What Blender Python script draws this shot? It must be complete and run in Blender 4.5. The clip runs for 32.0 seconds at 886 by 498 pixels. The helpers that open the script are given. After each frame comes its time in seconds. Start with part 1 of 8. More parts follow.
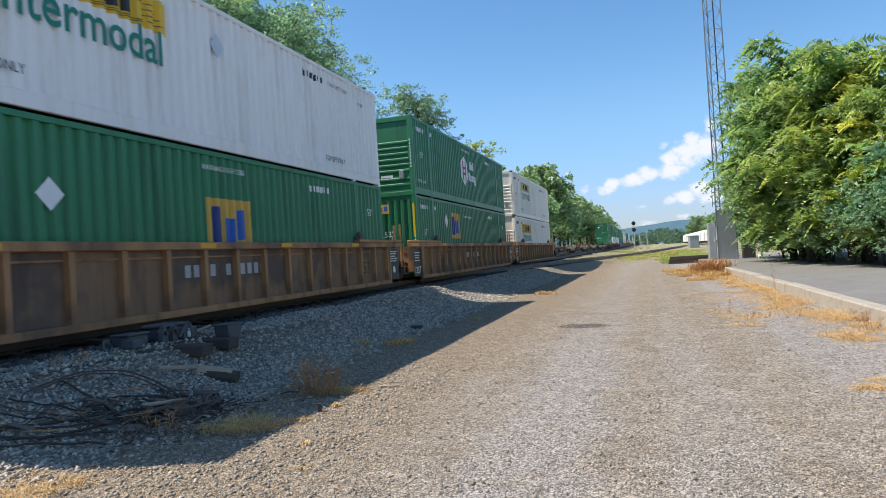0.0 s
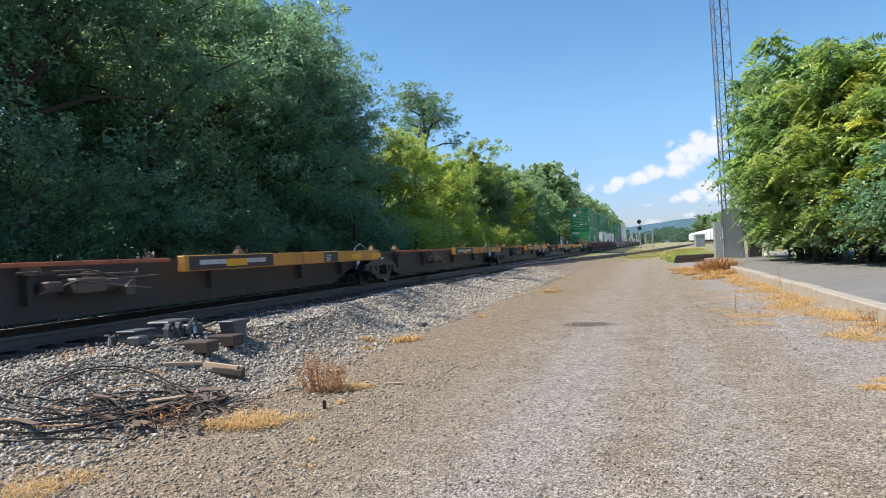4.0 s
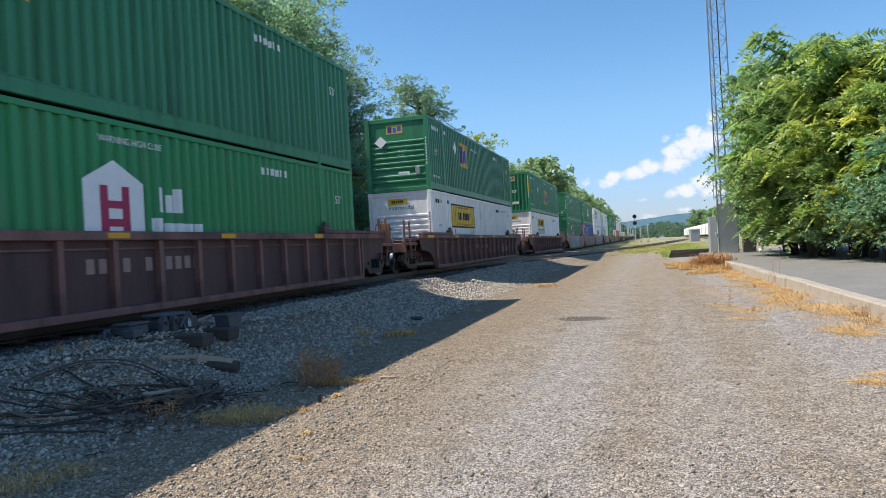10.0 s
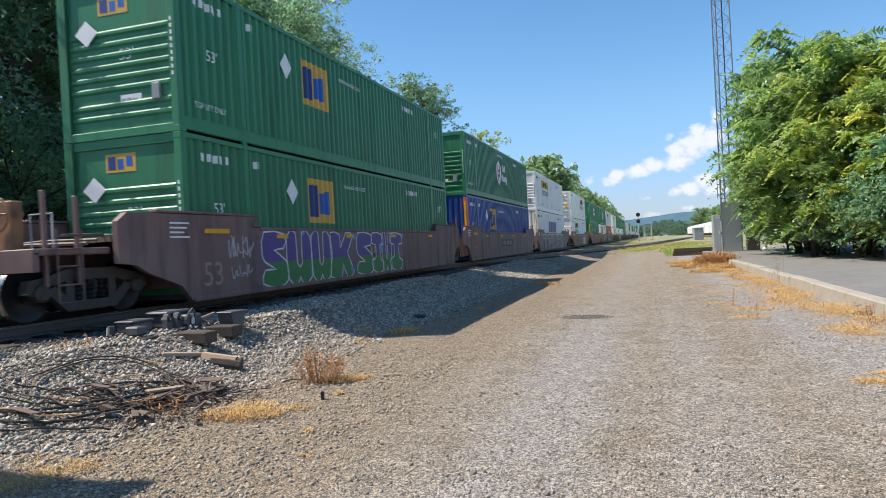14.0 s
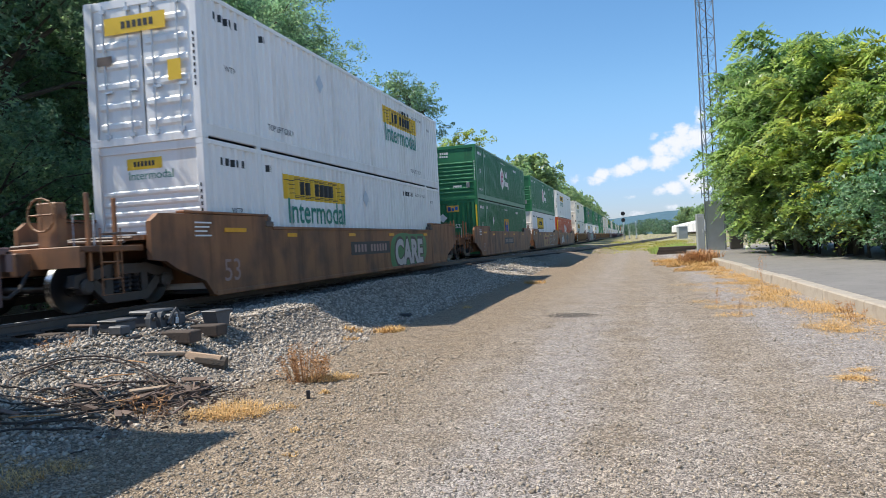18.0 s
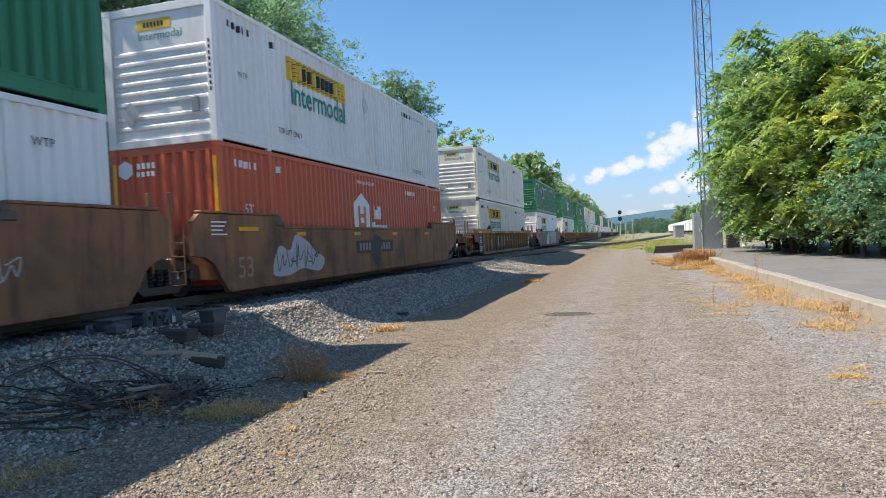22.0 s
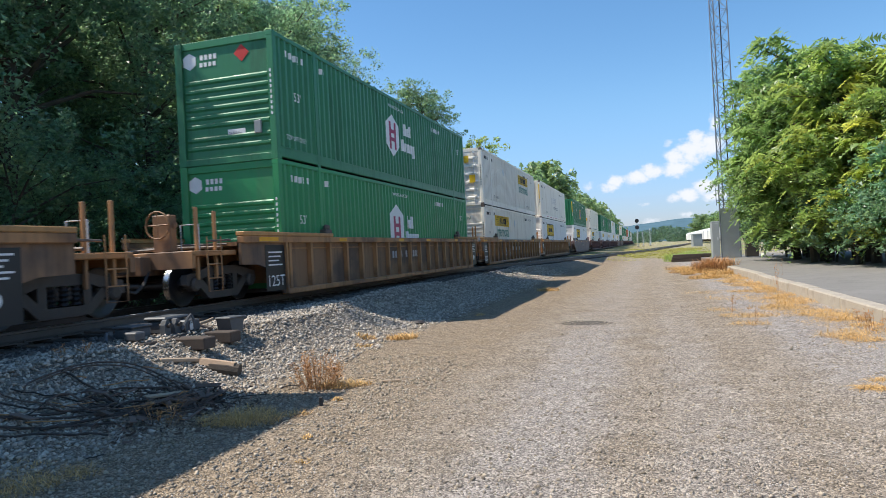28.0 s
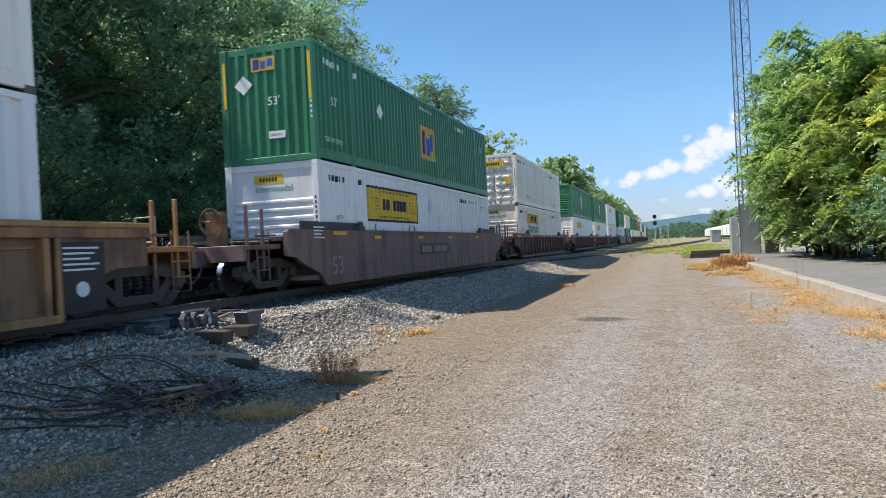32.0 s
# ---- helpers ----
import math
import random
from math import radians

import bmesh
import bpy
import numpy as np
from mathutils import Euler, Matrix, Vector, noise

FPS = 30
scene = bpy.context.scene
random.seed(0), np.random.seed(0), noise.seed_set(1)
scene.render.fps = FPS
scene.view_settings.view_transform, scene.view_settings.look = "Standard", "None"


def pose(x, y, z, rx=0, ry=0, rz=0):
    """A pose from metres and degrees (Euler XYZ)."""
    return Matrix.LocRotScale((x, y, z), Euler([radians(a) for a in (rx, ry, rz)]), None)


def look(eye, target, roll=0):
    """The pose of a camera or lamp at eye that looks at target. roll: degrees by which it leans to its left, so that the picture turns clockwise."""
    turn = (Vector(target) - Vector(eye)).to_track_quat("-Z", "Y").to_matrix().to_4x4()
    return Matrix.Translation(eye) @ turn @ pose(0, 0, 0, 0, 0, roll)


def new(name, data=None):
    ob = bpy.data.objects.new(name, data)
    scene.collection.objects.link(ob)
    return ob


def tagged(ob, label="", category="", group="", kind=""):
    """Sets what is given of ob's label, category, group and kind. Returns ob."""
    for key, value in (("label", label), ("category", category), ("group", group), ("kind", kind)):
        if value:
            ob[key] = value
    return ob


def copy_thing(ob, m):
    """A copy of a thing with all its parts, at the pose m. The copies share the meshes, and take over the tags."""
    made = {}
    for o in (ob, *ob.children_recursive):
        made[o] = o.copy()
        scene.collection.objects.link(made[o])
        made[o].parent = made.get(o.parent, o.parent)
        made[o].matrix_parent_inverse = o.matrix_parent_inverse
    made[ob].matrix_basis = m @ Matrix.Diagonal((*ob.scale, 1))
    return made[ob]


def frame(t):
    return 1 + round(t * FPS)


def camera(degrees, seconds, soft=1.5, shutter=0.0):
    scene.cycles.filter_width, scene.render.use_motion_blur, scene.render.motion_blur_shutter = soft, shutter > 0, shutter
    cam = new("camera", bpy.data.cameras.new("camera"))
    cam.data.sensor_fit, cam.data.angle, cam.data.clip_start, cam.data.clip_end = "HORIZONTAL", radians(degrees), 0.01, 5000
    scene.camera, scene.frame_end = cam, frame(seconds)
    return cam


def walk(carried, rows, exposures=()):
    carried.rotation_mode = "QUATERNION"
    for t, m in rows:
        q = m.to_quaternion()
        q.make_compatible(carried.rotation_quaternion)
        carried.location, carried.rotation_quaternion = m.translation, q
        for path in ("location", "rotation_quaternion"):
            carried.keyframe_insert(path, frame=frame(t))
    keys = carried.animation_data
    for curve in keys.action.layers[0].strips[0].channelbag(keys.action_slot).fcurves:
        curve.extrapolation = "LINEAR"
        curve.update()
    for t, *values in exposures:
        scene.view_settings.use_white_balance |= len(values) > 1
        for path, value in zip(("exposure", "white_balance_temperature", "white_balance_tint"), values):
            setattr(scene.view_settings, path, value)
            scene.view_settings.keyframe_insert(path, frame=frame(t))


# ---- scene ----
cam = camera(66.80, 32.0, soft=0.7, shutter=0.1)
walk(cam, [
    (0, pose(0, 0, 1.55, 90.622, 3.586, 16.758)),
    (0.5, pose(0, 0, 1.55, 90.619, 3.542, 16.827)),
    (1, pose(0, 0, 1.55, 90.530, 3.377, 16.912)),
    (1.5, pose(0, 0, 1.55, 90.496, 3.409, 16.816)),
    (2, pose(0, 0, 1.55, 90.485, 3.410, 16.842)),
    (2.5, pose(0, 0, 1.55, 90.527, 3.464, 17.003)),
    (3, pose(0, 0, 1.55, 90.502, 3.363, 17.150)),
    (3.5, pose(0, 0, 1.55, 90.485, 3.379, 17.207)),
    (5.5, pose(0, 0, 1.55, 90.314, 3.142, 16.959)),
    (6, pose(0, 0, 1.55, 90.257, 3.017, 16.939)),
    (6.5, pose(0, 0, 1.55, 90.272, 3.067, 16.921)),
    (7, pose(0, 0, 1.55, 90.325, 3.035, 16.658)),
    (7.5, pose(0, 0, 1.55, 90.345, 3.104, 16.673)),
    (8, pose(0, 0, 1.55, 90.314, 2.937, 16.670)),
    (8.5, pose(0, 0, 1.55, 90.266, 2.905, 16.619)),
    (9, pose(0, 0, 1.55, 90.226, 2.974, 16.612)),
    (9.5, pose(0, 0, 1.55, 90.087, 3.093, 16.641)),
    (10, pose(0, 0, 1.55, 89.927, 3.170, 16.808)),
    (10.5, pose(0, 0, 1.55, 89.875, 3.309, 16.794)),
    (11, pose(0, 0, 1.55, 89.774, 3.312, 16.959)),
    (11.5, pose(0, 0, 1.55, 89.767, 3.193, 16.942)),
    (12, pose(0, 0, 1.55, 89.781, 3.120, 17.011)),
    (12.5, pose(0, 0, 1.55, 89.791, 3.142, 17.061)),
    (13, pose(0, 0, 1.55, 89.798, 3.091, 17.137)),
    (13.5, pose(0, 0, 1.55, 89.871, 2.984, 17.108)),
    (14, pose(0, 0, 1.55, 89.762, 3.056, 17.076)),
    (14.5, pose(0, 0, 1.55, 89.699, 3.050, 17.013)),
    (16.5, pose(0, 0, 1.55, 89.674, 3.077, 16.652)),
    (17, pose(0, 0, 1.55, 89.661, 3.130, 16.597)),
    (17.5, pose(0, 0, 1.55, 89.597, 2.975, 16.375)),
    (18, pose(0, 0, 1.55, 89.584, 3.056, 15.881)),
    (18.5, pose(0, 0, 1.55, 89.582, 2.951, 15.722)),
    (19, pose(0, 0, 1.55, 89.524, 3.138, 15.669)),
    (19.5, pose(0, 0, 1.55, 89.295, 3.255, 15.723)),
    (20, pose(0, 0, 1.55, 89.098, 3.216, 15.683)),
    (20.5, pose(0, 0, 1.55, 89.073, 3.144, 15.503)),
    (21, pose(0, 0, 1.55, 89.089, 3.040, 15.401)),
    (21.5, pose(0, 0, 1.55, 89.359, 2.992, 15.470)),
    (22, pose(0, 0, 1.55, 89.471, 3.072, 15.620)),
    (22.5, pose(0, 0, 1.55, 89.708, 2.944, 15.800)),
    (23, pose(0, 0, 1.55, 89.760, 2.858, 15.940)),
    (23.5, pose(0, 0, 1.55, 89.797, 2.685, 16.179)),
    (24, pose(0, 0, 1.55, 89.793, 2.654, 16.437)),
    (24.5, pose(0, 0, 1.55, 89.810, 2.723, 16.856)),
    (25, pose(0, 0, 1.55, 89.806, 2.724, 16.904)),
    (25.5, pose(0, 0, 1.55, 89.900, 2.820, 16.848)),
    (27.5, pose(0, 0, 1.55, 90.343, 2.914, 17.083)),
    (28, pose(0, 0, 1.55, 90.259, 2.979, 16.983)),
    (28.5, pose(0, 0, 1.55, 90.244, 2.915, 16.938)),
    (29, pose(0, 0, 1.55, 90.226, 2.782, 16.941)),
    (29.5, pose(0, 0, 1.55, 90.171, 2.712, 16.968)),
    (30, pose(0, 0, 1.55, 90.248, 3.233, 17.207)),
    (30.5, pose(0, 0, 1.55, 90.245, 2.706, 17.807)),
    (31, pose(0, 0, 1.55, 90.233, 2.802, 18.126)),
    (31.5, pose(0, 0, 1.55, 90.145, 3.147, 18.239)),
    (32, pose(0, 0, 1.55, 89.942, 2.829, 18.366)),
])

# ---- world and sun: late morning sun from across the tracks, clear sky with fair-weather clouds ----
SUN_AZ, SUN_EL = math.atan2(-4.43, -1.25), math.atan2(6.73, math.hypot(4.43, 1.25))
world = bpy.data.worlds.new("sky")
scene.world = world
world.use_nodes = True


def build_world():
    nt = world.node_tree
    nt.nodes.clear()
    N, L = nt.nodes.new, nt.links.new
    out, bg = N("ShaderNodeOutputWorld"), N("ShaderNodeBackground")
    sky = N("ShaderNodeTexSky")
    sky.sky_type, sky.sun_disc = "NISHITA", False
    sky.sun_elevation, sky.sun_rotation = SUN_EL, SUN_AZ % (2 * math.pi)
    sky.air_density, sky.dust_density, sky.ozone_density = 1.0, 0.4, 2.2
    tc = N("ShaderNodeTexCoord")
    sep = N("ShaderNodeSeparateXYZ")
    L(tc.outputs["Generated"], sep.inputs[0])

    def m(op, a, b=None, c=None):
        n = N("ShaderNodeMath")
        n.operation = op
        for k, v in enumerate((a, b, c)):
            if v is None:
                continue
            if isinstance(v, (int, float)):
                n.inputs[k].default_value = v
            else:
                L(v, n.inputs[k])
        return n.outputs[0]

    X, Y, Z = sep.outputs
    az = m("ARCTAN2", X, Y)
    el = m("ARCSINE", Z)
    comb = N("ShaderNodeCombineXYZ")
    L(m("MULTIPLY", az, 1.0), comb.inputs[0])
    L(m("MULTIPLY", el, 1.25), comb.inputs[1])
    big = N("ShaderNodeTexNoise")
    big.inputs["Scale"].default_value, big.inputs["Detail"].default_value, big.inputs["Roughness"].default_value = 58.0, 8.0, 0.58
    L(comb.outputs[0], big.inputs["Vector"])

    # cumulus banks low in the sky: centre azimuth, elevation, half widths (radians), weight
    total = None
    for a, e, wa, we, k in ((-0.079, 0.083, 0.010, 0.009, 0.70), (-0.050, 0.080, 0.020, 0.008, 0.85), (-0.040, 0.088, 0.015, 0.011, 0.90), (-0.012, 0.092, 0.024, 0.012, 0.95), (0.012, 0.098, 0.022, 0.012, 0.95), (0.040, 0.100, 0.026, 0.013, 1.0),
                            (0.044, 0.116, 0.017, 0.014, 1.0), (0.066, 0.122, 0.026, 0.020, 1.0), (0.072, 0.138, 0.015, 0.013, 0.95), (0.088, 0.128, 0.022, 0.018, 1.0), (0.095, 0.157, 0.009, 0.012, 0.85), (0.033, 0.135, 0.009, 0.009, 0.72),
                            (0.040, 0.058, 0.013, 0.008, 0.85), (0.058, 0.062, 0.017, 0.012, 0.95), (0.080, 0.070, 0.018, 0.013, 1.0), (0.092, 0.058, 0.020, 0.010, 0.95), (0.0, 0.053, 0.016, 0.005, 0.55), (0.005, 0.029, 0.016, 0.006, 0.75), (0.055, 0.035, 0.022, 0.006, 0.70),
                            (0.30, 0.085, 0.17, 0.045, 0.9), (1.9, 0.10, 0.7, 0.05, 0.8), (-2.4, 0.10, 0.8, 0.05, 0.8)):
        da = m("DIVIDE", m("SUBTRACT", az, a), wa)
        de = m("DIVIDE", m("SUBTRACT", el, e), we)
        r2 = m("ADD", m("MULTIPLY", da, da), m("MULTIPLY", de, de))
        blob = m("MULTIPLY", m("POWER", 2.718, m("MULTIPLY", r2, -0.7)), k)
        total = blob if total is None else m("MAXIMUM", total, blob)
    dens = m("ADD", total, m("MULTIPLY", m("SUBTRACT", big.outputs["Fac"], 0.5), 1.25))
    ramp = N("ShaderNodeMapRange")
    ramp.interpolation_type = "SMOOTHSTEP"
    ramp.inputs["From Min"].default_value, ramp.inputs["From Max"].default_value = 0.40, 0.92
    L(dens, ramp.inputs["Value"])
    gate = m("MULTIPLY", ramp.outputs[0], m("GREATER_THAN", total, 0.03))
    shade = N("ShaderNodeMapRange")
    shade.inputs["From Min"].default_value, shade.inputs["From Max"].default_value = 0.5, 1.2
    shade.inputs["To Min"].default_value, shade.inputs["To Max"].default_value = 0.72, 1.0
    L(dens, shade.inputs["Value"])
    white = N("ShaderNodeMix")
    white.data_type = "RGBA"
    white.inputs["A"].default_value, white.inputs["B"].default_value = (3.5, 4.1, 5.2, 1), (5.0, 5.15, 5.45, 1)
    L(shade.outputs[0], white.inputs["Factor"])
    mix = N("ShaderNodeMix")
    mix.data_type = "RGBA"
    L(gate, mix.inputs["Factor"])
    sat = N("ShaderNodeHueSaturation")
    sat.inputs["Saturation"].default_value, sat.inputs["Hue"].default_value, sat.inputs["Value"].default_value = 1.18, 0.490, 0.93
    L(sky.outputs[0], sat.inputs["Color"])
    # the air thickens to a pale blue towards the horizon
    low = N("ShaderNodeMapRange")
    low.interpolation_type = "SMOOTHSTEP"
    low.inputs["From Min"].default_value, low.inputs["From Max"].default_value = 0.0, 0.22
    L(el, low.inputs["Value"])
    tint = N("ShaderNodeMix")
    tint.data_type = "RGBA"
    tint.inputs["A"].default_value, tint.inputs["B"].default_value = (0.56, 0.63, 0.92, 1), (0.91, 0.935, 1.03, 1)
    L(low.outputs[0], tint.inputs["Factor"])
    tinted = N("ShaderNodeMix")
    tinted.data_type, tinted.blend_type = "RGBA", "MULTIPLY"
    tinted.inputs["Factor"].default_value = 1.0
    L(sat.outputs[0], tinted.inputs["A"])
    L(tint.outputs["Result"], tinted.inputs["B"])
    L(tinted.outputs["Result"], mix.inputs["A"])
    L(white.outputs["Result"], mix.inputs["B"])
    L(mix.outputs["Result"], bg.inputs["Color"])
    bg.inputs["Strength"].default_value = 0.15
    L(bg.outputs[0], out.inputs[0])


build_world()
sun = new("sun", bpy.data.lights.new("sun", "SUN"))
sun.data.energy, sun.data.angle, sun.data.color = 5.0, radians(0.53), (1.0, 0.94, 0.845)
sun.matrix_basis = look((0, 0, 50), (4.43, 1.25, 50 - 6.73))
scene.view_settings.exposure = 0.33

# ---- materials ----
def material(name, colour, rough=0.7, metal=0.0, vary=0.15, scale=6.0, fine=60.0, bump=0.2, dark=None, dark_amount=0.4, streak=False, island=0.0, objrand=0.0, spec=0.5, coord="Object", second=None, second_scale=1.5, second_at=0.55):
    """Painted or raw surface: base colour, broad stains, fine grain and relief, at real size."""
    mat = bpy.data.materials.new(name)
    mat.use_nodes = True
    nt = mat.node_tree
    N, L = nt.nodes.new, nt.links.new
    b = nt.nodes["Principled BSDF"]
    b.inputs["Roughness"].default_value, b.inputs["Metallic"].default_value = rough, metal
    b.inputs["Specular IOR Level"].default_value = spec
    tc = N("ShaderNodeTexCoord")
    vec = tc.outputs[coord]
    mp = N("ShaderNodeMapping")
    L(vec, mp.inputs["Vector"])
    if streak:
        mp.inputs["Scale"].default_value = (1.0, 1.0, 0.12)
    n1, n2 = N("ShaderNodeTexNoise"), N("ShaderNodeTexNoise")
    n1.inputs["Scale"].default_value, n1.inputs["Detail"].default_value = scale, 6.0
    n2.inputs["Scale"].default_value, n2.inputs["Detail"].default_value = fine, 3.0
    L(mp.outputs[0], n1.inputs["Vector"])
    L(vec, n2.inputs["Vector"])
    hsv = N("ShaderNodeHueSaturation")
    hsv.inputs["Color"].default_value = (*colour, 1)
    val = N("ShaderNodeMath")
    val.operation = "MULTIPLY_ADD"
    L(n1.outputs["Fac"], val.inputs[0])
    val.inputs[1].default_value, val.inputs[2].default_value = 2 * vary, 1 - vary
    v2 = N("ShaderNodeMath")
    v2.operation = "MULTIPLY_ADD"
    L(n2.outputs["Fac"], v2.inputs[0])
    v2.inputs[1].default_value = 1.2 * vary
    L(val.outputs[0], v2.inputs[2])
    last = v2.outputs[0]
    for amount, src in ((island, "island"), (objrand, "object")):
        if not amount:
            continue
        r = N("ShaderNodeNewGeometry").outputs["Random Per Island"] if src == "island" else N("ShaderNodeObjectInfo").outputs["Random"]
        a = N("ShaderNodeMath")
        a.operation = "MULTIPLY_ADD"
        L(r, a.inputs[0])
        a.inputs[1].default_value, a.inputs[2].default_value = 2 * amount, 1 - amount
        c = N("ShaderNodeMath")
        c.operation = "MULTIPLY"
        L(a.outputs[0], c.inputs[0])
        L(last, c.inputs[1])
        last = c.outputs[0]
    L(last, hsv.inputs["Value"])
    colour_out = hsv.outputs[0]
    if second is not None:
        n4 = N("ShaderNodeTexNoise")
        n4.inputs["Scale"].default_value, n4.inputs["Detail"].default_value = second_scale, 7.0
        L(vec, n4.inputs["Vector"])
        mr4 = N("ShaderNodeMapRange")
        mr4.inputs["From Min"].default_value, mr4.inputs["From Max"].default_value = second_at - 0.06, second_at + 0.08
        L(n4.outputs["Fac"], mr4.inputs["Value"])
        mx4 = N("ShaderNodeMix")
        mx4.data_type = "RGBA"
        L(mr4.outputs[0], mx4.inputs["Factor"])
        L(colour_out, mx4.inputs["A"])
        mx4.inputs["B"].default_value = (*second, 1)
        colour_out = mx4.outputs["Result"]
    if dark is not None:
        n3 = N("ShaderNodeTexNoise")
        n3.inputs["Scale"].default_value, n3.inputs["Detail"].default_value, n3.inputs["Roughness"].default_value = 2.3, 9.0, 0.7
        L(mp.outputs[0], n3.inputs["Vector"])
        mr = N("ShaderNodeMapRange")
        mr.inputs["From Min"].default_value, mr.inputs["From Max"].default_value = 0.50, 0.78
        mr.inputs["To Max"].default_value = dark_amount
        L(n3.outputs["Fac"], mr.inputs["Value"])
        mx = N("ShaderNodeMix")
        mx.data_type = "RGBA"
        L(mr.outputs[0], mx.inputs["Factor"])
        L(colour_out, mx.inputs["A"])
        mx.inputs["B"].default_value = (*dark, 1)
        colour_out = mx.outputs["Result"]
        rr = N("ShaderNodeMath")
        rr.operation = "MULTIPLY_ADD"
        L(mr.outputs[0], rr.inputs[0])
        rr.inputs[1].default_value, rr.inputs[2].default_value = 0.3, rough
        L(rr.outputs[0], b.inputs["Roughness"])
    L(colour_out, b.inputs["Base Color"])
    if bump:
        bp = N("ShaderNodeBump")
        bp.inputs["Strength"].default_value, bp.inputs["Distance"].default_value = bump, 0.01
        L(n2.outputs["Fac"], bp.inputs["Height"])
        L(bp.outputs[0], b.inputs["Normal"])
    return mat


def leaf_material(name, colour, yellow, share=0.25):
    """Thin leaf: lit from both sides, colour changing leaf by leaf and tree by tree."""
    mat = bpy.data.materials.new(name)
    mat.use_nodes = True
    nt = mat.node_tree
    N, L = nt.nodes.new, nt.links.new
    b, out = nt.nodes["Principled BSDF"], nt.nodes["Material Output"]
    b.inputs["Roughness"].default_value = 0.36
    b.inputs["Specular IOR Level"].default_value = 0.8
    geo, info, tc = N("ShaderNodeNewGeometry"), N("ShaderNodeObjectInfo"), N("ShaderNodeTexCoord")
    n = N("ShaderNodeTexNoise")
    n.inputs["Scale"].default_value, n.inputs["Detail"].default_value = 0.55, 4.0
    L(tc.outputs["Object"], n.inputs["Vector"])
    mr = N("ShaderNodeMapRange")
    mr.inputs["From Min"].default_value, mr.inputs["From Max"].default_value = 0.48, 0.68
    mr.inputs["To Max"].default_value = share
    L(n.outputs["Fac"], mr.inputs["Value"])
    mix = N("ShaderNodeMix")
    mix.data_type = "RGBA"
    L(mr.outputs[0], mix.inputs["Factor"])
    mix.inputs["A"].default_value, mix.inputs["B"].default_value = (*colour, 1), (*yellow, 1)
    hsv = N("ShaderNodeHueSaturation")
    L(mix.outputs["Result"], hsv.inputs["Color"])
    a = N("ShaderNodeMath")
    a.operation = "MULTIPLY_ADD"
    L(geo.outputs["Random Per Island"], a.inputs[0])
    a.inputs[1].default_value, a.inputs[2].default_value = 0.75, 0.62
    c = N("ShaderNodeMath")
    c.operation = "MULTIPLY_ADD"
    L(info.outputs["Random"], c.inputs[0])
    c.inputs[1].default_value, c.inputs[2].default_value = 0.4, 0.8
    d = N("ShaderNodeMath")
    d.operation = "MULTIPLY"
    L(a.outputs[0], d.inputs[0])
    L(c.outputs[0], d.inputs[1])
    L(d.outputs[0], hsv.inputs["Value"])
    L(hsv.outputs[0], b.inputs["Base Color"])
    tr = N("ShaderNodeBsdfTranslucent")
    hs2 = N("ShaderNodeHueSaturation")
    hs2.inputs["Hue"].default_value, hs2.inputs["Value"].default_value = 0.475, 2.3
    L(hsv.outputs[0], hs2.inputs["Color"])
    L(hs2.outputs[0], tr.inputs["Color"])
    ms = N("ShaderNodeMixShader")
    ms.inputs[0].default_value = 0.50
    L(b.outputs[0], ms.inputs[1])
    L(tr.outputs[0], ms.inputs[2])
    L(ms.outputs[0], out.inputs["Surface"])
    return mat


def paint(name, colour, **kw):
    base = dict(rough=0.42, vary=0.10, scale=1.2, fine=90.0, bump=0.06, dark=(0.16, 0.13, 0.10), dark_amount=0.35, streak=True, objrand=0.06)
    base.update(kw)
    return material(name, colour, **base)


M_GREEN = paint("green container paint", (0.031, 0.195, 0.083), dark=(0.012, 0.05, 0.028), dark_amount=0.75)
M_GREEN2 = paint("bright green container paint", (0.026, 0.255, 0.085))
M_WHITE = paint("white container paint", (0.80, 0.79, 0.765), dark=(0.42, 0.35, 0.26), dark_amount=0.45)
M_WHITE_OLD = paint("aged white container paint", (0.86, 0.81, 0.71), dark=(0.30, 0.18, 0.10), dark_amount=0.50)
M_ORANGE = paint("orange red container paint", (0.60, 0.115, 0.045))
M_BLUE = paint("blue container paint", (0.02, 0.075, 0.30))
M_TAN = paint("tan wagon paint", (0.36, 0.18, 0.072), rough=0.6, vary=0.28, dark=(0.06, 0.04, 0.03), dark_amount=0.9, second=(0.20, 0.105, 0.055), second_scale=0.9, second_at=0.56)
M_BROWN = paint("red brown wagon paint", (0.19, 0.088, 0.075), rough=0.6, vary=0.28, dark=(0.04, 0.03, 0.027), dark_amount=0.85, second=(0.11, 0.055, 0.05), second_scale=0.9, second_at=0.56)
M_MAROON = paint("dull maroon wagon paint", (0.165, 0.096, 0.086), rough=0.6, vary=0.28, dark=(0.045, 0.035, 0.032), dark_amount=0.9, second=(0.22, 0.15, 0.13), second_scale=0.7, second_at=0.58)
M_RUST = paint("orange brown wagon paint", (0.25, 0.110, 0.045), rough=0.62, vary=0.3, dark=(0.06, 0.04, 0.03), dark_amount=0.9, second=(0.15, 0.075, 0.040), second_scale=0.7, second_at=0.54)
M_TAN_GRIME = paint("grimy tan wagon plate", (0.22, 0.125, 0.066), rough=0.7, vary=0.3, dark=(0.05, 0.038, 0.033), dark_amount=0.95, second=(0.13, 0.085, 0.06), second_scale=1.1, second_at=0.53)
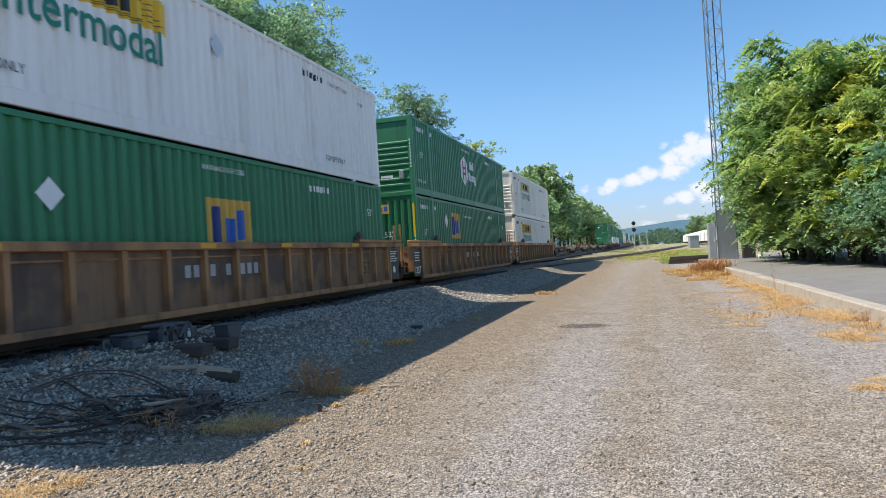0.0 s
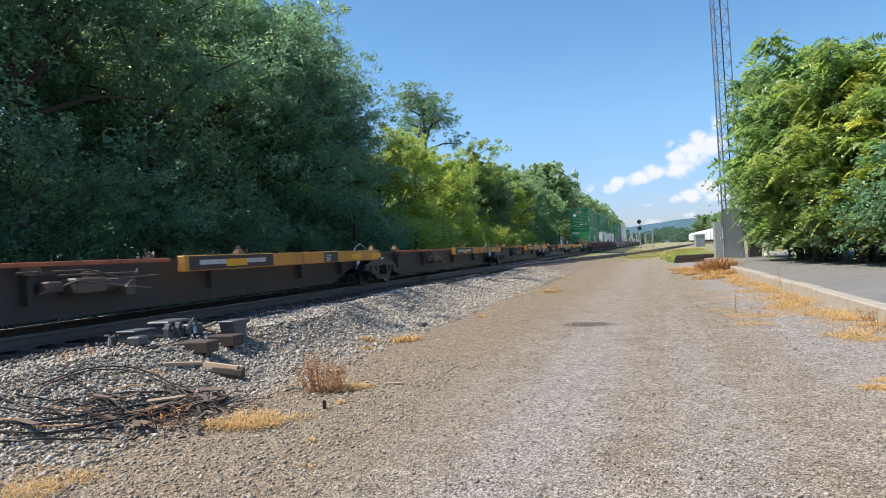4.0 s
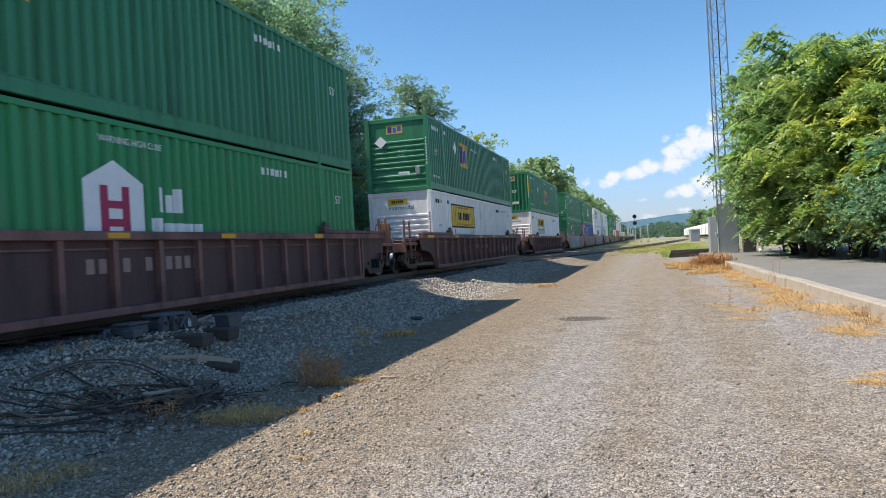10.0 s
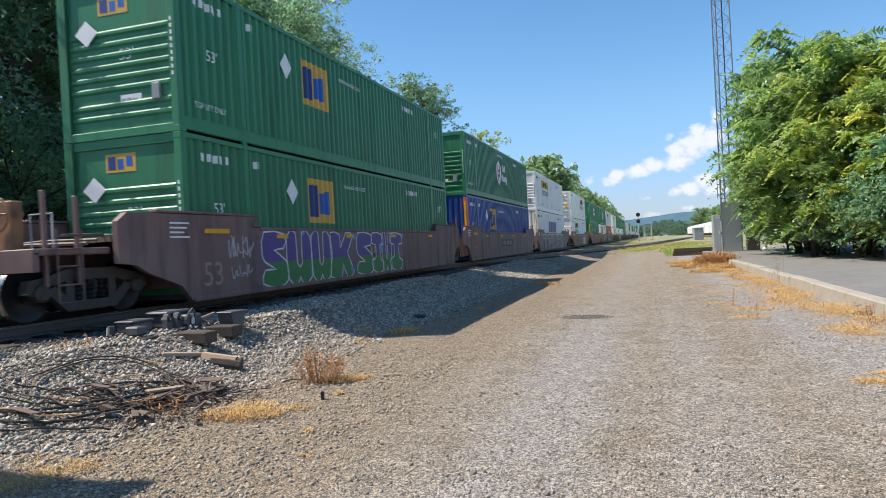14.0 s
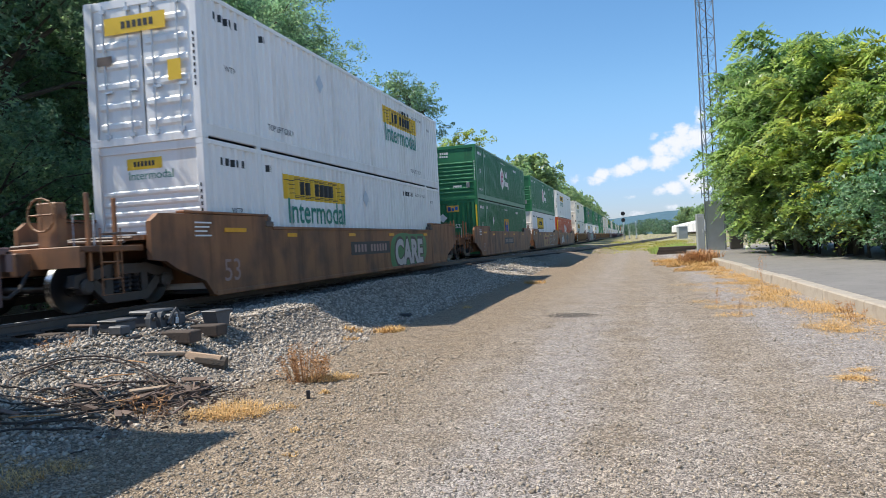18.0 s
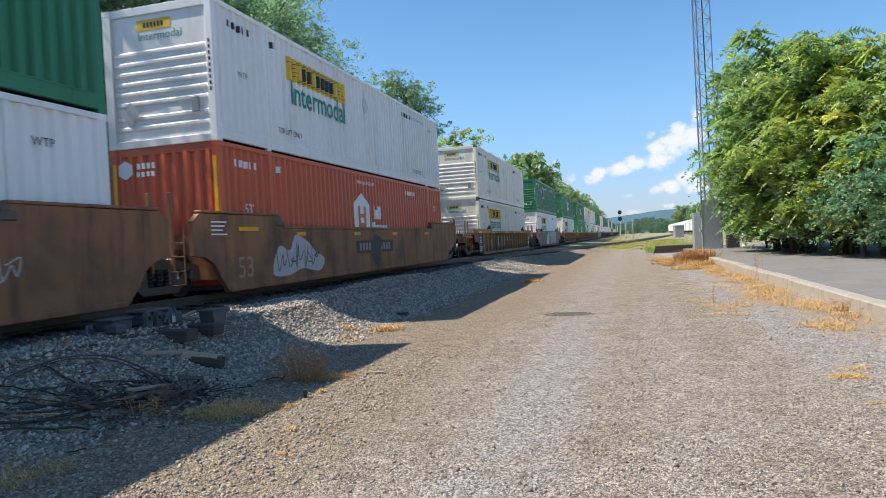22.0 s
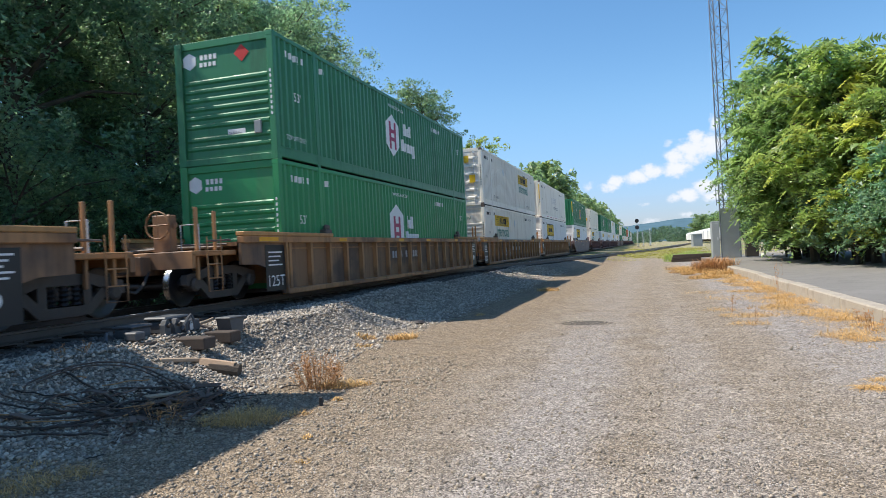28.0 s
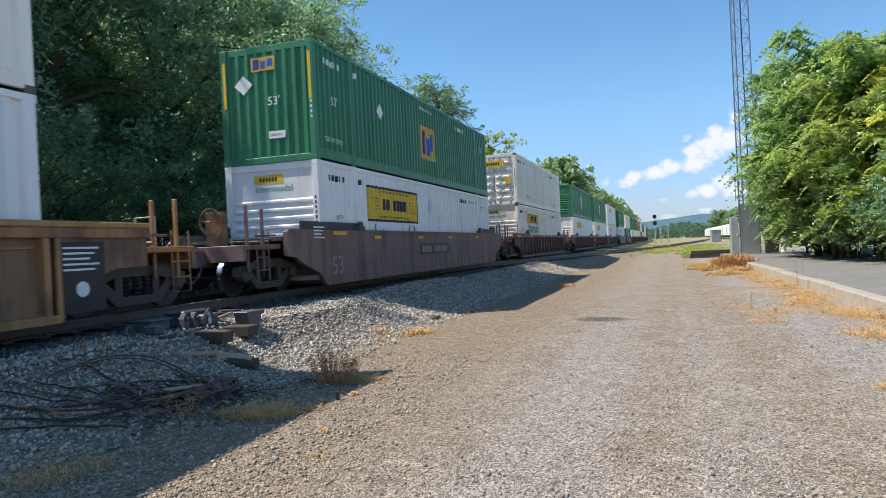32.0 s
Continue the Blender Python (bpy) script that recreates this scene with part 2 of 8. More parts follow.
M_BROWN_GRIME = paint("grimy red brown wagon plate", (0.085, 0.045, 0.042), rough=0.7, vary=0.25, dark=(0.04, 0.032, 0.03), dark_amount=0.8)
M_SOOT = paint("faded black panel paint", (0.045, 0.042, 0.042), rough=0.6, vary=0.25)
M_TANSILL = paint("orange tan sill paint", (0.42, 0.215, 0.075), rough=0.6, vary=0.2, dark=(0.12, 0.07, 0.04), dark_amount=0.7)
M_DARK = material("sooty black steel", (0.036, 0.032, 0.029), rough=0.6, vary=0.3, scale=5, bump=0.3, dark=(0.07, 0.05, 0.04), dark_amount=0.5)
M_TRUCK = material("greasy brown cast steel", (0.046, 0.038, 0.032), rough=0.6, vary=0.35, scale=7, bump=0.35, dark=(0.10, 0.06, 0.04), dark_amount=0.5)
M_TREAD = material("polished wheel tread", (0.55, 0.54, 0.52), rough=0.25, metal=1.0, vary=0.1, bump=0.05)
M_WHEEL = material("dark wheel steel", (0.028, 0.026, 0.026), rough=0.32, metal=0.5, vary=0.3, bump=0.2)
M_CAST = material("worn corner casting", (0.10, 0.075, 0.06), rough=0.6, vary=0.3, bump=0.3)
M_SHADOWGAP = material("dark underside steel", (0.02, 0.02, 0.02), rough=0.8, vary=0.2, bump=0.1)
M_YEL = material("yellow reflective sheet", (0.72, 0.34, 0.015), rough=0.5, vary=0.15, bump=0.05)
M_YELBEAM = paint("yellow orange deck paint", (0.50, 0.22, 0.035), rough=0.6, vary=0.25, dark=(0.10, 0.06, 0.04), dark_amount=0.8)
M_REDBEAM = paint("faded red brown deck paint", (0.34, 0.10, 0.045), rough=0.65, vary=0.25, dark=(0.09, 0.05, 0.04), dark_amount=0.75)
M_LOGO_Y = material("yellow sign vinyl", (0.74, 0.47, 0.02), rough=0.45, vary=0.06, bump=0.0)
M_LOGO_PALE = material("faded yellow sign vinyl", (0.66, 0.58, 0.22), rough=0.5, vary=0.1, bump=0.0)
M_LOGO_O = material("orange yellow sign vinyl", (0.62, 0.37, 0.06), rough=0.5, vary=0.1, bump=0.0)
M_INK = material("black sign ink", (0.02, 0.02, 0.02), rough=0.5, vary=0.1, bump=0.0)
M_INK_BLUE = material("blue sign ink", (0.02, 0.11, 0.42), rough=0.5, vary=0.1, bump=0.0)
M_NAVY = material("navy sign ink", (0.02, 0.045, 0.19), rough=0.5, vary=0.1, bump=0.0)
M_TEAL = material("green sign ink", (0.01, 0.19, 0.13), rough=0.5, vary=0.1, bump=0.0)
M_SIGNW = material("white sign ink", (0.78, 0.78, 0.76), rough=0.5, vary=0.08, bump=0.0)
M_SIGNP = material("crimson sign ink", (0.38, 0.02, 0.08), rough=0.5, vary=0.08, bump=0.0)
M_GRAF_P = material("violet spray paint", (0.075, 0.050, 0.205), rough=0.5, vary=0.3, bump=0.0)
M_GRAF_G = material("green spray paint", (0.030, 0.16, 0.050), rough=0.5, vary=0.3, bump=0.0)
M_GRAF_W = material("silver white spray paint", (0.42, 0.41, 0.41), rough=0.45, vary=0.2, bump=0.0)
M_GRAF_E = material("white spray paint edge", (0.62, 0.61, 0.62), rough=0.45, vary=0.15, bump=0.0)
M_GRAF_M = material("mauve spray paint", (0.125, 0.085, 0.105), rough=0.5, vary=0.25, bump=0.0)
M_DARKRED = material("dark red sign ink", (0.16, 0.022, 0.018), rough=0.6, vary=0.3, bump=0.0)
M_REDSIGN = material("red placard", (0.55, 0.03, 0.02), rough=0.5, vary=0.1, bump=0.0)
M_PLACARD = material("pale placard", (0.50, 0.56, 0.62), rough=0.5, vary=0.1, bump=0.0)
M_STENCIL = material("faded pink stencil paint", (0.30, 0.205, 0.18), rough=0.6, vary=0.25, bump=0.0)
M_GRAF_T = material("pale teal spray paint", (0.19, 0.26, 0.235), rough=0.5, vary=0.3, bump=0.0)
M_GRAF_B = material("bright blue spray paint", (0.05, 0.24, 0.52), rough=0.5, vary=0.2, bump=0.0)
M_RAIL = material("worn rail steel", (0.095, 0.075, 0.062), rough=0.55, metal=0.1, vary=0.25, bump=0.15)
M_RAILTOP = material("polished rail head", (0.72, 0.71, 0.70), rough=0.38, metal=0.3, vary=0.08, bump=0.03)
M_TIE = material("weathered creosote tie", (0.062, 0.046, 0.036), rough=0.9, vary=0.35, scale=3, fine=45, bump=0.6, objrand=0.25)
M_STONE = material("grey ballast stone", (0.36, 0.312, 0.255), rough=0.9, vary=0.2, scale=12, fine=80, bump=0.5, island=0.5)
M_PEBBLE = material("mixed road pebble", (0.315, 0.260, 0.195), rough=0.9, vary=0.2, scale=20, fine=90, bump=0.4, island=0.45)
M_FINE = material("fine pale gravel", (0.36, 0.325, 0.285), rough=0.9, vary=0.2, scale=20, fine=90, bump=0.3, island=0.5)
M_CONC = material("weathered concrete", (0.34, 0.295, 0.235), rough=0.9, vary=0.25, scale=1.6, fine=40, bump=0.5, dark=(0.16, 0.13, 0.10), dark_amount=0.6)
M_ASPH = material("faded asphalt", (0.185, 0.172, 0.155), rough=0.92, vary=0.2, scale=0.8, fine=70, bump=0.5, dark=(0.10, 0.095, 0.09), dark_amount=0.5)
M_STRAW = material("dry straw", (0.54, 0.335, 0.125), rough=0.8, vary=0.2, bump=0.0, island=0.4)
M_DEADWEED = material("brown dead weed", (0.38, 0.20, 0.085), rough=0.85, vary=0.2, bump=0.0, island=0.4)
M_GRASS = material("dry green grass", (0.33, 0.31, 0.06), rough=0.8, vary=0.2, bump=0.0, island=0.4)
M_BARK = material("grey brown bark", (0.065, 0.052, 0.040), rough=0.95, vary=0.3, scale=5, fine=30, bump=0.9)
M_GALV = material("galvanised steel", (0.52, 0.54, 0.56), rough=0.45, metal=0.35, vary=0.15, scale=2.5, fine=30, bump=0.08)
M_TOWER = material("grey tower steel", (0.20, 0.22, 0.25), rough=0.55, metal=0.5, vary=0.15, bump=0.05)
M_GREYBOX = material("grey enamel", (0.26, 0.28, 0.28), rough=0.5, vary=0.15, scale=2, bump=0.1)
M_RUSTY = material("rusty scrap iron", (0.105, 0.072, 0.055), rough=0.85, vary=0.35, scale=9, fine=70, bump=0.5, objrand=0.35)
M_WOOD = material("weathered grey timber", (0.30, 0.22, 0.15), rough=0.9, vary=0.3, scale=3, fine=40, bump=0.5, objrand=0.2)
M_MACH = material("grey machine paint", (0.075, 0.079, 0.084), rough=0.55, vary=0.25, scale=6, bump=0.2, dark=(0.07, 0.06, 0.05), dark_amount=0.6)
# ridge woods with the blue of distance haze mixed into the colour
M_HILL = material("haze-tinted wooded ridge", (0.075, 0.130, 0.160), rough=1.0, vary=0.3, scale=0.03, fine=0.2, bump=0.0, spec=0.0)
M_OIL_SHADE_STONE = material("oily ballast stone with painted wagon shade", (0.11, 0.098, 0.088), rough=0.85, vary=0.25, scale=12, fine=80, bump=0.5, island=0.5)
M_BRANCH = material("dark dead wood", (0.045, 0.036, 0.030), rough=0.9, vary=0.3, scale=9, fine=60, bump=0.5, objrand=0.3)
M_SPLIT = material("raw split wood", (0.42, 0.29, 0.19), rough=0.9, vary=0.3, scale=6, fine=50, bump=0.5)
M_LEAF_WOOD = leaf_material("broad leaf", (0.112, 0.205, 0.118), (0.185, 0.265, 0.095), 0.7)
M_LEAF_MID = leaf_material("mid green leaf", (0.155, 0.245, 0.115), (0.22, 0.29, 0.095), 0.8)
M_LEAF_FAR = leaf_material("far leaf", (0.065, 0.120, 0.070), (0.10, 0.16, 0.075), 0.8)
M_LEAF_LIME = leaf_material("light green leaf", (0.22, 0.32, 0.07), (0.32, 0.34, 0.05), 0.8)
M_LEAF_AIL = leaf_material("long compound leaf", (0.120, 0.205, 0.066), (0.17, 0.25, 0.060), 0.8)
# yellower leaf, also made lighter to carry sunlight in its colour
M_LEAF_AIL_Y_SUN = leaf_material("yellowing compound leaf with painted sunlight", (0.200, 0.300, 0.075), (0.36, 0.36, 0.055), 0.75)
M_LAMP_RED = material("dark red signal lens", (0.12, 0.01, 0.01), rough=0.2, vary=0.05, bump=0.0)
M_BLACK = material("black signal paint", (0.015, 0.015, 0.016), rough=0.5, vary=0.1, bump=0.0)


def ground_material():
    """Yard ground: brown dirt and fine gravel, paler gravel spread along the lane and by the platform, grey ballast beside the track."""
    mat = bpy.data.materials.new("yard gravel and dirt")
    mat.use_nodes = True
    nt = mat.node_tree
    N, L = nt.nodes.new, nt.links.new
    b = nt.nodes["Principled BSDF"]
    b.inputs["Roughness"].default_value = 0.95
    b.inputs["Specular IOR Level"].default_value = 0.2
    tc = N("ShaderNodeTexCoord")
    P = tc.outputs["Object"]
    sep = N("ShaderNodeSeparateXYZ")
    L(P, sep.inputs[0])

    def noise_tex(scale, detail=5.0, rough=0.6):
        n = N("ShaderNodeTexNoise")
        n.inputs["Scale"].default_value, n.inputs["Detail"].default_value, n.inputs["Roughness"].default_value = scale, detail, rough
        L(P, n.inputs["Vector"])
        return n.outputs["Fac"]

    def m(op, a, b_=None, c=None):
        n = N("ShaderNodeMath")
        n.operation = op
        for k, v in enumerate((a, b_, c)):
            if v is None:
                continue
            if isinstance(v, (int, float)):
                n.inputs[k].default_value = v
            else:
                L(v, n.inputs[k])
        return n.outputs[0]

    def rng(v, lo, hi, a=0.0, z=1.0):
        n = N("ShaderNodeMapRange")
        n.interpolation_type = "SMOOTHSTEP"
        for key, q in (("From Min", lo), ("From Max", hi), ("To Min", a), ("To Max", z)):
            n.inputs[key].default_value = q
        L(v, n.inputs["Value"])
        return n.outputs[0]

    def mix(f, a, c):
        n = N("ShaderNodeMix")
        n.data_type = "RGBA"
        L(f, n.inputs["Factor"])
        for key, q in (("A", a), ("B", c)):
            if isinstance(q, tuple):
                n.inputs[key].default_value = (*q, 1)
            else:
                L(q, n.inputs[key])
        return n.outputs["Result"]

    X, Y = sep.outputs[0], sep.outputs[1]
    broad, mid = noise_tex(0.35), noise_tex(1.6)
    wob = m("MULTIPLY_ADD", broad, 3.0, -1.5)
    xw = m("ADD", X, wob)
    vor = N("ShaderNodeTexVoronoi")
    vor.inputs["Scale"].default_value = 78.0
    L(P, vor.inputs["Vector"])
    vor2 = N("ShaderNodeTexVoronoi")
    vor2.inputs["Scale"].default_value = 36.0
    L(P, vor2.inputs["Vector"])
    stone_v = N("ShaderNodeSeparateColor")
    L(vor.outputs["Color"], stone_v.inputs[0])
    stone_b = N("ShaderNodeSeparateColor")
    L(vor2.outputs["Color"], stone_b.inputs[0])
    dirt = mix(rng(mid, 0.35, 0.65), (0.262, 0.206, 0.146), (0.322, 0.262, 0.198))
    # pale crushed stone down the middle of the lane and along the platform edge
    xs_ = m("ADD", X, m("MULTIPLY_ADD", broad, 1.2, -0.6))
    lane = m("MULTIPLY", rng(xs_, -1.75, -1.15), m("SUBTRACT", 1.0, rng(xs_, -0.75, -0.15)))
    track2 = m("MULTIPLY", rng(xs_, -0.1, 0.3), m("SUBTRACT", 1.0, rng(xs_, 0.55, 1.0)))
    edge = m("MULTIPLY", rng(xs_, 1.35, 2.1), rng(Y, 6.5, 9.5, 0.35, 1.0))
    near_lane = m("MULTIPLY", m("ADD", m("MULTIPLY", lane, 0.65), m("MULTIPLY_ADD", track2, 0.3, 0.25)), m("SUBTRACT", 1.0, rng(Y, 9.0, 17.0, 0.0, 0.5)))
    pale = m("MINIMUM", 1.0, m("ADD", near_lane, edge))
    pale = m("MULTIPLY", pale, rng(mid, 0.25, 0.55, 0.55, 1.0))
    col = mix(pale, dirt, (0.335, 0.298, 0.268))
    brown = m("MULTIPLY", rng(xs_, -5.2, -4.2), m("SUBTRACT", 1.0, rng(xs_, -2.7, -1.7)))
    col = mix(m("MULTIPLY", brown, rng(mid, 0.3, 0.6, 0.35, 0.8)), col, (0.262, 0.196, 0.128))
    # ballast zone
    bal = m("SUBTRACT", 1.0, rng(xw, -6.0, -4.4))
    col = mix(bal, col, (0.235, 0.20, 0.16))
    # oily ballast between and beside the rails, wagon shade painted into its dark colour
    oil_shade = m("SUBTRACT", 1.0, rng(m("ADD", X, m("MULTIPLY_ADD", mid, 0.5, -0.25)), -7.45, -6.85))
    oil_shade = m("MULTIPLY", oil_shade, rng(X, -11.4, -10.4))
    col = mix(oil_shade, col, (0.085, 0.075, 0.068))
    # grassy end of the yard
    far = m("MULTIPLY", rng(Y, 55.0, 75.0), rng(broad, 0.40, 0.56))
    col = mix(far, col, (0.27, 0.25, 0.085))
    # dark oval stain on the lane
    ex = m("DIVIDE", m("ADD", X, 1.26), 0.56)
    ey = m("DIVIDE", m("ADD", Y, -13.6), 0.42)
    stain = rng(m("ADD", m("ADD", m("MULTIPLY", ex, ex), m("MULTIPLY", ey, ey)), m("MULTIPLY", mid, 0.6)), 0.9, 1.35, 0.75, 0.0)
    col = mix(stain, col, (0.075, 0.065, 0.055))
    gdark = rng(stone_v.outputs[0], 0.0, 1.0, 0.55, 1.45)
    gdark2 = rng(stone_b.outputs[1], 0.0, 1.0, 0.74, 1.26)
    g = m("MULTIPLY", gdark, gdark2)
    g = m("MULTIPLY", g, rng(noise_tex(5.0), 0.3, 0.7, 0.88, 1.12))
    hsv = N("ShaderNodeHueSaturation")
    L(col, hsv.inputs["Color"])
    L(g, hsv.inputs["Value"])
    L(hsv.outputs[0], b.inputs["Base Color"])
    h = m("ADD", m("MULTIPLY", vor.outputs["Distance"], -1.0), m("ADD", m("MULTIPLY", vor2.outputs["Distance"], -0.7), m("MULTIPLY", noise_tex(60.0), 0.5)))
    bp = N("ShaderNodeBump")
    bp.inputs["Strength"].default_value, bp.inputs["Distance"].default_value = 0.9, 0.015
    L(h, bp.inputs["Height"])
    L(bp.outputs[0], b.inputs["Normal"])
    return mat


M_GROUND = ground_material()

# ---- mesh helpers ----
class Shape:
    """Collects boxes, tubes, prisms and sheets into one mesh."""

    def __init__(self):
        self.v, self.f = [], []

    def add(self, verts, faces):
        k = len(self.v)
        self.v.extend(verts)
        self.f.extend([tuple(i + k for i in f) for f in faces])
        return self

    def box(self, x0, x1, y0, y1, z0, z1, c=0.0):
        if c <= 0:
            v = [(x, y, z) for x in (x0, x1) for y in (y0, y1) for z in (z0, z1)]
            return self.add(v, [(0, 1, 3, 2), (4, 6, 7, 5), (0, 4, 5, 1), (2, 3, 7, 6), (0, 2, 6, 4), (1, 5, 7, 3)])
        lo, hi = (x0, y0, z0), (x1, y1, z1)
        v, idx = [], {}
        for sx in (0, 1):
            for sy in (0, 1):
                for sz in (0, 1):
                    s = (sx, sy, sz)
                    for ax in range(3):
                        p = [(hi[a] if s[a] else lo[a]) if a == ax else ((hi[a] - c) if s[a] else (lo[a] + c)) for a in range(3)]
                        idx[(s, ax)] = len(v)
                        v.append(tuple(p))
        f = []
        for ax in range(3):
            o = [a for a in range(3) if a != ax]
            for side in (0, 1):
                ring = []
                for q in ((0, 0), (1, 0), (1, 1), (0, 1)):
                    s = [0, 0, 0]
                    s[ax], s[o[0]], s[o[1]] = side, q[0], q[1]
                    ring.append(idx[(tuple(s), ax)])
                flip = (side == 1) == (ax != 1)
                f.append(tuple(ring) if flip else tuple(reversed(ring)))
        for ax in range(3):
            o = [a for a in range(3) if a != ax]
            for q in ((0, 0), (1, 0), (1, 1), (0, 1)):
                s0, s1 = [0, 0, 0], [0, 0, 0]
                s1[ax] = 1
                for s in (s0, s1):
                    s[o[0]], s[o[1]] = q
                f.append((idx[(tuple(s0), o[0])], idx[(tuple(s0), o[1])], idx[(tuple(s1), o[1])], idx[(tuple(s1), o[0])]))
        for sx in (0, 1):
            for sy in (0, 1):
                for sz in (0, 1):
                    f.append(tuple(idx[((sx, sy, sz), a)] for a in range(3)))
        return self.add(v, f)

    def prism(self, poly, x0, x1):
        """A (y, z) outline pushed along x."""
        n = len(poly)
        v = [(x0, y, z) for y, z in poly] + [(x1, y, z) for y, z in poly]
        f = [tuple(range(n)), tuple(reversed(range(n, 2 * n)))]
        f += [((i + 1) % n, i, i + n, (i + 1) % n + n) for i in range(n)]
        return self.add(v, f)

    def tube(self, a, b, r0, r1=None, n=8, caps=True):
        r1 = r0 if r1 is None else r1
        a, b = Vector(a), Vector(b)
        d = (b - a).normalized()
        u = d.orthogonal().normalized()
        w = d.cross(u)
        v = []
        for p, r in ((a, r0), (b, r1)):
            for k in range(n):
                t = 2 * math.pi * k / n
                v.append(tuple(p + (u * math.cos(t) + w * math.sin(t)) * r))
        f = [(k, (k + 1) % n, (k + 1) % n + n, k + n) for k in range(n)]
        if caps:
            f += [tuple(reversed(range(n))), tuple(range(n, 2 * n))]
        return self.add(v, f)

    def path(self, pts, r, n=6):
        """One bent rod through the points."""
        P = [Vector(p) for p in pts]
        v, f = [], []
        closed = (P[0] - P[-1]).length < 1e-6 and len(P) > 3
        for j, p in enumerate(P):
            d = (P[min(j + 1, len(P) - 1)] - P[max(j - 1, 0)]).normalized()
            if closed and j in (0, len(P) - 1):
                d = (P[1] - P[-2]).normalized()
            side = d.cross(Vector((0.31, 0.22, 0.92))).normalized()
            up = side.cross(d)
            for k in range(n):
                t = 2 * math.pi * k / n
                v.append(tuple(p + (side * math.cos(t) + up * math.sin(t)) * r))
        for j in range(len(P) - 1):
            for k in range(n):
                q = (k + 1) % n
                f.append((j * n + k, j * n + q, j * n + n + q, j * n + n + k))
        f += [tuple(reversed(range(n))), tuple(range((len(P) - 1) * n, len(P) * n))]
        return self.add(v, f)

    def lathe(self, prof, n=28, axis="x", at=(0, 0, 0)):
        """Rings of (along, radius) round an axis."""
        v, f = [], []
        for s, r in prof:
            for k in range(n):
                t = 2 * math.pi * k / n
                p = (s, r * math.cos(t), r * math.sin(t)) if axis == "x" else (r * math.cos(t), r * math.sin(t), s)
                v.append((p[0] + at[0], p[1] + at[1], p[2] + at[2]))
        for j in range(len(prof) - 1):
            for k in range(n):
                q = (k + 1) % n
                f.append((j * n + k, j * n + q, j * n + n + q, j * n + n + k))
        f += [tuple(reversed(range(n))), tuple(range((len(prof) - 1) * n, len(prof) * n))]
        return self.add(v, f)

    def mesh(self, name, mat=None, smooth=False):
        me = bpy.data.meshes.new(name)
        me.from_pydata(self.v, [], self.f)
        bm = bmesh.new()
        bm.from_mesh(me)
        bmesh.ops.recalc_face_normals(bm, faces=bm.faces)
        bm.to_mesh(me)
        bm.free()
        if mat:
            me.materials.append(mat)
        if smooth:
            me.polygons.foreach_set("use_smooth", [True] * len(me.polygons))
            me.set_sharp_from_angle(angle=radians(35))
        return me


def part(name, shape, mat, parent, label="", at=None, smooth=False):
    """One mesh object under a thing or a part."""
    me = shape if isinstance(shape, bpy.types.Mesh) else shape.mesh(name, mat, smooth)
    ob = new(name, me)
    ob.parent = parent
    if at is not None:
        ob.matrix_basis = at if isinstance(at, Matrix) else Matrix.Translation(at)
    if label:
        ob["label"] = label
    if name in ("number_mark", "name_mark", "lettering", "spray_lettering", "sign_scroll", "stem_tuft", "leaf_tuft"):
        ob["kind"] = "stuff"
    return ob


def thing(name, label, category, m=None, group="", kind=""):
    ob = new(name)
    ob.empty_display_size = 0.3
    if m is not None:
        ob.matrix_basis = m
    return tagged(ob, label, category, group, kind)


def fast_mesh(name, verts, faces, mat, smooth=False):
    """A mesh from numpy arrays: verts n x 3, faces k x 3 or k x 4."""
    me = bpy.data.meshes.new(name)
    n, k = faces.shape
    me.vertices.add(len(verts))
    me.vertices.foreach_set("co", np.asarray(verts, np.float32).ravel())
    me.loops.add(n * k)
    me.loops.foreach_set("vertex_index", faces.astype(np.int32).ravel())
    me.polygons.add(n)
    me.polygons.foreach_set("loop_start", np.arange(0, n * k, k, dtype=np.int32))
    if smooth:
        me.polygons.foreach_set("use_smooth", np.ones(n, dtype=bool))
    me.update(calc_edges=True)
    me.materials.append(mat)
    return me


def text_mesh(string, size, mat, squeeze=1.0, bold=0.0):
    """Lettering in the built-in font, lying in the y-z plane, facing +x, its lower left corner at the origin; it reads along +y."""
    cu = bpy.data.curves.new("lettering", "FONT")
    cu.body, cu.size, cu.resolution_u = string, size, 3
    cu.offset = bold
    ob = new("lettering", cu)
    dg = bpy.context.evaluated_depsgraph_get()
    me = bpy.data.meshes.new_from_object(ob.evaluated_get(dg))
    bpy.data.objects.remove(ob)
    me.transform(Matrix(((0, 0, 1, 0), (squeeze, 0, 0, 0), (0, 1, 0, 0), (0, 0, 0, 1))))
    me.materials.clear()
    me.materials.append(mat)
    return me


def text_fit(string, y0, y1, z0, z1, mat, bold=0.0):
    """Lettering stretched to fill the given width and height."""
    me = text_mesh(string, 1.0, mat, 1.0, bold)
    co = np.empty(len(me.vertices) * 3)
    me.vertices.foreach_get("co", co)
    co = co.reshape(-1, 3)
    lo, hi = co.min(0), co.max(0)
    co[:, 1] = y0 + (co[:, 1] - lo[1]) * (y1 - y0) / (hi[1] - lo[1])
    co[:, 2] = z0 + (co[:, 2] - lo[2]) * (z1 - z0) / (hi[2] - lo[2])
    me.vertices.foreach_set("co", co.ravel())
    me.update()
    return me


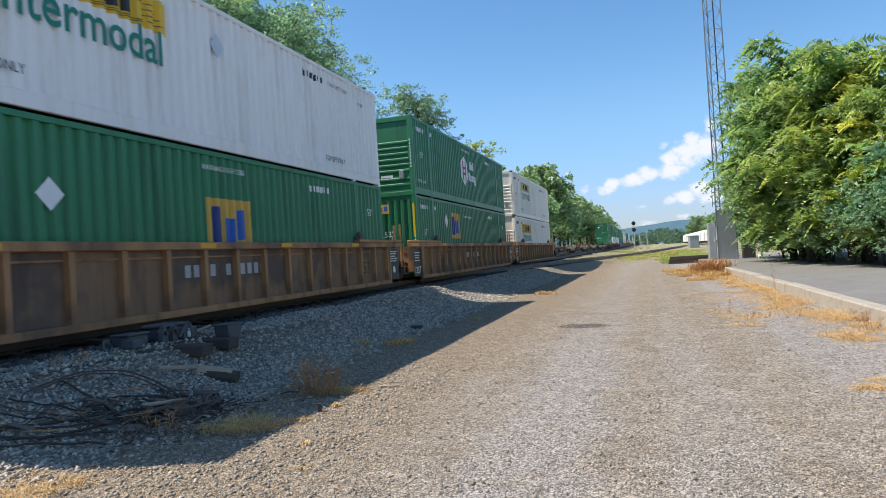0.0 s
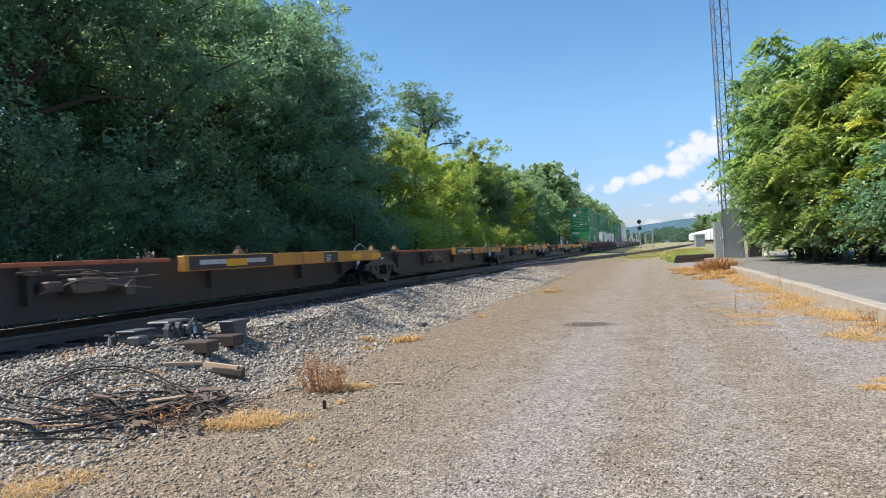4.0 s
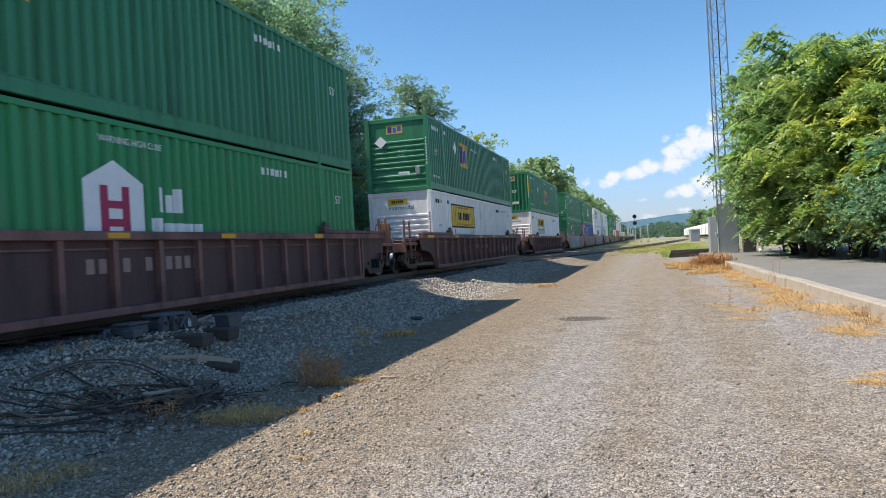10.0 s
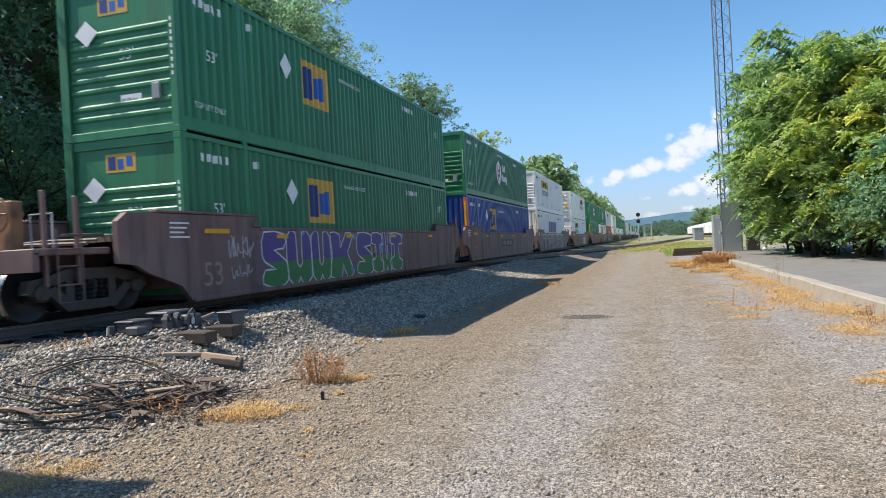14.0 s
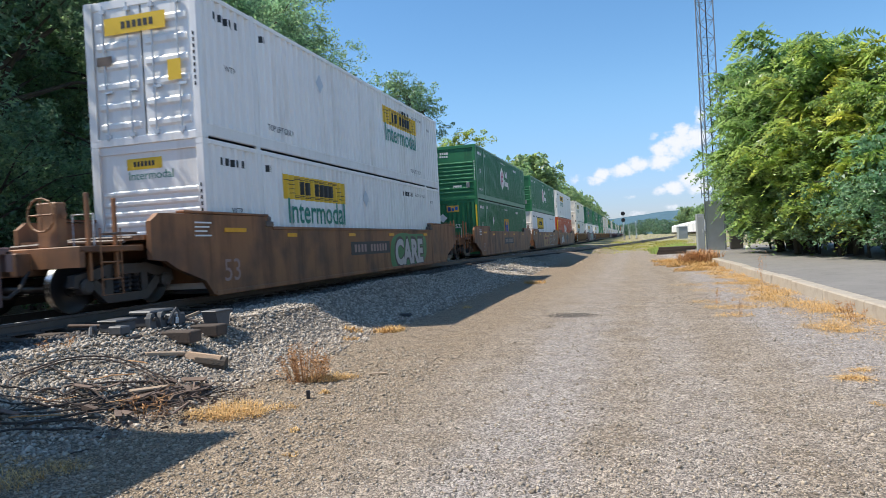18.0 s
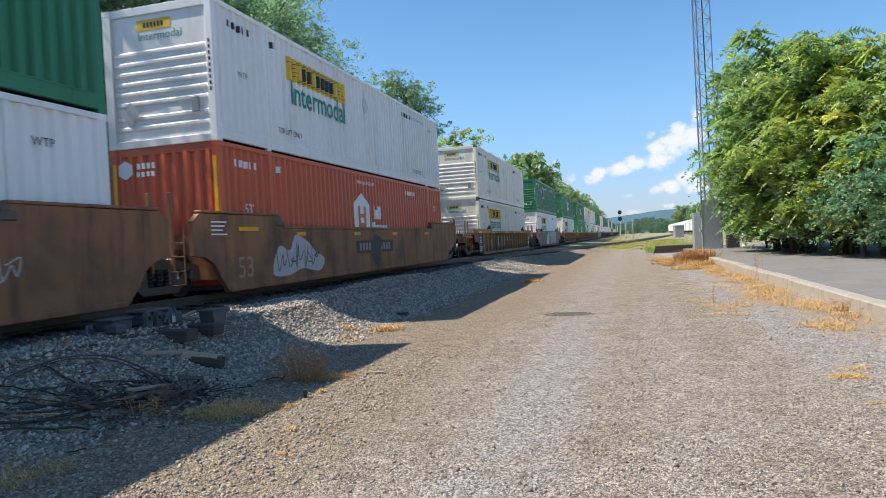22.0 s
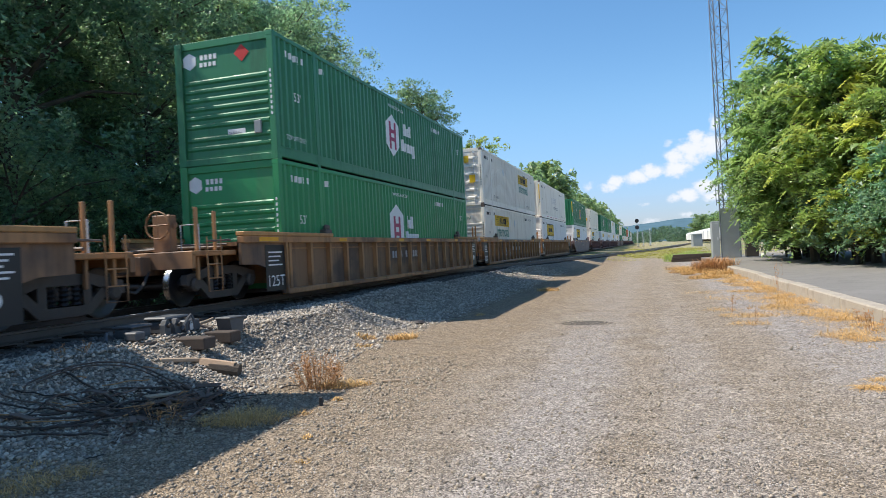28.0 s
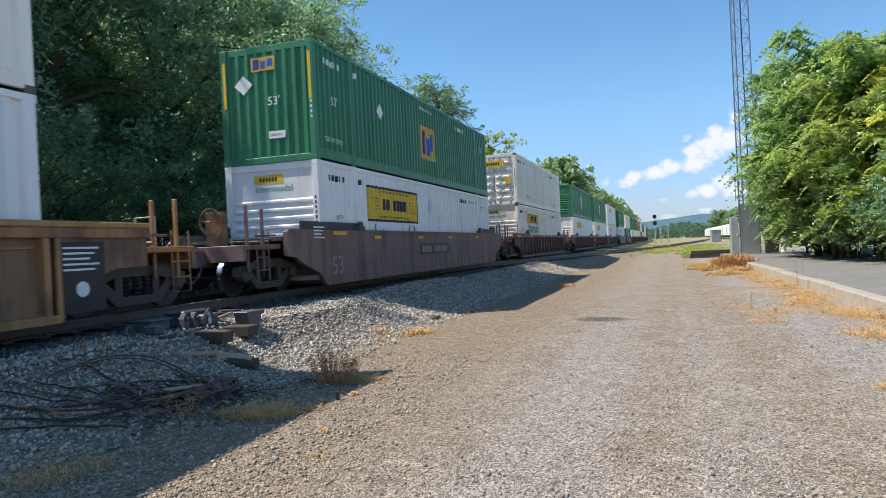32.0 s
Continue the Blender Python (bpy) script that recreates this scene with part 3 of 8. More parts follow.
T_INTERMODAL = text_fit("Intermodal", 0.0, 3.22, 0.0, 0.60, M_TEAL, 0.012)
T_INTERMODAL_SMALL = text_mesh("Intermodal", 0.24, M_TEAL)
T_INTERMODAL_CAPS = text_mesh("INTERMODAL", 0.34, M_INK, 1.25)
T_TOPLIFT = text_mesh("TOP LIFT ONLY", 0.20, M_INK, 0.85)
T_TOPLIFT_W = text_mesh("TOP LIFT ONLY", 0.16, M_SIGNW, 0.85)
T_WARN = text_mesh("WARNING HIGH CUBE", 0.15, M_SIGNW, 0.9)
T_STACK = text_mesh("STACK LIMIT 3 HIGH", 0.15, M_INK, 0.9)
T_53W = text_mesh("53'", 0.30, M_SIGNW)
T_53D = text_mesh("53", 0.62, M_STENCIL)
T_53S = text_mesh("53'", 0.24, M_SIGNW)
T_53K = text_mesh("53", 0.50, M_INK)
T_WTP = text_mesh("WTP", 0.18, M_INK)
T_125T = text_mesh("125T", 0.34, M_SIGNW)
T_24000 = text_mesh("24,000 lbs", 0.085, M_INK)
T_GRAF_JUNT = text_fit("JUNT", 4.05, 7.85, 0.16, 1.02, M_GRAF_W, 0.04)
T_GRAF_CARE = text_fit("CARE", 9.95, 12.95, 0.14, 1.04, M_GRAF_W, 0.045)
T_GRAF_CARE_EDGE = text_fit("CARE", 9.84, 13.06, 0.05, 1.13, M_INK, 0.085)

# ---- ground: one sheet from the yard to the horizon ----
TRACK_X, RAIL_Z = -9.09, 0.77


def siding_x(y):
    """Centre of the diverging track, which leaves the main line beyond the switch."""
    if y < 30:
        return TRACK_X + 0.0009 * max(0.0, y - 8) ** 2 * 0.6
    x30 = TRACK_X + 0.00054 * 22 ** 2
    return x30 + 0.112 * (y - 30)


def siding_z(y):
    return RAIL_Z - 0.45 * min(1.0, max(0.0, (y - 30) / 70))


def ground_z(x, y):
    toe = -4.55 + 0.12 * math.sin(y * 0.5)
    top = RAIL_Z - 0.23
    edge = float(np.interp(y, (3, 9, 9.8, 11.3, 14.4, 22), (-6.35, -6.35, -6.0, -5.85, -6.75, -6.75)))
    if y > 22:
        toe = max(toe, siding_x(y) + 3.4)
        toe = min(toe, 60)
    shoulder = TRACK_X + 1.36
    z = 0.0
    if x > shoulder:
        if y > 22:
            sx = siding_x(y) + 1.6
            topy = siding_z(y) - 0.26
            if x < sx:
                z = top + (topy - top) * min(1.0, max(0.0, (x - shoulder) / max(0.3, sx - shoulder)))
            elif x < toe:
                z = topy * ((toe - x) / (toe - sx)) ** 1.6
        elif x < toe:
            z = top * min(1.0, (toe - x) / (toe - edge)) ** 2
    elif x > TRACK_X - 1.75:
        z = top
    elif x > TRACK_X - 4.2:
        z = 0.12 + (top - 0.12) * (x - TRACK_X + 4.2) / 2.45
    else:
        z = 0.12 + min(1.2, 0.11 * max(0.0, TRACK_X - 5.5 - x))
    if abs(x) < 60 and -30 < y < 120:
        bump = 0.05 * noise.noise((x * 0.5, y * 0.35, 0.0)) + 0.018 * noise.noise((x * 2.1, y * 2.1, 3.0))
        z += bump * (0.5 if x > -4.5 else 1.0)
        if -7.6 < x < -4.0 and 2 < y < 7.5:
            z += 0.10 * math.exp(-((x + 5.3) / 0.8) ** 2 - ((y - 5.6) / 1.2) ** 2)
    return z


def build_ground():
    xs = np.concatenate([[-4000, -1500, -600, -250, -120, -70, -45, -32, -26, -22, -19, -17, -15], np.arange(-14, 5.0, 0.25), [5.5, 6.5, 8, 10, 13, 17, 23, 32, 45, 70, 120, 250, 600, 1500, 4000]])
    ys = np.concatenate([[-4000, -1500, -500, -200, -80, -40, -20, -10, -5], np.arange(-2, 26, 0.25), np.arange(26, 60, 0.75), np.arange(60, 140, 3.0), np.arange(140, 300, 20), [300, 420, 700, 1500, 4000]])
    v = [(x, y, ground_z(x, y)) for y in ys for x in xs]
    nx = len(xs)
    a = np.array([[j * nx + i, j * nx + i + 1, (j + 1) * nx + i + 1, (j + 1) * nx + i] for j in range(len(ys) - 1) for i in range(nx - 1)])
    return tagged(new("ground", fast_mesh("ground", np.array(v), a, M_GROUND, True)), "brown gravel yard lane with pale crushed stone and grey ballast bank", "ground", kind="structure")


ground = build_ground()


# ---- track: rails on timber ties ----
def rail_shape(pts):
    """A flat-bottomed rail along points (x, y, z of the head's top)."""
    prof = ((-0.07, -0.17), (0.07, -0.17), (0.07, -0.155), (0.012, -0.13), (0.012, -0.045), (0.036, -0.035), (0.036, -0.006), (0.03, 0.0), (-0.03, 0.0), (-0.036, -0.006), (-0.036, -0.035), (-0.012, -0.045), (-0.012, -0.13), (-0.07, -0.155))
    s = Shape()
    n = len(prof)
    v = [(x + px, y, z + pz) for x, y, z in pts for px, pz in prof]
    f = [(j * n + k, j * n + (k + 1) % n, (j + 1) * n + (k + 1) % n, (j + 1) * n + k) for j in range(len(pts) - 1) for k in range(n)]
    return s.add(v, f)


def build_track():
    tie = Shape().box(-1.3, 1.3, -0.115, 0.115, -0.18, 0.0, 0.012).mesh("tie", M_TIE)
    clip = Shape().box(-0.13, 0.13, -0.09, 0.09, 0.0, 0.022, 0.004).tube((-0.1, -0.05, 0.0), (-0.1, -0.05, 0.06), 0.013, n=6).tube((0.1, 0.05, 0.0), (0.1, 0.05, 0.06), 0.013, n=6).mesh("tie_plate", M_RAIL)
    for label, cx, cz, y0, y1, near1 in (("main", lambda y: TRACK_X, lambda y: RAIL_Z, -60, 430, 42), ("branch", siding_x, siding_z, 24, 300, 60)):
        tr = thing("track", "railway track, steel rails spiked to dark timber ties on grey ballast", "railway track", kind="structure")
        ys = [y0, y1] if label == "main" else list(range(y0, y1 + 1, 4))
        for side in (-0.7175 - 0.036, 0.7175 + 0.036):
            pts = [(cx(y) + side, y, cz(y)) for y in ys]
            r = part("rail", rail_shape(pts), M_RAIL, tr)
            hd = Shape()
            for (xa, ya, za), (xb, yb, zb) in zip(pts[:-1], pts[1:]):
                hd.add([(xa - 0.027, ya, za + 0.002), (xa + 0.027, ya, za + 0.002), (xb + 0.027, yb, zb + 0.002), (xb - 0.027, yb, zb + 0.002)], [(0, 1, 2, 3)])
            part("rail_head", hd, M_RAILTOP, r, "polished running surface")
        far = Shape()
        y = -12.0 if label == "main" else 31.0
        rnd = random.Random(4)
        while y < y1 - 1:
            off = rnd.uniform(-0.06, 0.06)
            if y < near1:
                part("tie", tie, None, tr, at=pose(cx(y) + off, y, cz(y) - 0.19, 0, 0, rnd.uniform(-1, 1)))
                if y < 26:
                    for side in (-0.754, 0.754):
                        part("tie_plate", clip, None, tr, at=pose(cx(y) + side, y, cz(y) - 0.19))
            elif y < 190:
                far.box(cx(y) - 1.3, cx(y) + 1.3, y - 0.115, y + 0.115, cz(y) - 0.37, cz(y) - 0.19)
            y += 0.545
        part("tie_row", far, M_TIE, tr)["kind"] = "stuff"


build_track()


# ---- platform of asphalt behind a concrete edge ----
def kerb_x(y):
    return 3.57 - (y - 12.8) * 0.011


def build_platform():
    pf = thing("platform", "low old station platform, grey asphalt behind a worn concrete edge", "platform", kind="structure")
    ys = np.arange(-20, 52.1, 2.0)
    v, f = [], []
    for y in ys:
        k = kerb_x(y)
        v += [(k + 0.28, y, 0.0), (k + 0.28, y, 0.252), (k + 9.5, y, 0.285), (k + 9.5, y, 0.0)]
    n = len(ys)
    for j in range(n - 1):
        for q in range(3):
            f.append((4 * j + q, 4 * j + q + 1, 4 * j + 5 + q, 4 * j + 4 + q))
    f += [(0, 1, 2, 3), (4 * n - 1, 4 * n - 2, 4 * n - 3, 4 * n - 4)]
    part("asphalt", Shape().add(v, f), M_ASPH, pf)
    rnd = random.Random(9)
    y = -20.0
    while y < 37:
        ln = rnd.uniform(2.2, 2.7)
        h = 0.27 + rnd.uniform(-0.015, 0.015)
        part("kerb_stone", Shape().box(-0.14 + rnd.uniform(-0.012, 0.012), 0.14, 0.006, ln - 0.006, -0.2, h, 0.025), M_CONC, pf, at=pose(kerb_x(y) + 0.14, y, 0, 0, 0, 0.5))
        y += ln


build_platform()


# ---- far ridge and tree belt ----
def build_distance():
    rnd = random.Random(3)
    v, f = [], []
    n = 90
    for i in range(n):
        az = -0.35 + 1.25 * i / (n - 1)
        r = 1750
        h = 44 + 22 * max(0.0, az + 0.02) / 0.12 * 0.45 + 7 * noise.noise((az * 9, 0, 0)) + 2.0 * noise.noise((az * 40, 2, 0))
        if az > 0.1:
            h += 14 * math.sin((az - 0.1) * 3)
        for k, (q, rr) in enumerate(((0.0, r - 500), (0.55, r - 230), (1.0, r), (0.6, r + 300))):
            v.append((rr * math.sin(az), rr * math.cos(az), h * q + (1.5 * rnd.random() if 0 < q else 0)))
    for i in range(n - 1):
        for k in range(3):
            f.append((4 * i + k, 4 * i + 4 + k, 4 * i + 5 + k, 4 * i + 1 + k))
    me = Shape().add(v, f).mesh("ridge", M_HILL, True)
    tagged(new("ridge", me), "distant wooded ridge beyond the yard, haze painted in as blue-green", "hill", kind="structure")




def build_far_woods():
    """The unbroken belt of woods along the foot of the ridge, as one mass of leaf clumps."""
    rng = np.random.default_rng(61)
    n = 900
    az = rng.uniform(-0.10, 0.34, n)
    r = rng.uniform(520, 760, n)
    top = 7.5 + 3.5 * np.sin(az * 60) * np.sin(az * 23 + 1) + (r - 520) * 0.022 + np.where(az > 0.075, 4.0, 0)
    z = rng.uniform(0.05, 1.0, n) ** 0.8 * top
    c = np.stack([r * np.sin(az), r * np.cos(az), z], 1)
    k = 46
    d = rng.normal(size=(n, k, 3))
    d /= np.linalg.norm(d, axis=2, keepdims=True)
    p = (c[:, None, :] + d * np.array([3.6, 3.6, 2.2]) * rng.uniform(0.6, 1.1, size=(n, k, 1))).reshape(-1, 3)
    u, w = rng.normal(size=p.shape), rng.normal(size=p.shape)
    u /= np.linalg.norm(u, axis=1, keepdims=True)
    w /= np.linalg.norm(w, axis=1, keepdims=True)
    v = np.stack([p - u * 0.9, p + u * 0.9, p + w * 1.3], 1).reshape(-1, 3)
    f = np.arange(len(v)).reshape(-1, 3)
    tagged(new("far_woods", fast_mesh("far_woods", v, f, M_LEAF_FAR)), "distant dark green woods along the ridge foot", "woods", kind="stuff")


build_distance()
build_far_woods()

# ---- freight train: double-stacked containers in well wagons, and an empty articulated spine wagon ----
SPEED = 15.4
L53, WC, HC = 16.154, 2.59, 2.896
PITCH = 0.266


def corr_profile(y0, y1, out=0.0, depth=0.072):
    """Breakpoints (y, x offset) of the pressed side sheet between y0 and y1, counted from the container's front."""
    ks = [y0]
    j = math.floor(y0 / PITCH) - 1
    while j * PITCH < y1 + PITCH:
        for q in (0.0, 0.085, 0.130, 0.218):
            y = j * PITCH + q
            if y0 < y < y1:
                ks.append(y)
        j += 1
    ks.append(y1)

    def off(y):
        t = (y % PITCH)
        if t < 0.085:
            return 0.0
        if t < 0.130:
            return -depth * (t - 0.085) / 0.045
        if t < 0.218:
            return -depth
        return -depth * (1 - (t - 0.218) / (PITCH - 0.218))

    return [(y, off(y) + out) for y in ks]


def corr_sheet(y0, y1, z0, z1, x, out=0.0, sign=1, skew=0.0):
    """A piece of pressed sheet at the side plane x: a panel or a painted shape that follows the pressing."""
    s = Shape()
    prof = corr_profile(y0, y1, out)
    v = []
    for y, o in prof:
        v += [(sign * (x + o), y, z0), (sign * (x + o), y + skew, z1)]
    f = [(2 * k, 2 * k + 2, 2 * k + 3, 2 * k + 1) for k in range(len(prof) - 1)]
    return s.add(v, f)


def poly_on(points, x):
    """A flat painted outline (y, z) on the plane x."""
    return Shape().add([(x, y, z) for y, z in points], [tuple(range(len(points)))])


MESH = {}


def cached(key, maker):
    if key not in MESH:
        MESH[key] = maker()
    return MESH[key]


SIDE_X = WC / 2 - 0.012


def container_template(kind, colour, front, logo, label, marks="white"):
    """Containers are built with the front at y = 0, the floor at z = 0, centred on x = 0."""
    mats = {"green": M_GREEN, "bright": M_GREEN2, "white": M_WHITE, "old": M_WHITE_OLD, "orange": M_ORANGE, "blue": M_BLUE}
    mat = mats[colour]
    c = thing("container", label, "container", group="containers on the train")
    wc2 = WC / 2
    mk = lambda key, fn: cached((key, colour), lambda: fn().mesh("panel", mat))
    for sg in (1, -1):
        name = ("side_p", sg)
        part("side_panel", mk(name, lambda: corr_sheet(0.10, L53 - 0.10, 0.285, HC - 0.09, SIDE_X, 0.0, sg)), None, c)
        part("top_rail", mk(("toprail", sg), lambda: Shape().box(sg * (wc2 - 0.07), sg * wc2, 0.08, L53 - 0.08, HC - 0.10, HC - 0.005, 0.008)), None, c)
        part("bottom_rail", mk(("botrail", sg), lambda: Shape().box(sg * (wc2 - 0.07), sg * (wc2 + 0.002), 0.12, L53 - 0.12, 0.055, 0.30, 0.012)), None, c)
        for y in (1.90, 14.14):
            part("lift_post", mk(("lift", sg, y), lambda: Shape().box(sg * (wc2 - 0.06), sg * (wc2 + 0.006), y, y + 0.16, 0.0, HC, 0.006).box(sg * (wc2 - 0.05), sg * (wc2 + 0.012), y + 0.02, y + 0.14, HC - 0.13, HC + 0.004)), None, c)
        for y in (0.0, L53 - 0.16):
            part("corner_post", cached(("post", sg, y, colour), lambda: Shape().box(sg * (wc2 - 0.16), sg * wc2, y, y + 0.16, 0.1, HC - 0.1, 0.012).mesh("corner_post", M_ORANGE if colour == "blue" and y == 0.0 else mat)), None, c)
            for z in (0.0, HC - 0.118):
                part("corner_casting", cached(("cast", sg, y, z, colour), lambda: Shape().box(sg * (wc2 - 0.165), sg * (wc2 + 0.003), y - 0.003, y + 0.178, z, z + 0.118, 0.01).mesh("corner_casting", mat if colour != "old" else M_CAST)), None, c)
    roof = mk("roof", lambda: Shape().add([(x, y, HC - 0.02 - (0.015 if k % 2 else 0)) for k, y in enumerate(np.linspace(0.05, L53 - 0.05, 60)) for x in (-wc2 + 0.05, wc2 - 0.05)], [(2 * k, 2 * k + 1, 2 * k + 3, 2 * k + 2) for k in range(59)]))
    part("roof", roof, None, c)
    part("floor", cached("cfloor", lambda: Shape().box(-wc2 + 0.06, wc2 - 0.06, 0.05, L53 - 0.05, 0.06, 0.16).mesh("floor", M_SHADOWGAP)), None, c)
    part("rear_panel", mk("rearp", lambda: Shape().box(-wc2 + 0.12, wc2 - 0.12, L53 - 0.06, L53 - 0.03, 0.1, HC - 0.1)), None, c)
    # front end
    part("end_header", mk("endhead", lambda: Shape().box(-wc2 + 0.15, wc2 - 0.15, 0.030, 0.09, HC - 0.17, HC, 0.01)), None, c)
    part("end_sill", mk("endsill", lambda: Shape().box(-wc2 + 0.15, wc2 - 0.15, 0.0, 0.09, 0.0, 0.16, 0.01)), None, c)
    if front == "louver":
        part("front_panel", mk("frontp", lambda: Shape().box(-wc2 + 0.14, wc2 - 0.14, 0.07, 0.10, 0.12, HC - 0.12)), None, c)
        for k in range(8):
            z = 0.34 + k * 0.205 + (0.10 if k > 1 else 0)
            part("end_rib", mk("endrib", lambda: Shape().prism([(0.072, 0.0), (0.040, 0.045), (0.040, 0.095), (0.072, 0.13)], -wc2 + 0.2, wc2 - 0.2)), None, c, at=(0, 0, z))
        part("vent_box", cached("vent", lambda: Shape().box(0.72, 0.90, 0.005, 0.07, 0.62, 0.92, 0.015).mesh("vent_box", M_GREYBOX)), None, c, "small grey box")
    elif front == "corr":
        def fr():
            s = Shape()
            prof = corr_profile(0.0, WC - 0.30, 0.0, 0.06)
            v = []
            for y, o in prof:
                v += [(-wc2 + 0.15 + y, 0.025 - o, 0.14), (-wc2 + 0.15 + y, 0.025 - o, HC - 0.14)]
            return s.add(v, [(2 * k, 2 * k + 2, 2 * k + 3, 2 * k + 1) for k in range(len(prof) - 1)])
        part("front_panel", mk("frontcorr", fr), None, c)
        for sx in (-1, 1):
            part("hazard_stripe", cached(("hz", sx), lambda: Shape().box(sx * 1.16, sx * 1.235, -0.006, -0.002, 1.45, 2.6).mesh("hazard_stripe", M_LOGO_Y)), None, c, "yellow corner stripe")
    else:
        for sx in (-1, 1):
            def leaf():
                x0, x1 = (0.02, wc2 - 0.17) if sx > 0 else (-wc2 + 0.17, -0.02)
                return Shape().box(x0, x1, 0.045, 0.08, 0.16, HC - 0.17, 0.006)
            d = part("door", mk(("door", sx), leaf), None, c)
            for k in range(6):
                xa, xb = (0.10, wc2 - 0.25) if sx > 0 else (-wc2 + 0.25, -0.10)
                part("door_rib", mk(("drib", sx), lambda: Shape().prism([(0.047, 0.0), (0.012, 0.05), (0.012, 0.13), (0.047, 0.18)], xa, xb)), None, d, at=(0, 0, 0.30 + 0.40 * k))
            for q in (0.28, 0.86):
                part("lock_rod", cached(("rod", sx, q), lambda: Shape().tube((sx * q, -0.005, 0.12), (sx * q, -0.005, HC - 0.1), 0.019, n=8).box(sx * q - 0.05, sx * q + 0.05, -0.02, 0.05, 0.16, 0.24).box(sx * q - 0.05, sx * q + 0.05, -0.02, 0.05, HC - 0.26, HC - 0.18).box(sx * q - 0.035, sx * q + 0.16, -0.02, 0.015, 1.05, 1.10).mesh("lock_rod", M_GALV)), None, d, "galvanised locking rod")
    # painted badges and marks on the side that faces the yard
    X = SIDE_X + 0.004

    def sheet(key, y0, y1, z0, z1, m_, out, skew=0.0, name="badge"):
        part(name, cached((key, y0, z0, out, m_.name), lambda: corr_sheet(y0, y1, z0, z1, SIDE_X, out, 1, skew).mesh(name, m_)), None, c)

    def flat(name, pts, m_, lift, label_=""):
        part(name, cached((name, tuple(pts), m_.name, lift), lambda: poly_on(pts, X + lift).mesh(name, m_)), None, c, label_)

    def bars(key, rows, m_, out, skew=False, name="name_mark", label_=""):
        def make():
            s_ = Shape()
            for y0_, w_, z0_, z1_ in rows:
                p = corr_sheet(y0_, y0_ + w_, z0_, z1_, SIDE_X, out, 1, (z1_ - z0_) * 0.22 if skew else 0.0)
                s_.add(p.v, p.f)
            return s_.mesh(name, m_)
        part(name, cached(("bars", key, out, m_.name), make), None, c, label_)

    ink, inkm = (T_TOPLIFT_W, M_SIGNW) if marks == "white" else (T_TOPLIFT, M_INK)
    if logo == "emp":
        sheet("emp", 4.56, 5.96, 1.35, 2.44, M_LOGO_O, 0.004, name="sign_panel")
        bars("emp_n", ((4.70, 0.36, 1.50, 2.28),), M_NAVY, 0.008)
        bars("emp_b", ((5.13, 0.34, 1.58, 2.10), (5.52, 0.26, 1.56, 2.16)), M_INK_BLUE, 0.008)
        flat("placard", [(3.55, 2.05), (3.81, 1.75), (4.07, 2.05), (3.81, 2.35)], M_SIGNW, 0.006, "white diamond placard")
        part("lettering", T_WARN, None, c, "white warning lettering", at=pose(X + 0.003, 6.6, 2.30))
    elif logo == "emp_far":
        sheet("empf", 7.42, 8.85, 0.85, 2.00, M_LOGO_O, 0.004, name="sign_panel")
        bars("empf_n", ((7.52, 0.36, 1.02, 1.84),), M_NAVY, 0.008)
        bars("empf_b", ((7.97, 0.32, 1.0, 1.62), (8.38, 0.30, 1.2, 1.80)), M_INK_BLUE, 0.008)
        flat("placard", [(3.68, 1.81), (3.92, 1.57), (4.16, 1.81), (3.92, 2.05)], M_SIGNW, 0.006, "white diamond placard")
        part("lettering", T_WARN, None, c, "white warning lettering", at=pose(X + 0.003, 7.3, 2.52))
    elif logo == "hex":
        flat("badge", [(6.70, 1.28), (7.28, 0.92), (7.86, 1.28), (7.86, 1.98), (7.28, 2.30), (6.70, 1.98)], M_SIGNW, 0.004, "white badge")
        for pts in ([(6.98, 1.15), (7.14, 1.15), (7.14, 2.05), (6.98, 2.05)], [(7.42, 1.15), (7.58, 1.15), (7.58, 2.05), (7.42, 2.05)], [(7.14, 1.42), (7.42, 1.42), (7.42, 1.54), (7.14, 1.54)], [(7.14, 1.68), (7.42, 1.68), (7.42, 1.80), (7.14, 1.80)]):
            flat("badge", pts, M_SIGNP, 0.008)
        bars("hx", ((8.40, 0.18, 1.78, 2.18), (8.64, 0.18, 1.78, 2.06), (8.88, 0.18, 1.78, 2.18), (8.10, 0.22, 1.22, 1.62), (8.38, 0.15, 1.22, 1.52), (8.60, 0.24, 1.22, 1.52), (8.90, 0.22, 1.22, 1.52), (9.20, 0.24, 1.08, 1.52)), M_SIGNW, 0.006)
        part("lettering", T_WARN, None, c, "white warning lettering", at=pose(X + 0.003, 7.0, 2.52))
    elif logo == "hex_low":  # badge partly hidden by the wagon side
        flat("badge", [(6.66, 0.6), (7.90, 0.6), (7.90, 1.92), (7.28, 2.25), (6.66, 1.92)], M_SIGNW, 0.004, "white house-shaped badge")
        for pts in ([(6.98, 0.8), (7.14, 0.8), (7.14, 1.85), (6.98, 1.85)], [(7.42, 0.8), (7.58, 0.8), (7.58, 1.85), (7.42, 1.85)], [(7.14, 1.22), (7.42, 1.22), (7.42, 1.34), (7.14, 1.34)], [(7.14, 1.50), (7.42, 1.50), (7.42, 1.62), (7.14, 1.62)]):
            flat("badge", pts, M_SIGNP if colour != "orange" else M_ORANGE, 0.008)
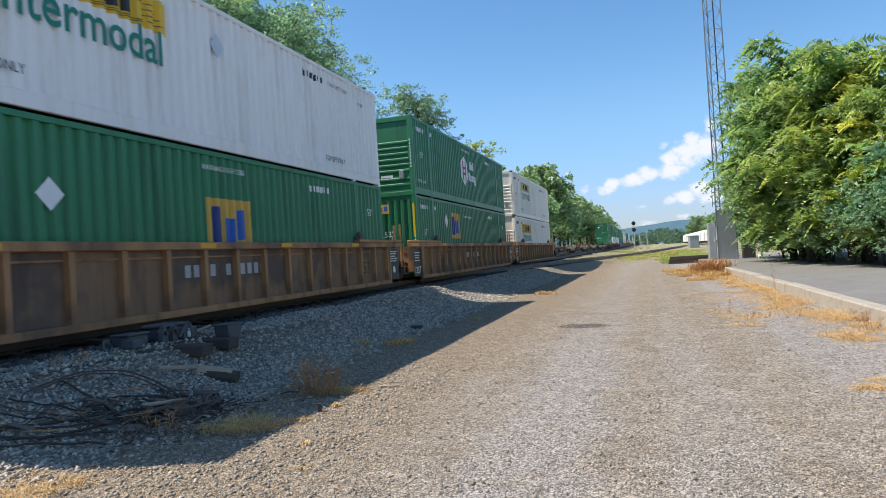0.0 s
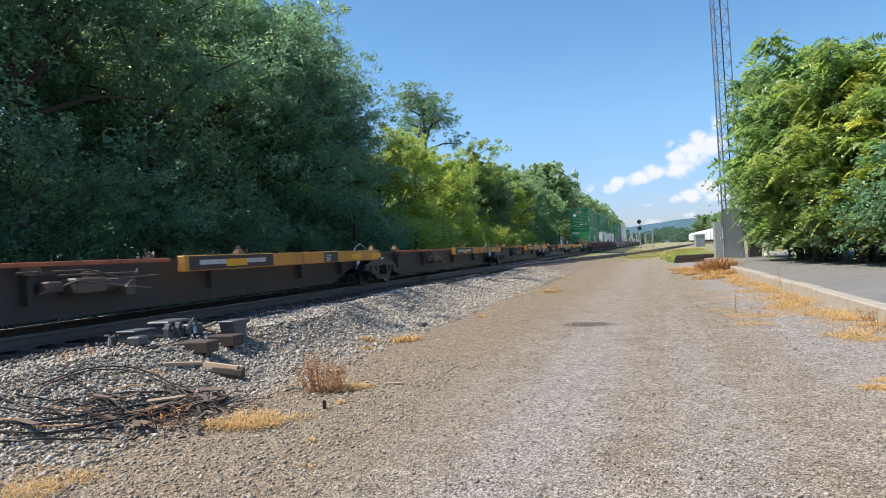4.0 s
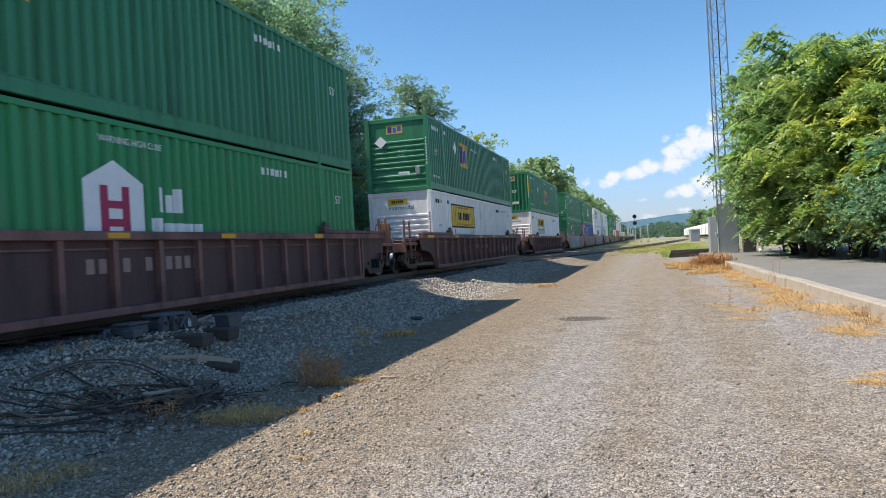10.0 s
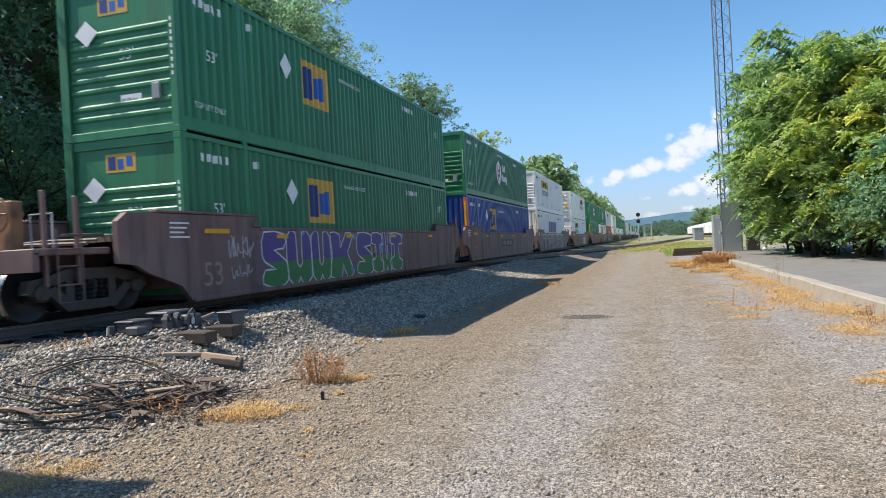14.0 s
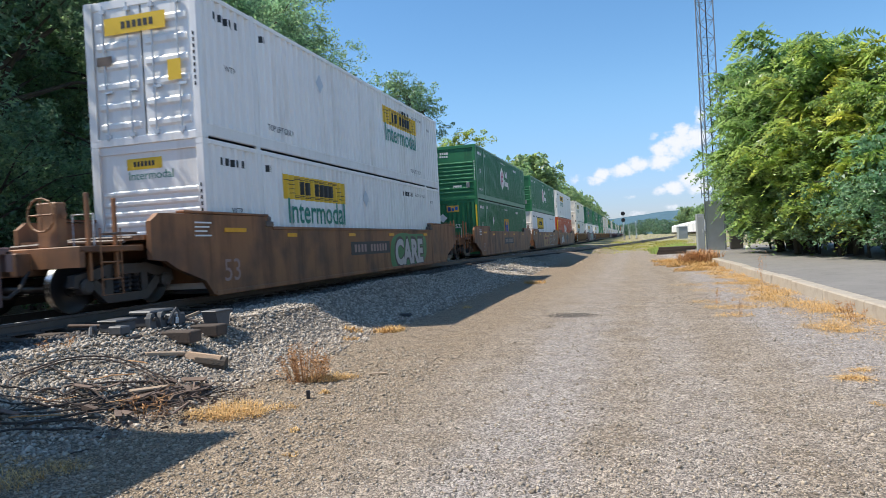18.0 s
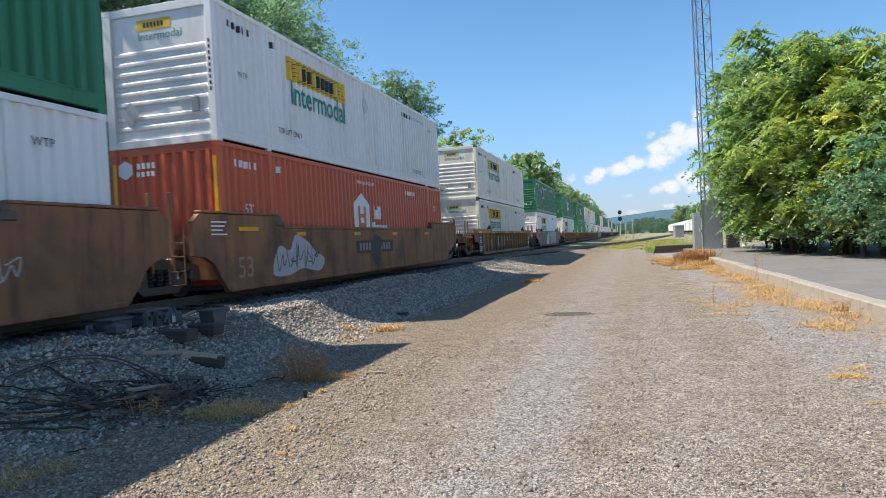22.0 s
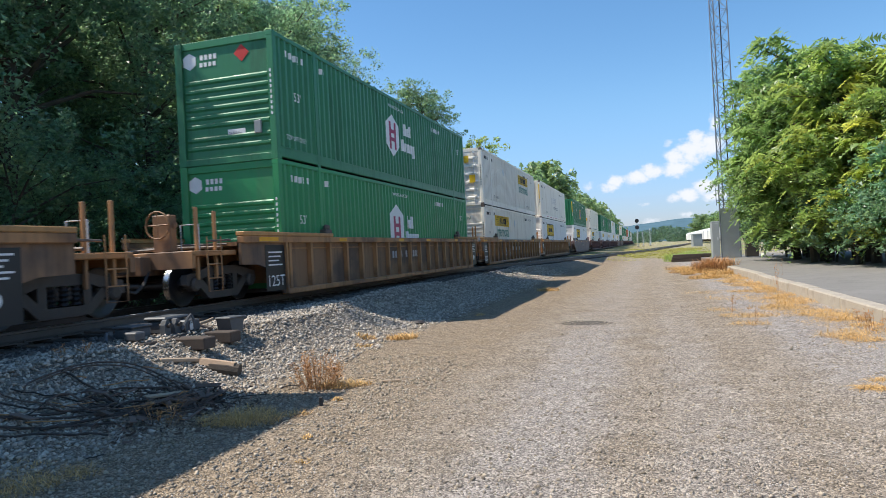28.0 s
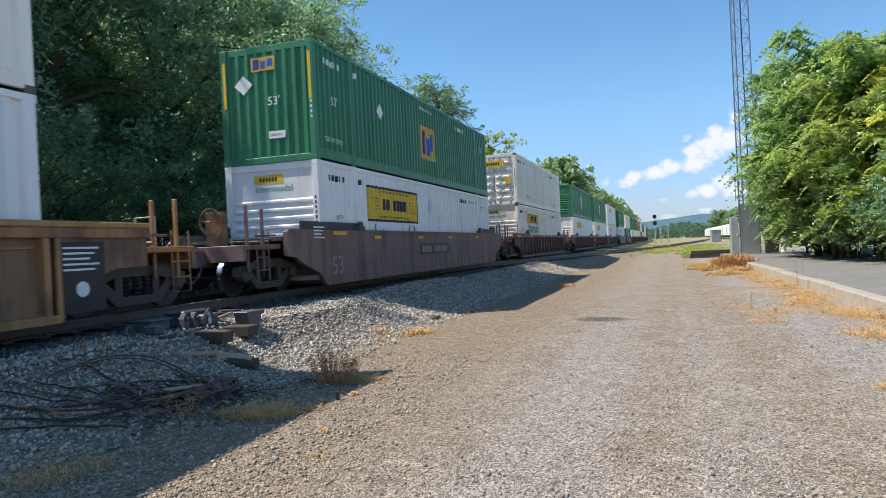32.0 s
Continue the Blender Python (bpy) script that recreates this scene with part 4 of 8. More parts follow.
        bars("hl", ((8.28, 0.16, 1.48, 1.90), (8.48, 0.16, 1.48, 1.78), (8.70, 0.18, 1.48, 1.90), (8.15, 0.24, 1.0, 1.38), (8.45, 0.14, 1.0, 1.30), (8.65, 0.24, 1.0, 1.30), (8.95, 0.22, 1.0, 1.30), (9.25, 0.24, 0.9, 1.30)), M_SIGNW, 0.006)
        part("lettering", T_WARN, None, c, "white warning lettering", at=pose(X + 0.003, 7.0, 2.52))
    elif logo in ("sun", "sun_near", "sun_pale", "sun_far", "sun_box"):
        y0 = {"sun_far": 9.85, "sun_near": 2.62}.get(logo, 2.98)
        dy_ = 8.0 if logo != "sun_far" else 5.2
        flat("placard", [(dy_ - 0.22, 2.12), (dy_, 1.87), (dy_ + 0.22, 2.12), (dy_, 2.37)], M_PLACARD, 0.006, "pale blue-grey diamond placard")
        ym = M_LOGO_PALE if logo == "sun_pale" else M_LOGO_Y
        zb, zt = (1.54, 2.42) if logo == "sun_box" else (1.88, 2.46)
        if logo == "sun_box":
            sheet("sb0", y0 - 0.25, y0 + 3.75, zb - 0.07, zt + 0.07, M_INK, 0.003, name="sign_border")
            sheet("sb1", y0 - 0.17, y0 + 3.67, zb, zt, ym, 0.007, name="sign_panel")
        else:
            sheet("sp", y0, y0 + 3.62, zb, zt, ym, 0.004, name="sign_panel")
        mid = (zb + zt) / 2
        bars("sn" + logo, [(y0 + yy, wd, mid - 0.16, mid + 0.16) for yy, wd in ((0.86, 0.19), (1.20, 0.24), (1.62, 0.24), (1.93, 0.24), (2.24, 0.24), (2.55, 0.22))], M_INK, 0.011)
        rows_ = [(y0 + 0.55, 2.5, zz, zz + 0.014) for zz in (zb + 0.05, zb + 0.085, zt - 0.06, zt - 0.095)]
        for k in range(4):
            rows_ += [(y0 + 0.16 + 0.07 * k, 0.42 - 0.03 * k, mid + 0.15 - 0.10 * k, mid + 0.166 - 0.10 * k), (y0 + 2.88 + 0.08 * k, 0.40 - 0.02 * k, mid + 0.12 - 0.10 * k, mid + 0.136 - 0.10 * k)]
        bars("sl" + logo, rows_, M_INK, 0.011, name="sign_scroll")
        part("lettering", T_INTERMODAL, None, c, "dark green lettering", at=pose(X + 0.003, y0 + 0.2, 1.30 if logo != "sun_box" else 0.80))
    elif logo == "slant":
        for k, (yy, wd) in enumerate(((5.72, 0.92), (6.78, 1.05), (7.98, 0.36), (8.46, 0.72), (9.30, 0.82))):
            for m_, dy, dz, lift in ((M_LOGO_Y, -0.08, -0.06, 0.004), (M_NAVY, 0.0, 0.0, 0.008)):
                flat("name_block", [(yy + dy, 1.30 + dz), (yy + wd + dy, 1.30 + dz), (yy + wd + dy + 0.2, 2.18 + dz), (yy + dy + 0.2, 2.18 + dz)], m_, lift)
    elif logo == "caps":
        part("lettering", T_INTERMODAL_CAPS, None, c, "dark capital lettering", at=pose(X + 0.003, 7.4, 0.95))
        bars("cp", [(6.4 + 0.62 * k, 0.46, 1.45, 1.95) for k in range(5)], M_GRAF_W, 0.004, True)
    # common small marks
    for yy, zz, w in ((0.55, 2.42, 1.0), (2.35, 2.44, 0.22), (11.5, 2.42, 1.15)):
        bars("nm%.2f" % yy + marks, [(yy + 0.11 * k, 0.07, zz, zz + 0.15) for k in range(int(w / 0.11))], inkm, 0.004, name="number_mark")
    part("lettering", T_53W if marks == "white" else T_WTP, None, c, at=pose(X + 0.003, 0.85, 1.45))
    part("lettering", ink, None, c, at=pose(X + 0.003, 2.45 if marks != "white" else 0.45, 0.50))
    if marks == "white":
        part("lettering", T_53W, None, c, at=pose(X + 0.003, 15.0, 1.95))
    else:
        part("lettering", T_STACK, None, c, at=pose(X + 0.003, 12.85, 2.45))
        part("lettering", T_WTP, None, c, at=pose(X + 0.003, 14.75, 2.25))
        part("lettering", T_TOPLIFT, None, c, at=pose(X + 0.003, 12.5, 0.42))
    # bottom edge of the side panels: a pressed seam and small drain slots
    part("side_seam", cached(("seam", colour), lambda: Shape().box(wc2 - 0.004, wc2 + 0.010, 0.2, L53 - 0.2, 0.275, 0.300).mesh("side_seam", mat)), None, c)
    if logo == "caps":
        for k in range(7):
            for q in (0.0, 0.62):
                part("red_reflector", cached("redrefl", lambda: Shape().box(wc2 + 0.003, wc2 + 0.008, 0, 0.28, 0, 0.06).mesh("red_reflector", M_SIGNP)), None, c, at=(0, 3.0 + 1.75 * k + q, 0.16))
    # front marks
    F = -0.004

    def fsheet(name, x0, x1, z0, z1, m_, y=0.066):
        part(name, cached((name, x0, z0, m_.name, y), lambda: Shape().box(x0, x1, y - 0.002, y, z0, z1).mesh(name, m_)), None, c)

    yf = {"louver": 0.066, "corr": 0.018, "door": 0.0}[front]
    if logo in ("emp", "emp_far"):
        fsheet("sign_panel", -0.42, 0.25, 2.28, 2.62, M_LOGO_O, yf)
        fsheet("badge", -0.37, -0.20, 2.33, 2.57, M_NAVY, yf - 0.003)
        fsheet("badge", -0.15, -0.02, 2.33, 2.52, M_INK_BLUE, yf - 0.003)
        fsheet("badge", 0.04, 0.18, 2.38, 2.56, M_INK_BLUE, yf - 0.003)
        part("lettering", T_53W, None, c, at=Matrix.Translation((0.0, yf - 0.004, 1.42)) @ pose(0, 0, 0, 0, 0, -90))
        part("placard", cached(("fpl", yf), lambda: Shape().add([(-0.92, 0.012, 1.98), (-0.66, 0.012, 2.22), (-0.40, 0.012, 1.98), (-0.66, 0.012, 1.74)], [(0, 1, 2, 3)]).mesh("placard", M_SIGNW)), None, c, "white diamond placard")
    elif logo in ("hex", "hex_low"):
        part("badge", cached(("fhx", yf), lambda: Shape().add([(-0.95 + 0.2 * math.cos(a), yf - 0.003, 2.46 + 0.2 * math.sin(a)) for a in [radians(30 + 60 * k) for k in range(6)]], [tuple(range(6))]).mesh("badge", M_SIGNW)), None, c, "white badge")
        def front_name():
            s_ = Shape()
            for k in range(4):
                s_.box(-0.66 + 0.12 * k, -0.58 + 0.12 * k, yf - 0.005, yf - 0.003, 2.46, 2.58).box(-0.68 + 0.12 * k, -0.60 + 0.12 * k, yf - 0.005, yf - 0.003, 2.30, 2.40)
            return s_.mesh("name_mark", M_SIGNW)
        part("name_mark", cached(("fname", yf), front_name), None, c)
    elif colour in ("white", "old"):
        if front == "door":
            fsheet("sign_panel", -0.80, 0.62, 2.18, 2.52, M_LOGO_Y, -0.028)
            def front_name():
                s_ = Shape()
                for k in range(6):
                    s_.box(-0.40 + 0.13 * k, -0.31 + 0.13 * k, -0.032 - 0.002, -0.032, 2.28, 2.42)
                return s_.mesh("name_mark", M_INK)
            part("name_mark", cached(("fnd", yf), front_name), None, c)
            fsheet("warning_plate", 0.62, 0.92, 1.15, 1.55, M_LOGO_Y, -0.028)
            fsheet("warning_plate", -1.02, -0.66, 1.6, 1.78, M_CAST, -0.028)
        elif front == "louver":
            fsheet("sign_panel", -0.52, 0.30, 2.40, 2.62, M_LOGO_Y if colour == "white" else M_LOGO_PALE, yf)
            def front_name():
                s_ = Shape()
                for k in range(6):
                    s_.box(-0.36 + 0.085 * k, -0.30 + 0.085 * k, yf - 0.003 - 0.002, yf - 0.003, 2.46, 2.56)
                return s_.mesh("name_mark", M_INK)
            part("name_mark", cached(("fnl", yf), front_name), None, c)
            part("lettering", T_INTERMODAL_SMALL, None, c, at=Matrix.Translation((-0.5, yf - 0.003, 2.20)) @ pose(0, 0, 0, 0, 0, -90))
            part("placard", cached("wpl", lambda: Shape().add([(-1.0, 0.012, 0.72), (-0.74, 0.012, 0.96), (-0.48, 0.012, 0.72), (-0.74, 0.012, 0.48)], [(0, 1, 2, 3)]).mesh("placard", M_GRAF_W)), None, c, "grey diamond placard")
    def post_bars():
        s_ = Shape()
        for k in range(9):
            s_.box(1.185, 1.225, -0.005, -0.003, 1.0 + 0.12 * k, 1.07 + 0.12 * k)
        return s_.mesh("number_mark", inkm)
    part("number_mark", cached(("postbars", marks), post_bars), None, c)
    if front != "door":
        fsheet("number_plate", 0.0, 0.46, 0.60, 0.78, M_SIGNW, yf - 0.003)
        if marks == "white":
            part("lettering", T_24000, None, c, at=Matrix.Translation((0.02, yf - 0.007, 0.66)) @ pose(0, 0, 0, 0, 0, -90))
    return c


TEMPLATES = {}
SPECS = {
    "emp": ("green", "louver", "emp", "dark green corrugated steel container with louvred end and yellow sign panel", "white"),
    "emp_c": ("green", "corr", "emp", "dark green corrugated steel container with ribbed end and yellow sign panel", "white"),
    "emp_cf": ("green", "corr", "emp_far", "dark green corrugated steel container with ribbed end and square yellow sign", "white"),
    "hub": ("green", "louver", "hex", "dark green corrugated steel container with white hexagon badge", "white"),
    "hub_b": ("bright", "louver", "hex_low", "bright green corrugated steel container with white badge low on its side", "white"),
    "hub_o": ("orange", "corr", "hex_low", "orange-red corrugated steel container with white badge low on its side", "white"),
    "jb": ("white", "louver", "sun", "white corrugated steel container with yellow sign and green lettering", "ink"),
    "jb_x": ("white", "louver", "sun_box", "white corrugated steel container with black-bordered yellow sign", "ink"),
    "jb_d": ("white", "door", "sun_far", "white corrugated steel container showing its barred door end", "ink"),
    "jb_do": ("old", "door", "sun_far", "rust-streaked white container showing its barred door end", "ink"),
    "jb_o": ("old", "louver", "sun_pale", "rust-streaked white corrugated container with faded yellow sign", "ink"),
    "jb_oy": ("old", "louver", "sun_near", "grimy white corrugated container with yellow sign and green lettering", "ink"),
    "swift": ("white", "corr", "slant", "white corrugated steel container with slanted blue name on yellow", "ink"),
    "swift_c": ("old", "corr", "caps", "plain aged white corrugated container with ribbed rusty end", "ink"),
    "swift_d": ("old", "door", "none", "aged white container showing its rusty barred door end", "ink"),
    "blue": ("blue", "corr", "emp", "blue corrugated steel container with square yellow sign", "white"),
}
CONTAINERS = []


def put_container(key, u, z):
    if key not in TEMPLATES:
        colour, front, logo, label, marks = SPECS[key]
        TEMPLATES[key] = container_template(key, colour, front, logo, label, marks)
        c = TEMPLATES[key]
    else:
        c = copy_thing(TEMPLATES[key], Matrix())
    if u > 545 and c is not TEMPLATES[key]:
        thin_out(c, ("number_mark", "lettering", "corner_casting", "number_plate", "vent_box", "name_mark", "sign_scroll", "side_seam", "floor"))
    CONTAINERS.append((c, u, z))
    return c


def thin_out(ob, names):
    """Takes fittings too small to see off a thing that never comes near."""
    for o in list(ob.children_recursive):
        if o.name.split(".")[0] in names:
            bpy.data.objects.remove(o)


# --- wagons: x across (0 on the centre line), y along (0 at the front of the container), z above the rail head ---
def bogie(parent, y):
    b = part("bogie", cached("bolster", lambda: Shape().box(-1.0, 1.0, -0.2, 0.2, 0.36, 0.56, 0.02).tube((0, 0, 0.55), (0, 0, 0.68), 0.2, n=14).mesh("bogie", M_TRUCK)), None, parent, "greasy cast-steel bogie", at=(0, y, 0))
    for sg in (-1, 1):
        def frame_shape():
            s = Shape()
            top = [(-1.12, 0.42), (-1.08, 0.60), (-0.80, 0.64), (-0.45, 0.74), (0.45, 0.74), (0.80, 0.66), (1.10, 0.60), (1.14, 0.40), (0.96, 0.38), (0.74, 0.48), (0.46, 0.575), (-0.46, 0.575), (-0.74, 0.48), (-0.96, 0.38)]
            xo = sg * 0.99
            s.prism(top, xo - 0.07, xo + 0.07)
            low = [(-0.86, 0.48), (-0.46, 0.13), (0.46, 0.13), (0.86, 0.48), (0.68, 0.53), (0.38, 0.27), (-0.38, 0.27), (-0.68, 0.53)]
            s.prism(low, xo - 0.07, xo + 0.07)
            for q in (-0.47, 0.32):
                s.box(xo - 0.066, xo + 0.066, q, q + 0.15, 0.24, 0.64)
            return s
        f = part("side_frame", cached(("sf", sg), lambda: frame_shape().mesh("side_frame", M_TRUCK)), None, b)
        coil = [(0.28, 0.07)] + [(0.294 + 0.035 * j, 0.088 if j % 2 == 0 else 0.06) for j in range(8)] + [(0.57, 0.07)]
        for q in (-0.22, 0.0, 0.22):
            part("spring", cached("spr", lambda: Shape().lathe(coil, 7, "z").mesh("spring", M_WHEEL)), None, b, at=(sg * 1.0, q, 0))
        for q in (-0.89, 0.89):
            part("bearing_cap", cached(("cap", sg, q), lambda: Shape().lathe([(sg * 0.95, 0.13), (sg * 1.10, 0.13), (sg * 1.13, 0.09)], 14, "x", (0, q, 0.42)).mesh("bearing_cap", M_TRUCK)), None, b)
    ws = []
    for q in (-0.89, 0.89):
        def wheelset():
            s = Shape().tube((-0.95, 0, 0), (0.95, 0, 0), 0.08, n=12)
            for sg in (-1, 1):
                s.lathe([(sg * 0.66, 0.30), (sg * 0.69, 0.40), (sg * 0.80, 0.40), (sg * 0.80, 0.36), (sg * 0.765, 0.30), (sg * 0.775, 0.14), (sg * 0.82, 0.13)], 32)
            return s
        def wheel_mesh():
            me = wheelset().mesh("wheelset", M_WHEEL, True)
            me.materials.append(M_TREAD)
            for p in me.polygons:
                c_ = p.center
                if math.hypot(c_.y, c_.z) > 0.385 and abs(p.normal.x) < 0.6:
                    p.material_index = 1
            return me
        w = part("wheelset", cached("ws", wheel_mesh), None, b, at=(0, q, 0.42))
        ws.append(w)
    return b


def ladder_posts(parent, y, m_, flip=1, tall=1.85):
    for k, q in enumerate((0.0, 0.55)):
        part("guard_post", cached(("gp", m_.name, tall, q, flip), lambda: Shape().box(1.09, 1.155, flip * q - 0.03, flip * q + 0.03, 0.5, tall - 0.05 * k, 0.01).mesh("guard_post", m_)), None, parent, at=(0, y, 0))
    part("ladder", cached(("lad", m_.name, flip), lambda: Shape().path([(1.36, 0.0, 1.3), (1.36, 0.0, 0.28), (1.36, flip * 0.42, 0.28), (1.36, flip * 0.42, 1.3)], 0.014).tube((1.36, 0, 0.52), (1.36, flip * 0.42, 0.52), 0.013).tube((1.36, 0, 0.78), (1.36, flip * 0.42, 0.78), 0.013).tube((1.36, 0, 1.02), (1.36, flip * 0.42, 1.02), 0.013).mesh("ladder", m_)), None, parent, at=(0, y - flip * 0.02, 0))
    part("grab_rail", cached(("grab", flip), lambda: Shape().path([(0.95, 0.0, 1.0), (0.95, 0.0, 1.55), (0.55, 0.0, 1.55), (0.55, 0.0, 1.0)], 0.016).mesh("grab_rail", M_GALV)), None, parent, at=(0, y + flip * 0.3, 0))


def wagon_end(parent, m_, y, flip, brake):
    """End platform, draft sill, bogie and fittings; flip is -1 for the front end, +1 for the rear."""
    f = flip
    part("draft_sill", cached(("sill", m_.name, f), lambda: Shape().box(-0.34, 0.34, min(0, f * 3.3), max(0, f * 3.3), 0.62, 0.98, 0.02).mesh("draft_sill", m_)), None, parent, at=(0, y, 0))
    part("end_platform", cached(("plat", m_.name, f), lambda: Shape().box(-1.25, 1.25, min(f * 1.7, f * 3.05), max(f * 1.7, f * 3.05), 0.94, 1.04, 0.015).box(-1.25, 1.25, min(f * 2.97, f * 3.07), max(f * 2.97, f * 3.07), 0.72, 0.98).mesh("end_platform", m_)), None, parent, at=(0, y, 0))
    part("bulkhead", cached(("bulk", m_.name, f), lambda: Shape().box(-1.3, 1.3, min(f * 0.12, f * 0.22), max(f * 0.12, f * 0.22), 0.3, 1.22).box(-1.3, 1.3, min(f * 0.2, f * 1.75), max(f * 0.2, f * 1.75), 1.12, 1.2).mesh("bulkhead", m_)), None, parent, at=(0, y, 0))
    part("coupler", cached(("coup", f), lambda: Shape().box(-0.09, 0.09, min(f * 3.2, f * 3.5), max(f * 3.2, f * 3.5), 0.72, 0.88, 0.02).box(-0.2, 0.2, min(f * 3.42, f * 3.74), max(f * 3.42, f * 3.74), 0.66, 0.96, 0.05).mesh("coupler", M_TRUCK)), None, parent, at=(0, y, 0))
    part("air_hose", cached(("hose", f), lambda: Shape().path([(0.32, f * 3.1, 0.7), (0.36, f * 3.3, 0.45), (0.36, f * 3.5, 0.33), (0.34, f * 3.62, 0.36)], 0.03).mesh("air_hose", M_DARK)), None, parent, at=(0, y, 0))
    ladder_posts(parent, y + f * 2.75, m_, -f)
    part("brake_pipe", cached(("pipes", f), lambda: Shape().path([(1.1, f * 1.8, 1.16), (0.2, f * 1.9, 1.18), (-0.9, f * 1.8, 1.14)], 0.025).path([(1.2, f * 2.1, 1.1), (0.0, f * 2.0, 1.13), (-1.0, f * 2.2, 1.1)], 0.03).path([(1.15, f * 1.75, 1.24), (1.15, f * 2.5, 1.22)], 0.022).mesh("brake_pipe", M_CAST)), None, parent, at=(0, y, 0))
    if brake:
        part("hand_brake", cached(("brake", f), lambda: Shape().box(0.15, 0.55, min(f * 2.55, f * 2.75), max(f * 2.55, f * 2.75), 1.04, 1.75, 0.02).lathe([(f * 0.0, 0.05), (f * 0.0, 0.06)], 6, "x", (0.6, f * 2.65, 1.55)).path([(0.35 + 0.26 * math.cos(a), f * 2.85, 1.55 + 0.26 * math.sin(a)) for a in [2 * math.pi * k / 14 for k in range(15)]], 0.018).path([(0.12, f * 2.85, 1.55), (0.58, f * 2.85, 1.55)], 0.015).path([(0.35, f * 2.85, 1.32), (0.35, f * 2.85, 1.78)], 0.015).mesh("hand_brake", m_)), None, parent, "hand brake wheel and housing", at=(0, y, 0))
    bogie(parent, y + f * 1.9)


GRIME = {"tan": M_TAN_GRIME, "brown": M_BROWN_GRIME, "maroon": M_MAROON, "rust": M_RUST}


